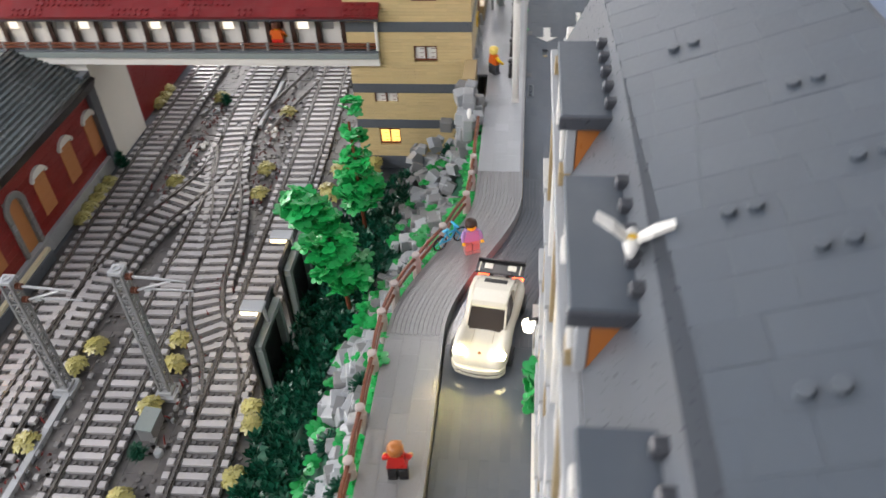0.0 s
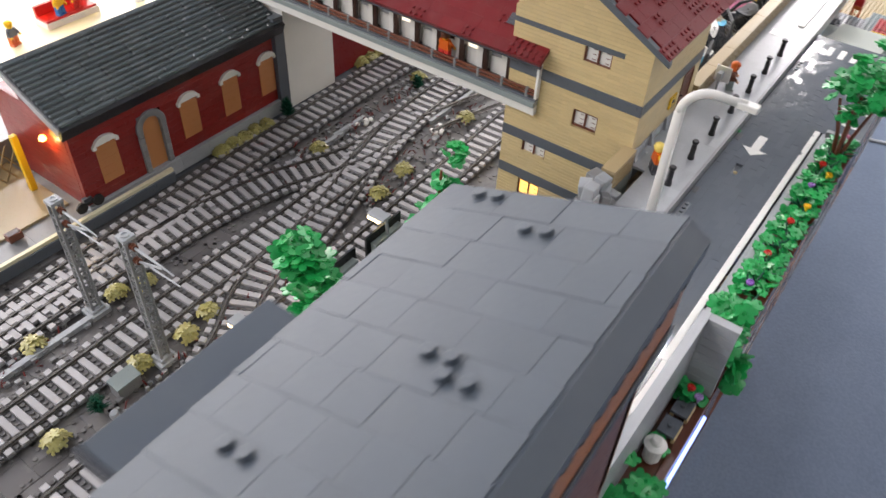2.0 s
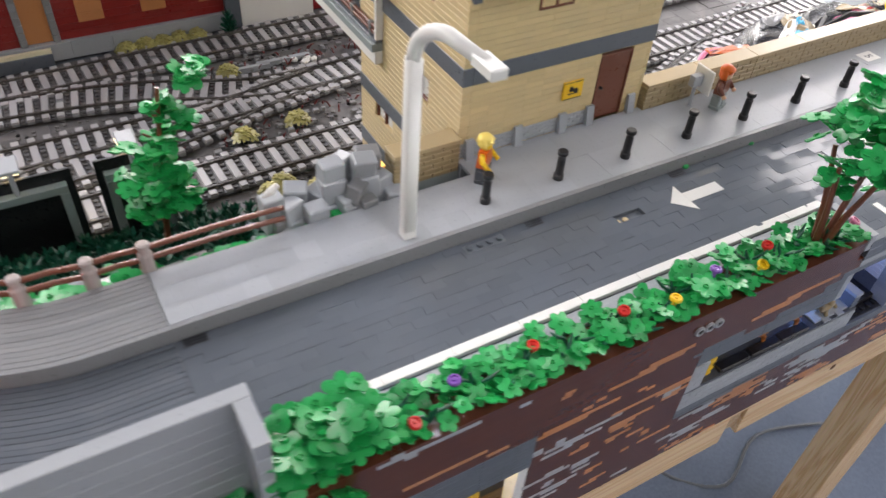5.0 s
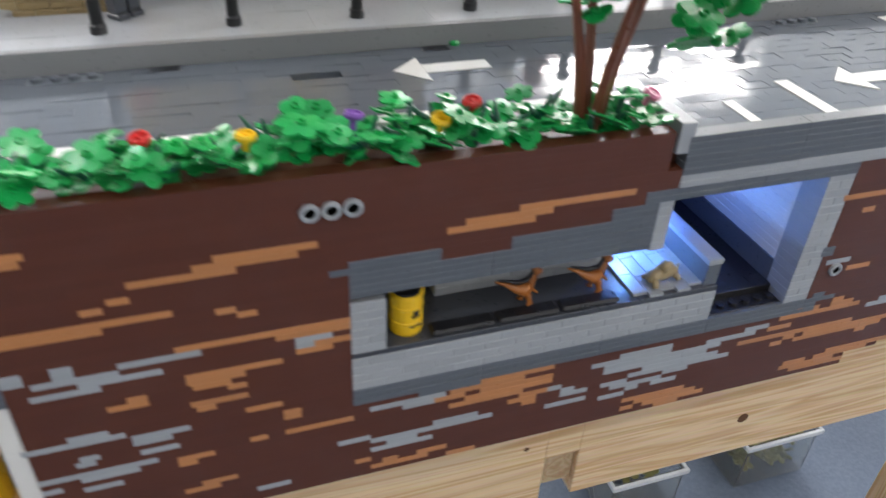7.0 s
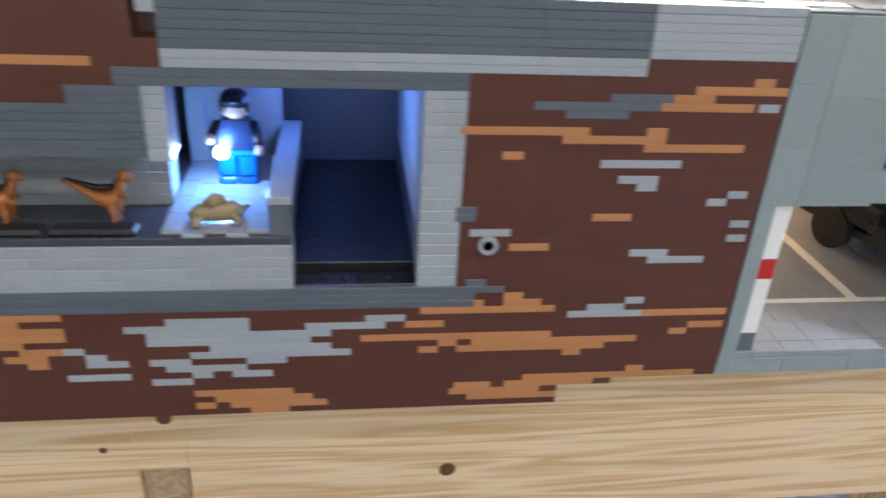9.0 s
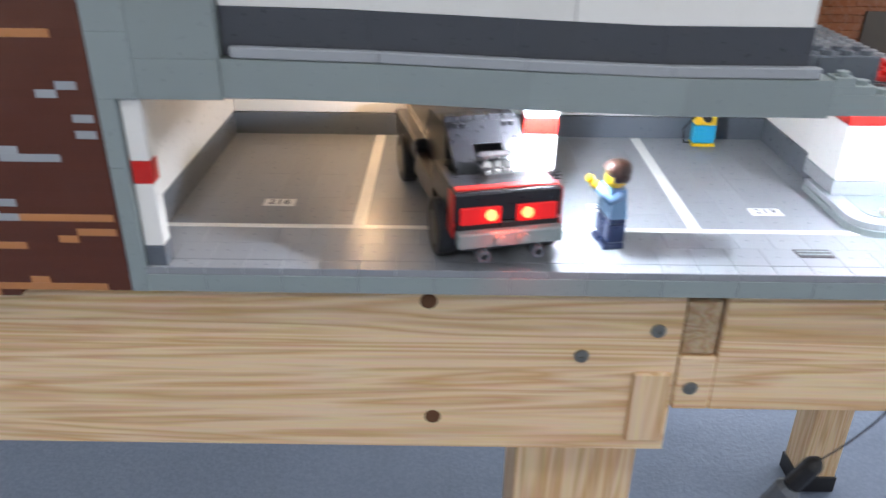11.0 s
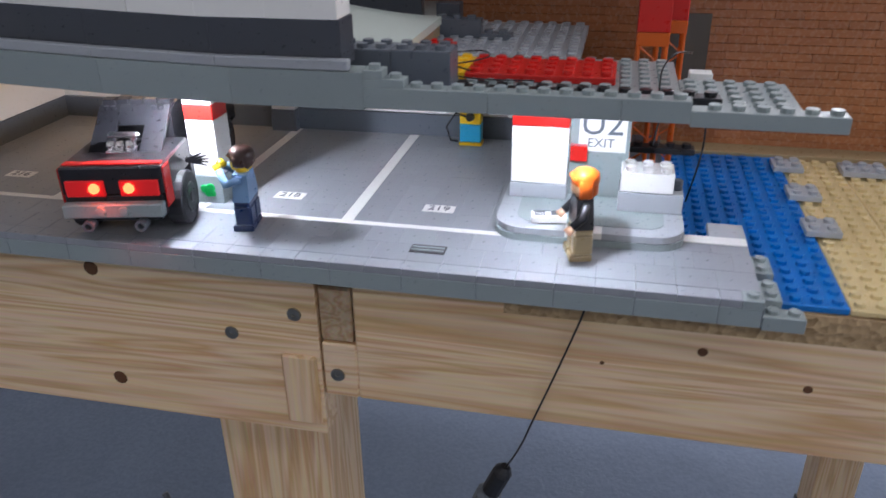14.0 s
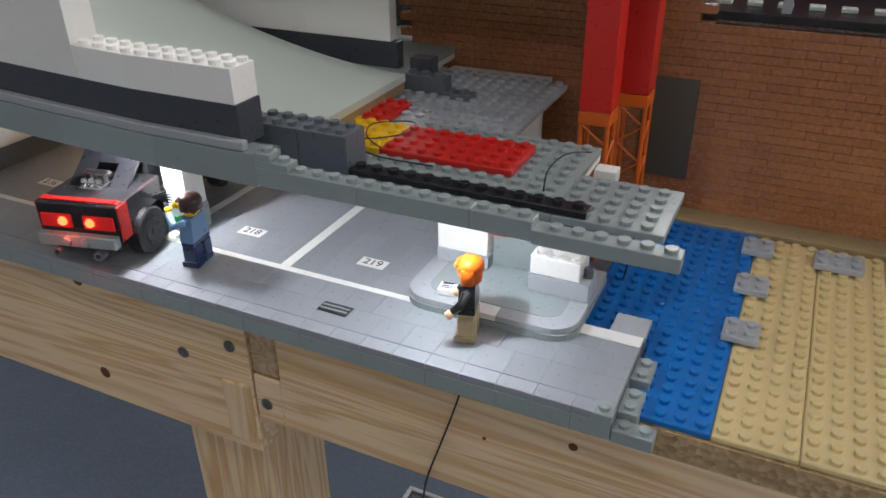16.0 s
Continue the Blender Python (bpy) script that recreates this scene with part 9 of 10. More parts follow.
def slope():
    rng = random.Random(91)
    bm = B()
    nx, ny = 90, 12
    grid = []
    for i in range(nx + 1):
        x = -1.60 + (1.125) * i / nx
        row = []
        y0, y1 = edge_y(x) + 0.0005, 0.392
        if x > -0.60:
            y1 = 0.392 - (x + 0.60) * 0.9
        for j in range(ny + 1):
            v = j / ny
            y = y0 + (y1 - y0) * v
            z = 0.160 - (0.150) * (v ** (0.75 if x < -0.7 else 0.55))
            z += 0.004 * noise.noise((x * 60, y * 60, 3.1))
            if j == 0:
                z = 0.150
            row.append(bm.verts.new((x, y, max(z, 0.004))))
        grid.append(row)
    for a, b in zip(grid, grid[1:]):
        for j in range(ny):
            bm.faces.new((a[j], b[j], b[j + 1], a[j + 1]))
    single("slope", bm, mat("dgreen", 0.5), "steep planted slope below the pavement", "ground", kind="structure")

    def on_slope(x, v):
        y0, y1 = edge_y(x) + 0.0005, (0.392 if x < -0.60 else 0.392 - (x + 0.60) * 0.9)
        return Vector((x, y0 + (y1 - y0) * v, 0.160 - 0.150 * (v ** (0.75 if x < -0.7 else 0.55))))
    # rocks: wedges and cubes of grey slope bricks
    shapes = []
    for k, colour in enumerate(("stone", "lgray", "lgray", "stone", "lgray")):
        b2 = B()
        s = 0.0075
        slab(b2, "x", [(-s, -s), (s, -s), (s, -s * 0.2), (-s * 0.1, s), (-s, s)], -s, s) if k % 2 else cbox(b2, -s, s, -s * 0.8, s * 0.8, -s, s, 0.0009)
        shapes.append(mesh_of(b2, "stone", mat(colour)))
    r = thing("rocks", "heap of grey angular rock pieces on the slope", "rocks", at=(0, 0, 0))
    for k in range(298):
        x = rng.uniform(-1.28, -0.50)
        if x < -0.80:
            v = rng.choice((rng.uniform(0.05, 0.26), rng.uniform(0.10, 0.46)))
        else:
            v = rng.choice((rng.uniform(0.10, 0.34), rng.uniform(0.16, 0.46)))
        p = on_slope(x, v) + Vector((0, 0, rng.uniform(0.002, 0.010)))
        piece("stone", rng.choice(shapes), r, p, rng.choice((0, 90, 180, 270)) + rng.uniform(-24, 24), (rng.uniform(-16, 16), rng.uniform(-16, 16)), rng.uniform(0.75, 1.35))
    r2 = thing("rock_pile", "pile of grey rocks at the corner of the tan house", "rocks", at=(0, 0, 0))
    for x, y, z, turn, tilt, s in ((-0.577, 0.188, 0.1712, 6, 4, 1.05), (-0.592, 0.196, 0.1725, 20, -6, 1.1), (-0.560, 0.200, 0.1800, -4, 0, 1.2), (-0.560, 0.201, 0.1935, 3, 2, 1.1), (-0.553, 0.191, 0.1700, 12, 5, 0.95), (-0.546, 0.190, 0.1790, 40, 12, 0.95), (-0.540, 0.184, 0.1700, 8, 0, 0.8), (-0.536, 0.198, 0.1760, 0, -4, 1.25), (-0.536, 0.200, 0.1915, -8, 10, 1.1), (-0.524, 0.200, 0.1720, 15, 0, 1.1), (-0.568, 0.206, 0.1700, 30, 10, 1.2), (-0.584, 0.208, 0.1760, -20, 8, 1.1), (-0.604, 0.200, 0.1660, 10, 0, 1.0), (-0.604, 0.199, 0.1805, 4, 0, 1.0), (-0.548, 0.212, 0.1850, 22, -8, 1.2), (-0.528, 0.212, 0.1860, -12, 6, 1.2)):
        piece("stone", shapes[(round(x * 1000) % 3) * 2], r2, (x, y, z), turn, (tilt, tilt / 2), s)
    for k in range(24):
        piece("stone", rng.choice(shapes), r2, (rng.uniform(-0.600, -0.515), rng.uniform(0.190, 0.208), rng.uniform(0.146, 0.164)), rng.choice((0, 90, 180)) + rng.uniform(-10, 10), (rng.uniform(-10, 10), rng.uniform(-10, 10)), rng.uniform(0.9, 1.3))
    for k in range(40):
        x = rng.uniform(-0.62, -0.475)
        p = Vector((x, rng.uniform(0.205, 0.29), rng.uniform(0.03, 0.14)))
        p.z = min(p.z, 0.165 - (p.y - 0.20) * 1.2)
        piece("stone", rng.choice(shapes), r2, p, rng.uniform(0, 360), (rng.uniform(-30, 30), rng.uniform(-30, 30)), rng.uniform(0.8, 1.3))
    # plants on the slope
    g = thing("slope_ivy", "bright green leaf plants scattered over the slope", "plants", at=(0, 0, 0))
    for k in range(290):
        x = rng.uniform(-1.28, -0.56)
        v = rng.choice((rng.uniform(0.0, 0.06), rng.uniform(0.0, 0.08), rng.uniform(0.10, 0.46), rng.uniform(0.20, 0.50)))
        p = on_slope(x, v) + Vector((0, 0, 0.007 + (0.006 if v < 0.09 else 0.014) * rng.random()))
        piece("leaf", rng.choice(LEAF), g, p, rng.uniform(0, 360), (rng.uniform(-28, 8), rng.uniform(-18, 18)), rng.uniform(0.7, 1.05))
    d = thing("slope_shrubs", "dark green shrubs covering the foot of the slope", "plants", at=(0, 0, 0))
    for k in range(290):
        x = rng.uniform(-1.25, -0.56)
        v = rng.uniform(0.48, 0.99) if x < -0.72 else rng.uniform(0.50, 0.95)
        p = on_slope(x, v) + Vector((0, 0, rng.uniform(0.004, 0.024)))
        piece("leaf", rng.choice(TUFT), d, p, rng.uniform(0, 360), (rng.uniform(-30, 10), rng.uniform(-18, 18)), rng.uniform(0.9, 1.4))
    d = thing("slope_bushes", "low dark green bushes between the rocks of the slope", "plants", at=(0, 0, 0))
    for k in range(290):
        x = rng.uniform(-1.25, -0.60)
        p = on_slope(x, rng.uniform(0.46, 0.97)) + Vector((0, 0, rng.uniform(0.006, 0.020)))
        piece("leaf", rng.choice(TUFT), d, p, rng.uniform(0, 360), (rng.uniform(-30, 15), rng.uniform(-20, 20)), rng.uniform(0.8, 1.3))
    for i, (x, v, h) in enumerate(((-1.10, 0.10, 0.030), (-1.085, 0.28, 0.030), (-1.14, 0.16, 0.030), (-1.03, 0.30, 0.026), (-0.985, 0.12, 0.024), (-0.90, 0.16, 0.020), (-0.80, 0.26, 0.020), (-0.54, 0.3, 0.030), (-0.50, 0.25, 0.030), (-1.18, 0.12, 0.03), (-0.78, 0.14, 0.018))):
        p = on_slope(x, v)
        spiky_bush(x, p.y, p.z - 0.003, h, 120, "dgreen", 140 + i, 0.015)
    for i in range(14):
        olive_bush(rng.uniform(-0.50, -0.462) if i % 2 else rng.uniform(-0.545, -0.47), rng.uniform(0.375, 0.415) if i < 9 else rng.uniform(0.33, 0.375), G + 0.004 + (0.012 if i > 8 else 0), 170 + i, 30, 1.25)
    w = thing("white_gull", "small white toy bird on the rocks", "toy bird", at=(-0.6040, 0.1970, 0.1905))
    bm = B()
    tube(bm, [(-0.006, 0, 0.0), (0, 0, 0.003), (0.005, 0, 0.007)], [0.001, 0.003, 0.002], 8)
    part("body", bm, mat("white"), w)


slope()


def fence():
    f = thing("fence", "rustic fence with pale posts and brown rails along the pavement", "fence")
    xs = [-1.2460, -1.1970, -1.1480, -1.0990, -1.0500, -0.9930, -0.9430, -0.9060, -0.8650, -0.8180, -0.7620, -0.7230, -0.6900, -0.6000]
    pts = [Vector((x, edge_y(x) + 0.0040, 0)) for x in xs]
    post = None
    for i, p in enumerate(pts[:-1]):
        if post is None:
            bm = B()
            lathe(bm, (0, 0, -0.018), [(0.0046, 0), (0.0046, 0.034), (0.0036, 0.0355), (0.0036, 0.0385), (0.0042, 0.0395), (0.0040, 0.0420), (0.0024, 0.0428)], 10)
            post = mesh_of(bm, "post", plastic("post_plastic", (0.42, 0.36, 0.34), 0.35, 0.06, 0.25))
        piece("post", post, f, (p.x, p.y, SZ - 0.004))
    for a, b in zip(pts, pts[1:]):
        for z in (0.0075, 0.0165):
            bm = B()
            m = (a + b) / 2 + Vector((0, 0.0008, 0))
            tube(bm, [a + Vector((0, 0, SZ + z)), m + Vector((0, 0, SZ + z + 0.0004)), b + Vector((0, 0, SZ + z))], 0.0019, 7)
            part("rail", bm, mat("dwood"), f)


fence()


def retaining():
    """Black hoarding in a grey frame at the foot of the slope, with lamps over the track."""
    for i, (x0, x1) in enumerate(((-0.912, -0.838), (-0.795, -0.720), (-0.690, -0.640))):
        t = thing("hoarding", "black board in a grey post frame beside the track", "hoarding", "boards beside the track", at=(x0, 0.3955, G))
        L = x1 - x0
        bm = B()
        cbox(bm, -0.006, L + 0.006, 0.0015, 0.0045, -0.002, 0.098, 0.0004)
        part("board", bm, mat("black"), t)
        bm = B()
        cbox(bm, 0.0, L, -0.0070, 0.0010, 0.080, 0.0875, 0.0004)
        part("beam", bm, mat("mgray"), t)
        for x in (0.0, L - 0.0075):
            bm = B()
            cbox(bm, x, x + 0.0075, -0.0070, 0.0010, -0.004, 0.0798, 0.0004)
            part("post", bm, mat("mgray"), t)
        bm = B()
        xx = L * 0.5
        cbox(bm, xx - 0.0080, xx + 0.0080, -0.004, 0.021, 0.1070, 0.1105, 0.0010)
        tube(bm, [(xx, -0.004, 0.0870), (xx, -0.002, 0.1075)], 0.0022, 7)
        lamp = part("lamp_hood", bm, mat("lgray"), t, "grey lamp hood")
        bm = B()
        cbox(bm, xx - 0.0078, xx + 0.0066, 0.003, 0.0208, 0.1018, 0.1069, 0.0010)
        part("lamp", bm, glow("track_lamp_glow", (1.0, 0.80, 0.42), 5), lamp, "lit warm lamp")
        if i < 2:
            spot_lamp("track_lamp_led", (x0 + xx, 0.4075, G + 0.1000), (x0 + xx, 0.43, 0), 0.10, (1.0, 0.78, 0.4), 130, 0.8)


retaining()
tree("slope_tree", (-0.838, 0.312, 0.082), 0.100, [(0.044, 0.020, 18, 0.008, 0), (0.058, 0.027, 32, -0.002, 0), (0.072, 0.028, 34, 0, 0.002), (0.084, 0.022, 20, 0.006, 0.006), (0.098, 0.025, 26, -0.006, 0.010), (0.110, 0.025, 26, -0.004, 0.012), (0.122, 0.016, 10, 0.004, 0.016), (0.136, 0.021, 22, -0.004, 0.022), (0.148, 0.020, 18, -0.006, 0.028), (0.157, 0.014, 9, -0.004, 0.030)], 42, "bright green leafy tree on the slope", lean=(0.004, 0.012), size=0.84)
tree("slope_tree", (-0.660, 0.330, 0.052), 0.150, [(0.050, 0.022, 20, 0, 0), (0.062, 0.030, 30, 0.004, 0), (0.076, 0.028, 26, 0.0, 0.002), (0.090, 0.016, 8, 0.002, 0.002), (0.102, 0.022, 16, 0.002, 0.008), (0.112, 0.013, 8, 0.022, 0.002), (0.126, 0.012, 8, 0.030, 0.004), (0.134, 0.014, 8, 0.018, 0.012), (0.150, 0.009, 5, 0.040, 0.008), (0.160, 0.012, 8, 0.044, 0.010)], 43, "slender green tree with tiered crown near the house", lean=(0.020, 0.008), size=0.82)



# ---- storage boxes under the table ----
def clear_plastic():
    m, n, l, b = nodes_of("clear_box")
    b.inputs["Base Color"].default_value = (0.86, 0.89, 0.92, 1)
    b.inputs["Roughness"].default_value = 0.12
    b.inputs["IOR"].default_value = 1.2
    b.inputs["Transmission Weight"].default_value = 0.92
    return m


def storage_box(x, y, w, d, h, seed, leaves):
    rng = random.Random(seed)
    t = thing("storage_box", "clear plastic storage box holding loose tan pieces on the carpet", "box", "boxes under the table", at=(x, y, FLOOR_Z))
    bm = B()
    for x0, x1, y0, y1, z0, z1 in ((0, w, 0, d, 0.001, 0.004), (0, 0.003, 0, d, 0.0042, h), (w - 0.003, w, 0, d, 0.0042, h), (0.0032, w - 0.0032, 0, 0.003, 0.0042, h), (0.0032, w - 0.0032, d - 0.003, d, 0.0042, h)):
        cbox(bm, x0, x1, y0, y1, z0, z1, 0.0008)
    part("body", bm, clear_plastic(), t, "clear plastic body")
    bm = B()
    for x0, x1, y0, y1 in ((-0.006, w + 0.006, -0.006, 0.0), (-0.006, w + 0.006, d, d + 0.006), (-0.006, 0.0, 0.0, d), (w, w + 0.006, 0.0, d)):
        cbox(bm, x0, x1, y0, y1, h - 0.006, h + 0.002, 0.001)
    part("rim", bm, plastic("box_rim", (0.72, 0.76, 0.82), 0.25), t, "pale rim")
    for k in range(leaves):
        piece("leaf", PETAL[0], t, (w * rng.uniform(0.15, 0.85), d * rng.uniform(0.15, 0.85), rng.uniform(0.008, h * 0.9)), rng.uniform(0, 360), (rng.uniform(-60, 60), rng.uniform(-60, 60)), rng.uniform(2.2, 3.2))


storage_box(0.320, 0.350, 0.135, 0.115, 0.100, 301, 70)
storage_box(0.085, 0.350, 0.120, 0.115, 0.090, 302, 8)
# ---- grey-roofed town house beside the street ----
def town_house():
    h = thing("town_house", "town house with grey tiled roof, dormers and orange brick back", "house")
    X0, X1 = -1.60, -0.9865
    zf, zb = 0.5140, 0.5445
    yf, yb = 0.0945, 0.0075
    n = math.hypot(yf - yb, zb - zf)
    tilt = math.degrees(math.atan2(zb - zf, yf - yb))
    rng = random.Random(201)
    r = part("roof", B(), mat("dgray"), h, "grey roof of staggered tiles with pairs of bare studs")
    m = pose(0, yf, zf, -tilt, 0, 0)
    # the roof sits slightly askew on the house
    def ridge(x):
        return -n - 0.029 * (X1 - x)

    def eaves(x):
        return -0.036 * min(X1 - x, 0.30)
    bm = B()
    prism(bm, [(X0, ridge(X0)), (X1 + 0.002, ridge(X1 + 0.002)), (X1 + 0.002, 0.0), (X1 - 0.30, eaves(X1 - 0.30)), (X0, eaves(X0))], -0.0130, -0.0006)
    deck = part("deck", bm, mat("dgray"), r)
    deck.matrix_basis = m
    shared = {}
    grey = plastic("roof_grey", (0.078, 0.097, 0.120), 0.44, 0.05, 0.06)
    x, k = X1 + 0.002, 0
    while x > X0:
        w = min(0.0160, x - X0)
        start = ridge(x - w / 2)
        v = start - (k % 3) * 0.0055
        end = eaves(x - w / 2)
        while v < end - 0.0005:
            d = rng.choice((0.016, 0.016, 0.024))
            a, b = max(v, start), min(v + d, end)
            if b - a > 0.0005:
                key = (round(b - a, 4), round(w, 4))
                if key not in shared:
                    b2 = B()
                    cbox(b2, 0.00002, w - 0.00002, 0.00002, b - a - 0.00002, -0.003, 0.0, 0.00009)
                    shared[key] = mesh_of(b2, "roof_tile", grey)
                piece("roof_tile", shared[key], deck, (x - w, a, rng.choice((0.0, 0.0, 0.0, 0.0, 0.00016)) + rng.uniform(-0.00004, 0.00004)), 0, (rng.uniform(-0.25, 0.25), rng.uniform(-0.25, 0.25)))
            v += d
        x -= w
        k += 1
    for x, y, c in ((-1.168, 0.033, 2), (-1.217, 0.0267, 2), (-1.2295, 0.0641, 2), (-1.1168, 0.0655, 2), (-1.074, 0.0300, 4), (-1.006, 0.0469, 2), (-0.990, 0.0747, 2), (-1.252, 0.0447, 2), (-1.30, 0.06, 2), (-1.32, 0.03, 2)):
        bm = B()
        for q in range(c):
            stud(bm, x + (q // 2) * 0.0065, -(yf - y) / math.cos(radians(tilt)) + (q % 2) * STUD - 0.004 + (q // 2) * 0.010, 0.0001, 12)
        part("bare_studs", bm, grey, deck)
    # cornice and walls
    bm = B()
    slab(bm, "x", [(0.0080, 0.5440), (0.0062, 0.5440), (-0.0012, 0.5395), (-0.0012, 0.5340), (0.0080, 0.5340)], X0, X1 + 0.0015)
    askew = pose(X1, 0, 0.535, 0, 0.57, 1.66) @ pose(-X1, 0, -0.535)
    part("back_cornice", bm, grey, h, "grey cornice").matrix_basis = askew
    bm = B()
    cbox(bm, X0, X1 - 0.0022, 0.0001, 0.0078, 0.5285, 0.5338, 0.0004)
    part("frieze", bm, mat("xgray"), h, "dark grey frieze under the cornice").matrix_basis = askew
    bm = B()
    x = X0 + 0.004
    while x < X1 - 0.006:
        cbox(bm, x, x + 0.0055, -0.0012, 0.0002, 0.5305, 0.5338, 0.0004)
        x += 0.0096
    dentil = part("dentil", bm, mat("black"), h)
    dentil["kind"] = "stuff"
    dentil.matrix_basis = askew
    bm = B()
    y = 0.008
    while y < 0.088:
        cbox(bm, X1 - 0.0012, X1 + 0.0006, y, y + 0.0055, 0.5035, 0.5095, 0.0004)
        y += 0.0096
    part("end_dentil", bm, mat("black"), h)["kind"] = "stuff"
    for name, mm, x0, x1, y0, y1, z0, z1 in (("end_wall", "dorange", X1 - 0.010, X1 - 0.002, 0.004, 0.092, 0.40, 0.4998), ("back_wall", "dorange", X0, X1 - 0.0025, 0.0006, 0.0078, 0.5045, 0.5283), ("back_band", "xgray", X0, X1 - 0.0020, -0.0004, 0.0078, 0.4985, 0.5043), ("lower_back", "dwood", X0, X1 - 0.003, 0.004, 0.0115, 0.160, 0.4983),
                                             ("lower_end", "dorange", X1 - 0.0102, X1 - 0.0022, 0.012, 0.108, 0.160, 0.3998), ("end_cornice", "xgray", X1 - 0.009, X1 - 0.0012, 0.0046, 0.092, 0.5000, 0.5130), ("facade", "lgray", X0, X1 - 0.0025, 0.1005, 0.1085, 0.160, 0.4700)):
        bm = B()
        cbox(bm, x0, x1, y0, y1, z0, z1, 0.0005)
        wall = part(name, bm, mat(mm), h)
        if name in ("back_wall", "back_band"):
            wall.matrix_basis = askew
    for y0 in (0.006, 0.060, 0.098):
        bm = B()
        cbox(bm, X1 - 0.0085, X1 + 0.0005, y0, y0 + 0.009, 0.160, 0.4750, 0.0006)
        part("end_pilaster", bm, mat("white"), h, "white corner pilaster")
    # sloping front apron under the dormers
    bm = B()
    slab(bm, "x", [(0.1040, 0.4690), (0.1090, 0.4690), (0.0890, 0.5105), (0.0780, 0.5105)], X0, X1 - 0.0125)
    part("mansard", bm, mat("dgray"), h)
    # facade: pilasters, windows, sills
    x, i = -1.560, 0
    while x < X1 - 0.02:
        for z0 in (0.2150, 0.2960, 0.3770):
            bm = B()
            cbox(bm, x + 0.010, x + 0.036, 0.1075, 0.1100, z0, z0 + 0.052, 0.0004)
            w = part("window", bm, glow("house_pane", (1.0, 0.78, 0.34), 0.8) if (i + round(z0 * 100)) % 3 == 0 else mat("xgray"), h, "tall sash window")
            bm = B()
            for a0, a1, b0, b1 in ((x + 0.008, x + 0.0105, z0 - 0.002, z0 + 0.054), (x + 0.0355, x + 0.038, z0 - 0.002, z0 + 0.054), (x + 0.0105, x + 0.0355, z0 + 0.0515, z0 + 0.054), (x + 0.0105, x + 0.0355, z0 - 0.002, z0 + 0.0005), (x + 0.022, x + 0.024, z0 + 0.0006, z0 + 0.0514)):
                cbox(bm, a0, a1, 0.1076, 0.1125, b0, b1, 0.0003)
            part("frame", bm, mat("white"), w)
            bm = B()
            cbox(bm, x + 0.005, x + 0.041, 0.1076, 0.1165, z0 - 0.0065, z0 - 0.0022, 0.0004)
            part("sill", bm, mat("lgray"), w)
        bm = B()
        cbox(bm, x - 0.0055, x + 0.0035, 0.1086, 0.1140, 0.160, 0.4690, 0.0004)
        part("pilaster", bm, mat("white" if i % 2 else "dtan"), h)
        x += 0.0545
        i += 1
    for z0 in (0.2050, 0.2860, 0.3670, 0.4560):
        bm = B()
        cbox(bm, X0, X1 - 0.001, 0.1086, 0.1158, z0, z0 + 0.0055, 0.0006)
        part("string_course", bm, mat("lgray"), h)
    # dormers
    for xd in (-1.3670, -1.2505, -1.1340):
        d = part("dormer", B(), mat("dgray"), h, "dormer with a flat grey roof and orange cheeks")
        L = 0.073
        bm = B()
        cbox(bm, xd, xd + L, 0.0840, 0.1150, 0.4970, 0.5010, 0.0006)
        part("dormer_roof", bm, grey, d)
        bm = B()
        cbox(bm, xd - 0.0022, xd - 0.0002, 0.0836, 0.1158, 0.4950, 0.5012, 0.0005)
        part("dormer_edge", bm, mat("xgray"), d)
        q = 0
        while q < 5:
            bm = B()
            cbox(bm, xd + 0.005 + q * 0.0145, xd + 0.0105 + q * 0.0145, 0.0890, 0.0965, 0.5008, 0.5050, 0.0008)
            q += 1
            part("cleat", bm, mat("xgray"), d)
        bm = B()
        slab(bm, "x", [(0.1075, 0.4700), (0.1075, 0.4968), (0.0850, 0.4968), (0.0920, 0.4860)], xd + 0.002, xd + 0.006)
        part("cheek", bm, mat("dorange"), d, "orange-brown cheek")
        bm = B()
        slab(bm, "x", [(0.1075, 0.4700), (0.1075, 0.4968), (0.0850, 0.4968), (0.0920, 0.4860)], xd + L - 0.006, xd + L - 0.002)
        part("cheek", bm, mat("dorange"), d, "orange-brown cheek")
        bm = B()
        cbox(bm, xd + 0.002, xd + L - 0.002, 0.1078, 0.1120, 0.4700, 0.4968, 0.0004)
        f = part("dormer_front", bm, mat("lgray"), d)
        bm = B()
        cbox(bm, xd + 0.010, xd + 0.018, 0.1121, 0.1140, 0.4720, 0.4960, 0.0004)
        part("dormer_pilaster", bm, mat("white"), f)
        bm = B()
        cbox(bm, xd + 0.055, xd + 0.063, 0.1121, 0.1140, 0.4720, 0.4960, 0.0004)
        part("dormer_pilaster", bm, mat("white"), f)
    # closing floor of the block under the house
    bm = B()
    box(bm, X0, X1 - 0.01, 0.012, 0.1000, 0.150, 0.1598)
    part("ground_slab", bm, mat("dgray"), h)
    g = thing("facade_ivy", "bright green climbing leaves on the house front", "plants", at=(-1.02, 0.116, RZ))
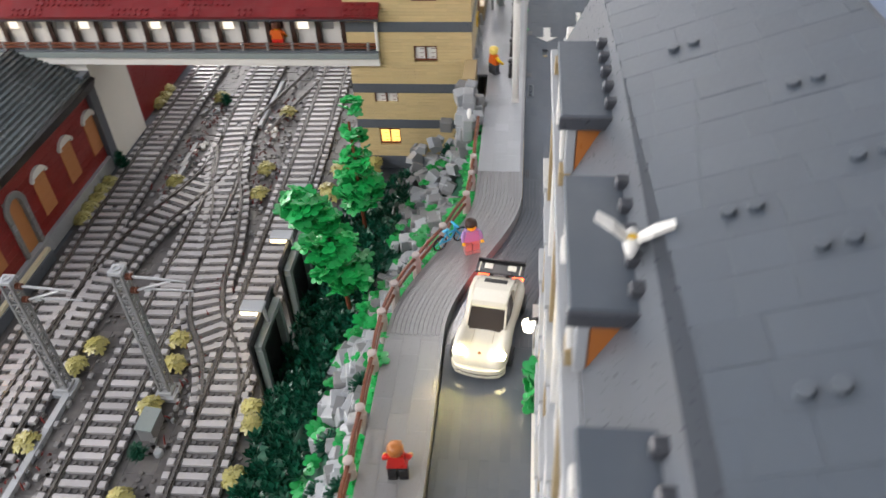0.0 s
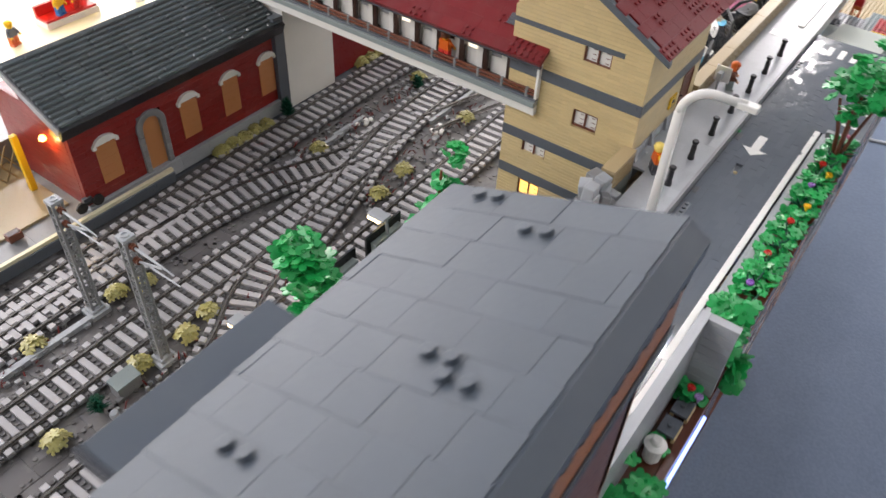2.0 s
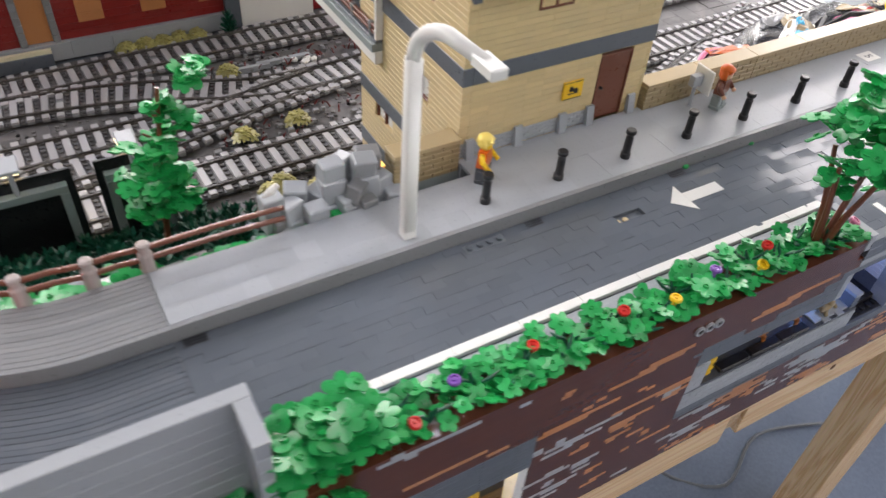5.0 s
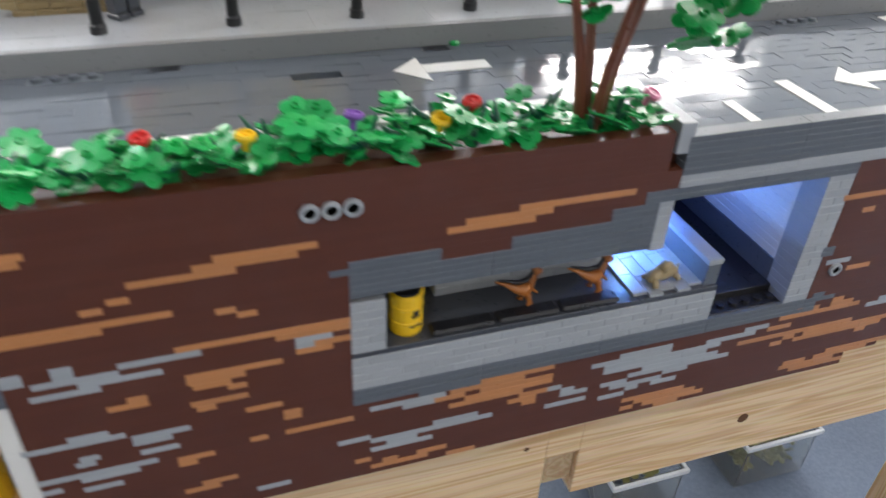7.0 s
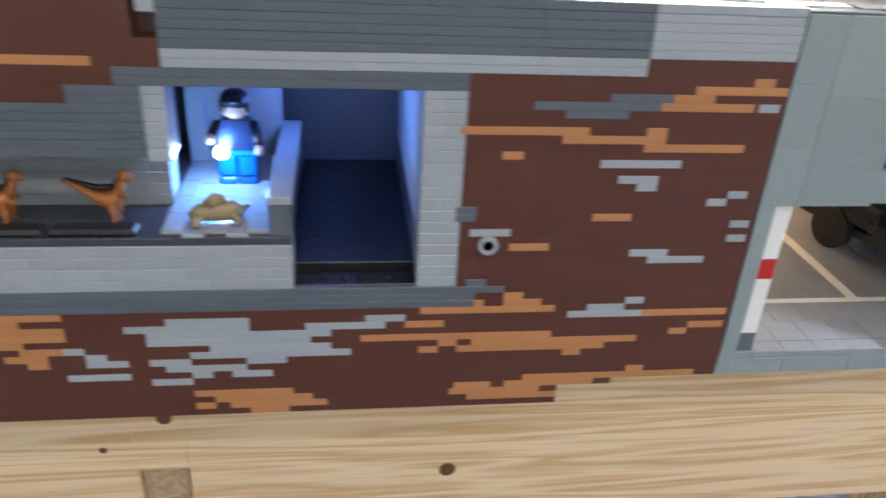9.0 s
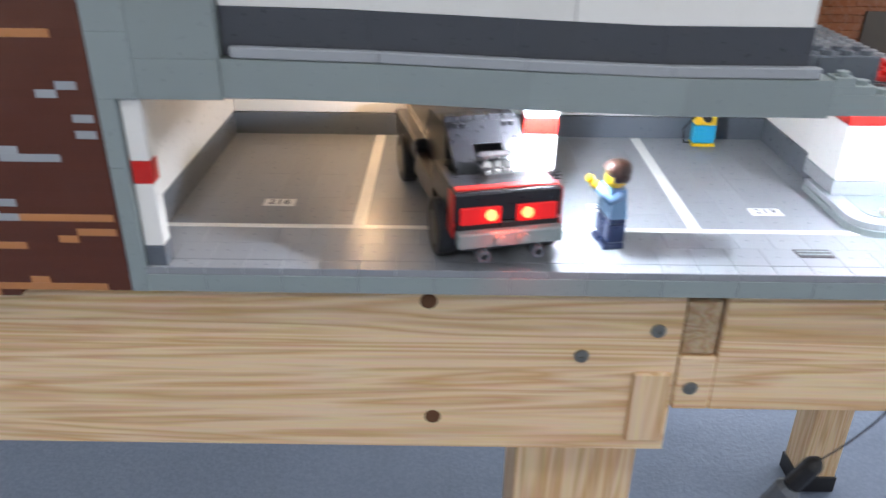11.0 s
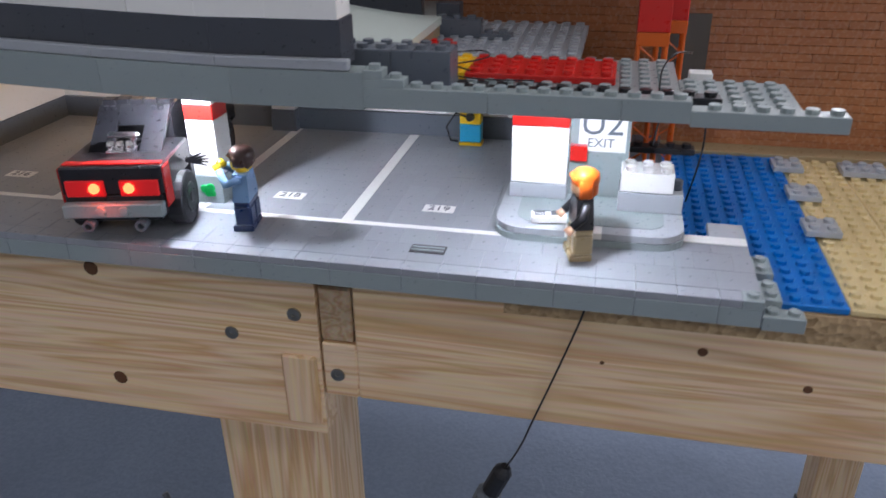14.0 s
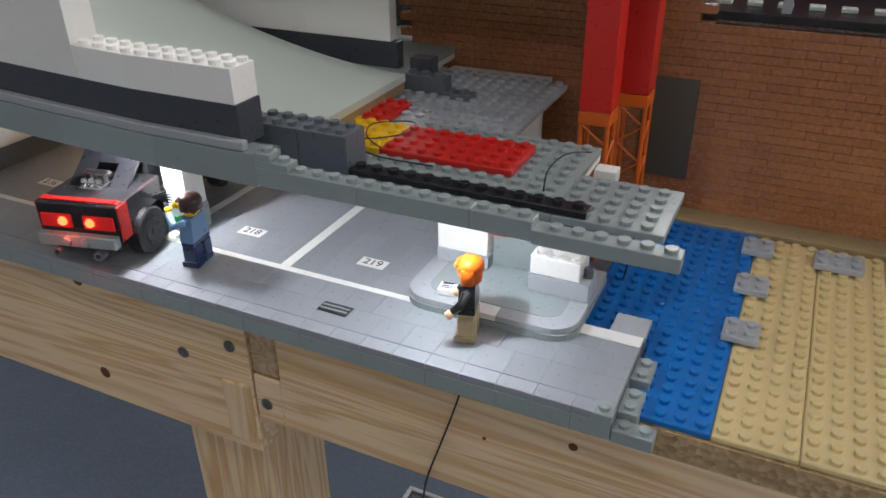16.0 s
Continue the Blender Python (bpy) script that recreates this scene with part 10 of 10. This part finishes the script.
    for k in range(12):
        piece("leaf", rng.choice(LEAF), g, (rng.uniform(-0.006, 0.012), rng.uniform(0.0, 0.004), 0.004 + k * 0.004), rng.uniform(0, 360), (rng.uniform(-70, -30), rng.uniform(-20, 20)), 0.8)
    l = thing("wall_lantern", "lit white lantern on the house corner", "lantern", at=(-0.985, 0.122, 0.215))
    bm = B()
    lathe(bm, (0, 0, 0), [(0.002, 0), (0.0046, 0.002), (0.0046, 0.007), (0.0055, 0.0075), (0.0055, 0.0095), (0.002, 0.011)], 12)
    part("glass", bm, glow("lantern_glow", (1.0, 0.9, 0.7), 4), l)
    bm = B()
    tube(bm, [(0, -0.012, 0.015), (0, 0, 0.013)], 0.0015, 6)
    part("bracket", bm, mat("black"), l)


town_house()


def roof_gull():
    """Plain white toy bird with spread wings and an orange mark, on a dormer."""
    bm = B()
    tube(bm, [(-0.016, 0, 0.004), (-0.008, 0, 0.006), (0.002, 0, 0.008), (0.009, 0, 0.0085), (0.014, 0, 0.0075)], [0.003, 0.0052, 0.0055, 0.0042, 0.0022], 10)
    for s in (-1, 1):
        a = [bm.verts.new(p) for p in ((0.004, s * 0.003, 0.009), (0.008, s * 0.012, 0.0190), (0.005, s * 0.024, 0.0250), (-0.002, s * 0.023, 0.0245), (-0.002, s * 0.012, 0.0190), (-0.004, s * 0.003, 0.009))]
        b = [bm.verts.new(v.co + Vector((0, 0, 0.0034))) for v in a]
        f = [bm.faces.new(a), bm.faces.new(b)]
        for i in range(6):
            f.append(bm.faces.new((a[i], a[(i + 1) % 6], b[(i + 1) % 6], b[i])))
        bmesh.ops.recalc_face_normals(bm, faces=f)
    lathe(bm, (0.001, 0, 0.0118), [(0.0030, 0), (0.0028, 0.0016), (0.001, 0.002)], 10, mi=1)
    tube(bm, [(-0.004, 0.002, 0.0), (-0.004, 0.002, 0.005)], 0.001, 5, 1)
    tube(bm, [(-0.004, -0.002, 0.0), (-0.004, -0.002, 0.005)], 0.001, 5, 1)
    ob = single("toy_gull", bm, [mat("white"), mat("yellow")], "white toy gull with spread wings on a dormer roof", "toy bird")
    ob.matrix_basis = pose(-1.2270, 0.0950, 0.5052, 0, 0, 172) @ Matrix.Scale(0.52, 4)


roof_gull()
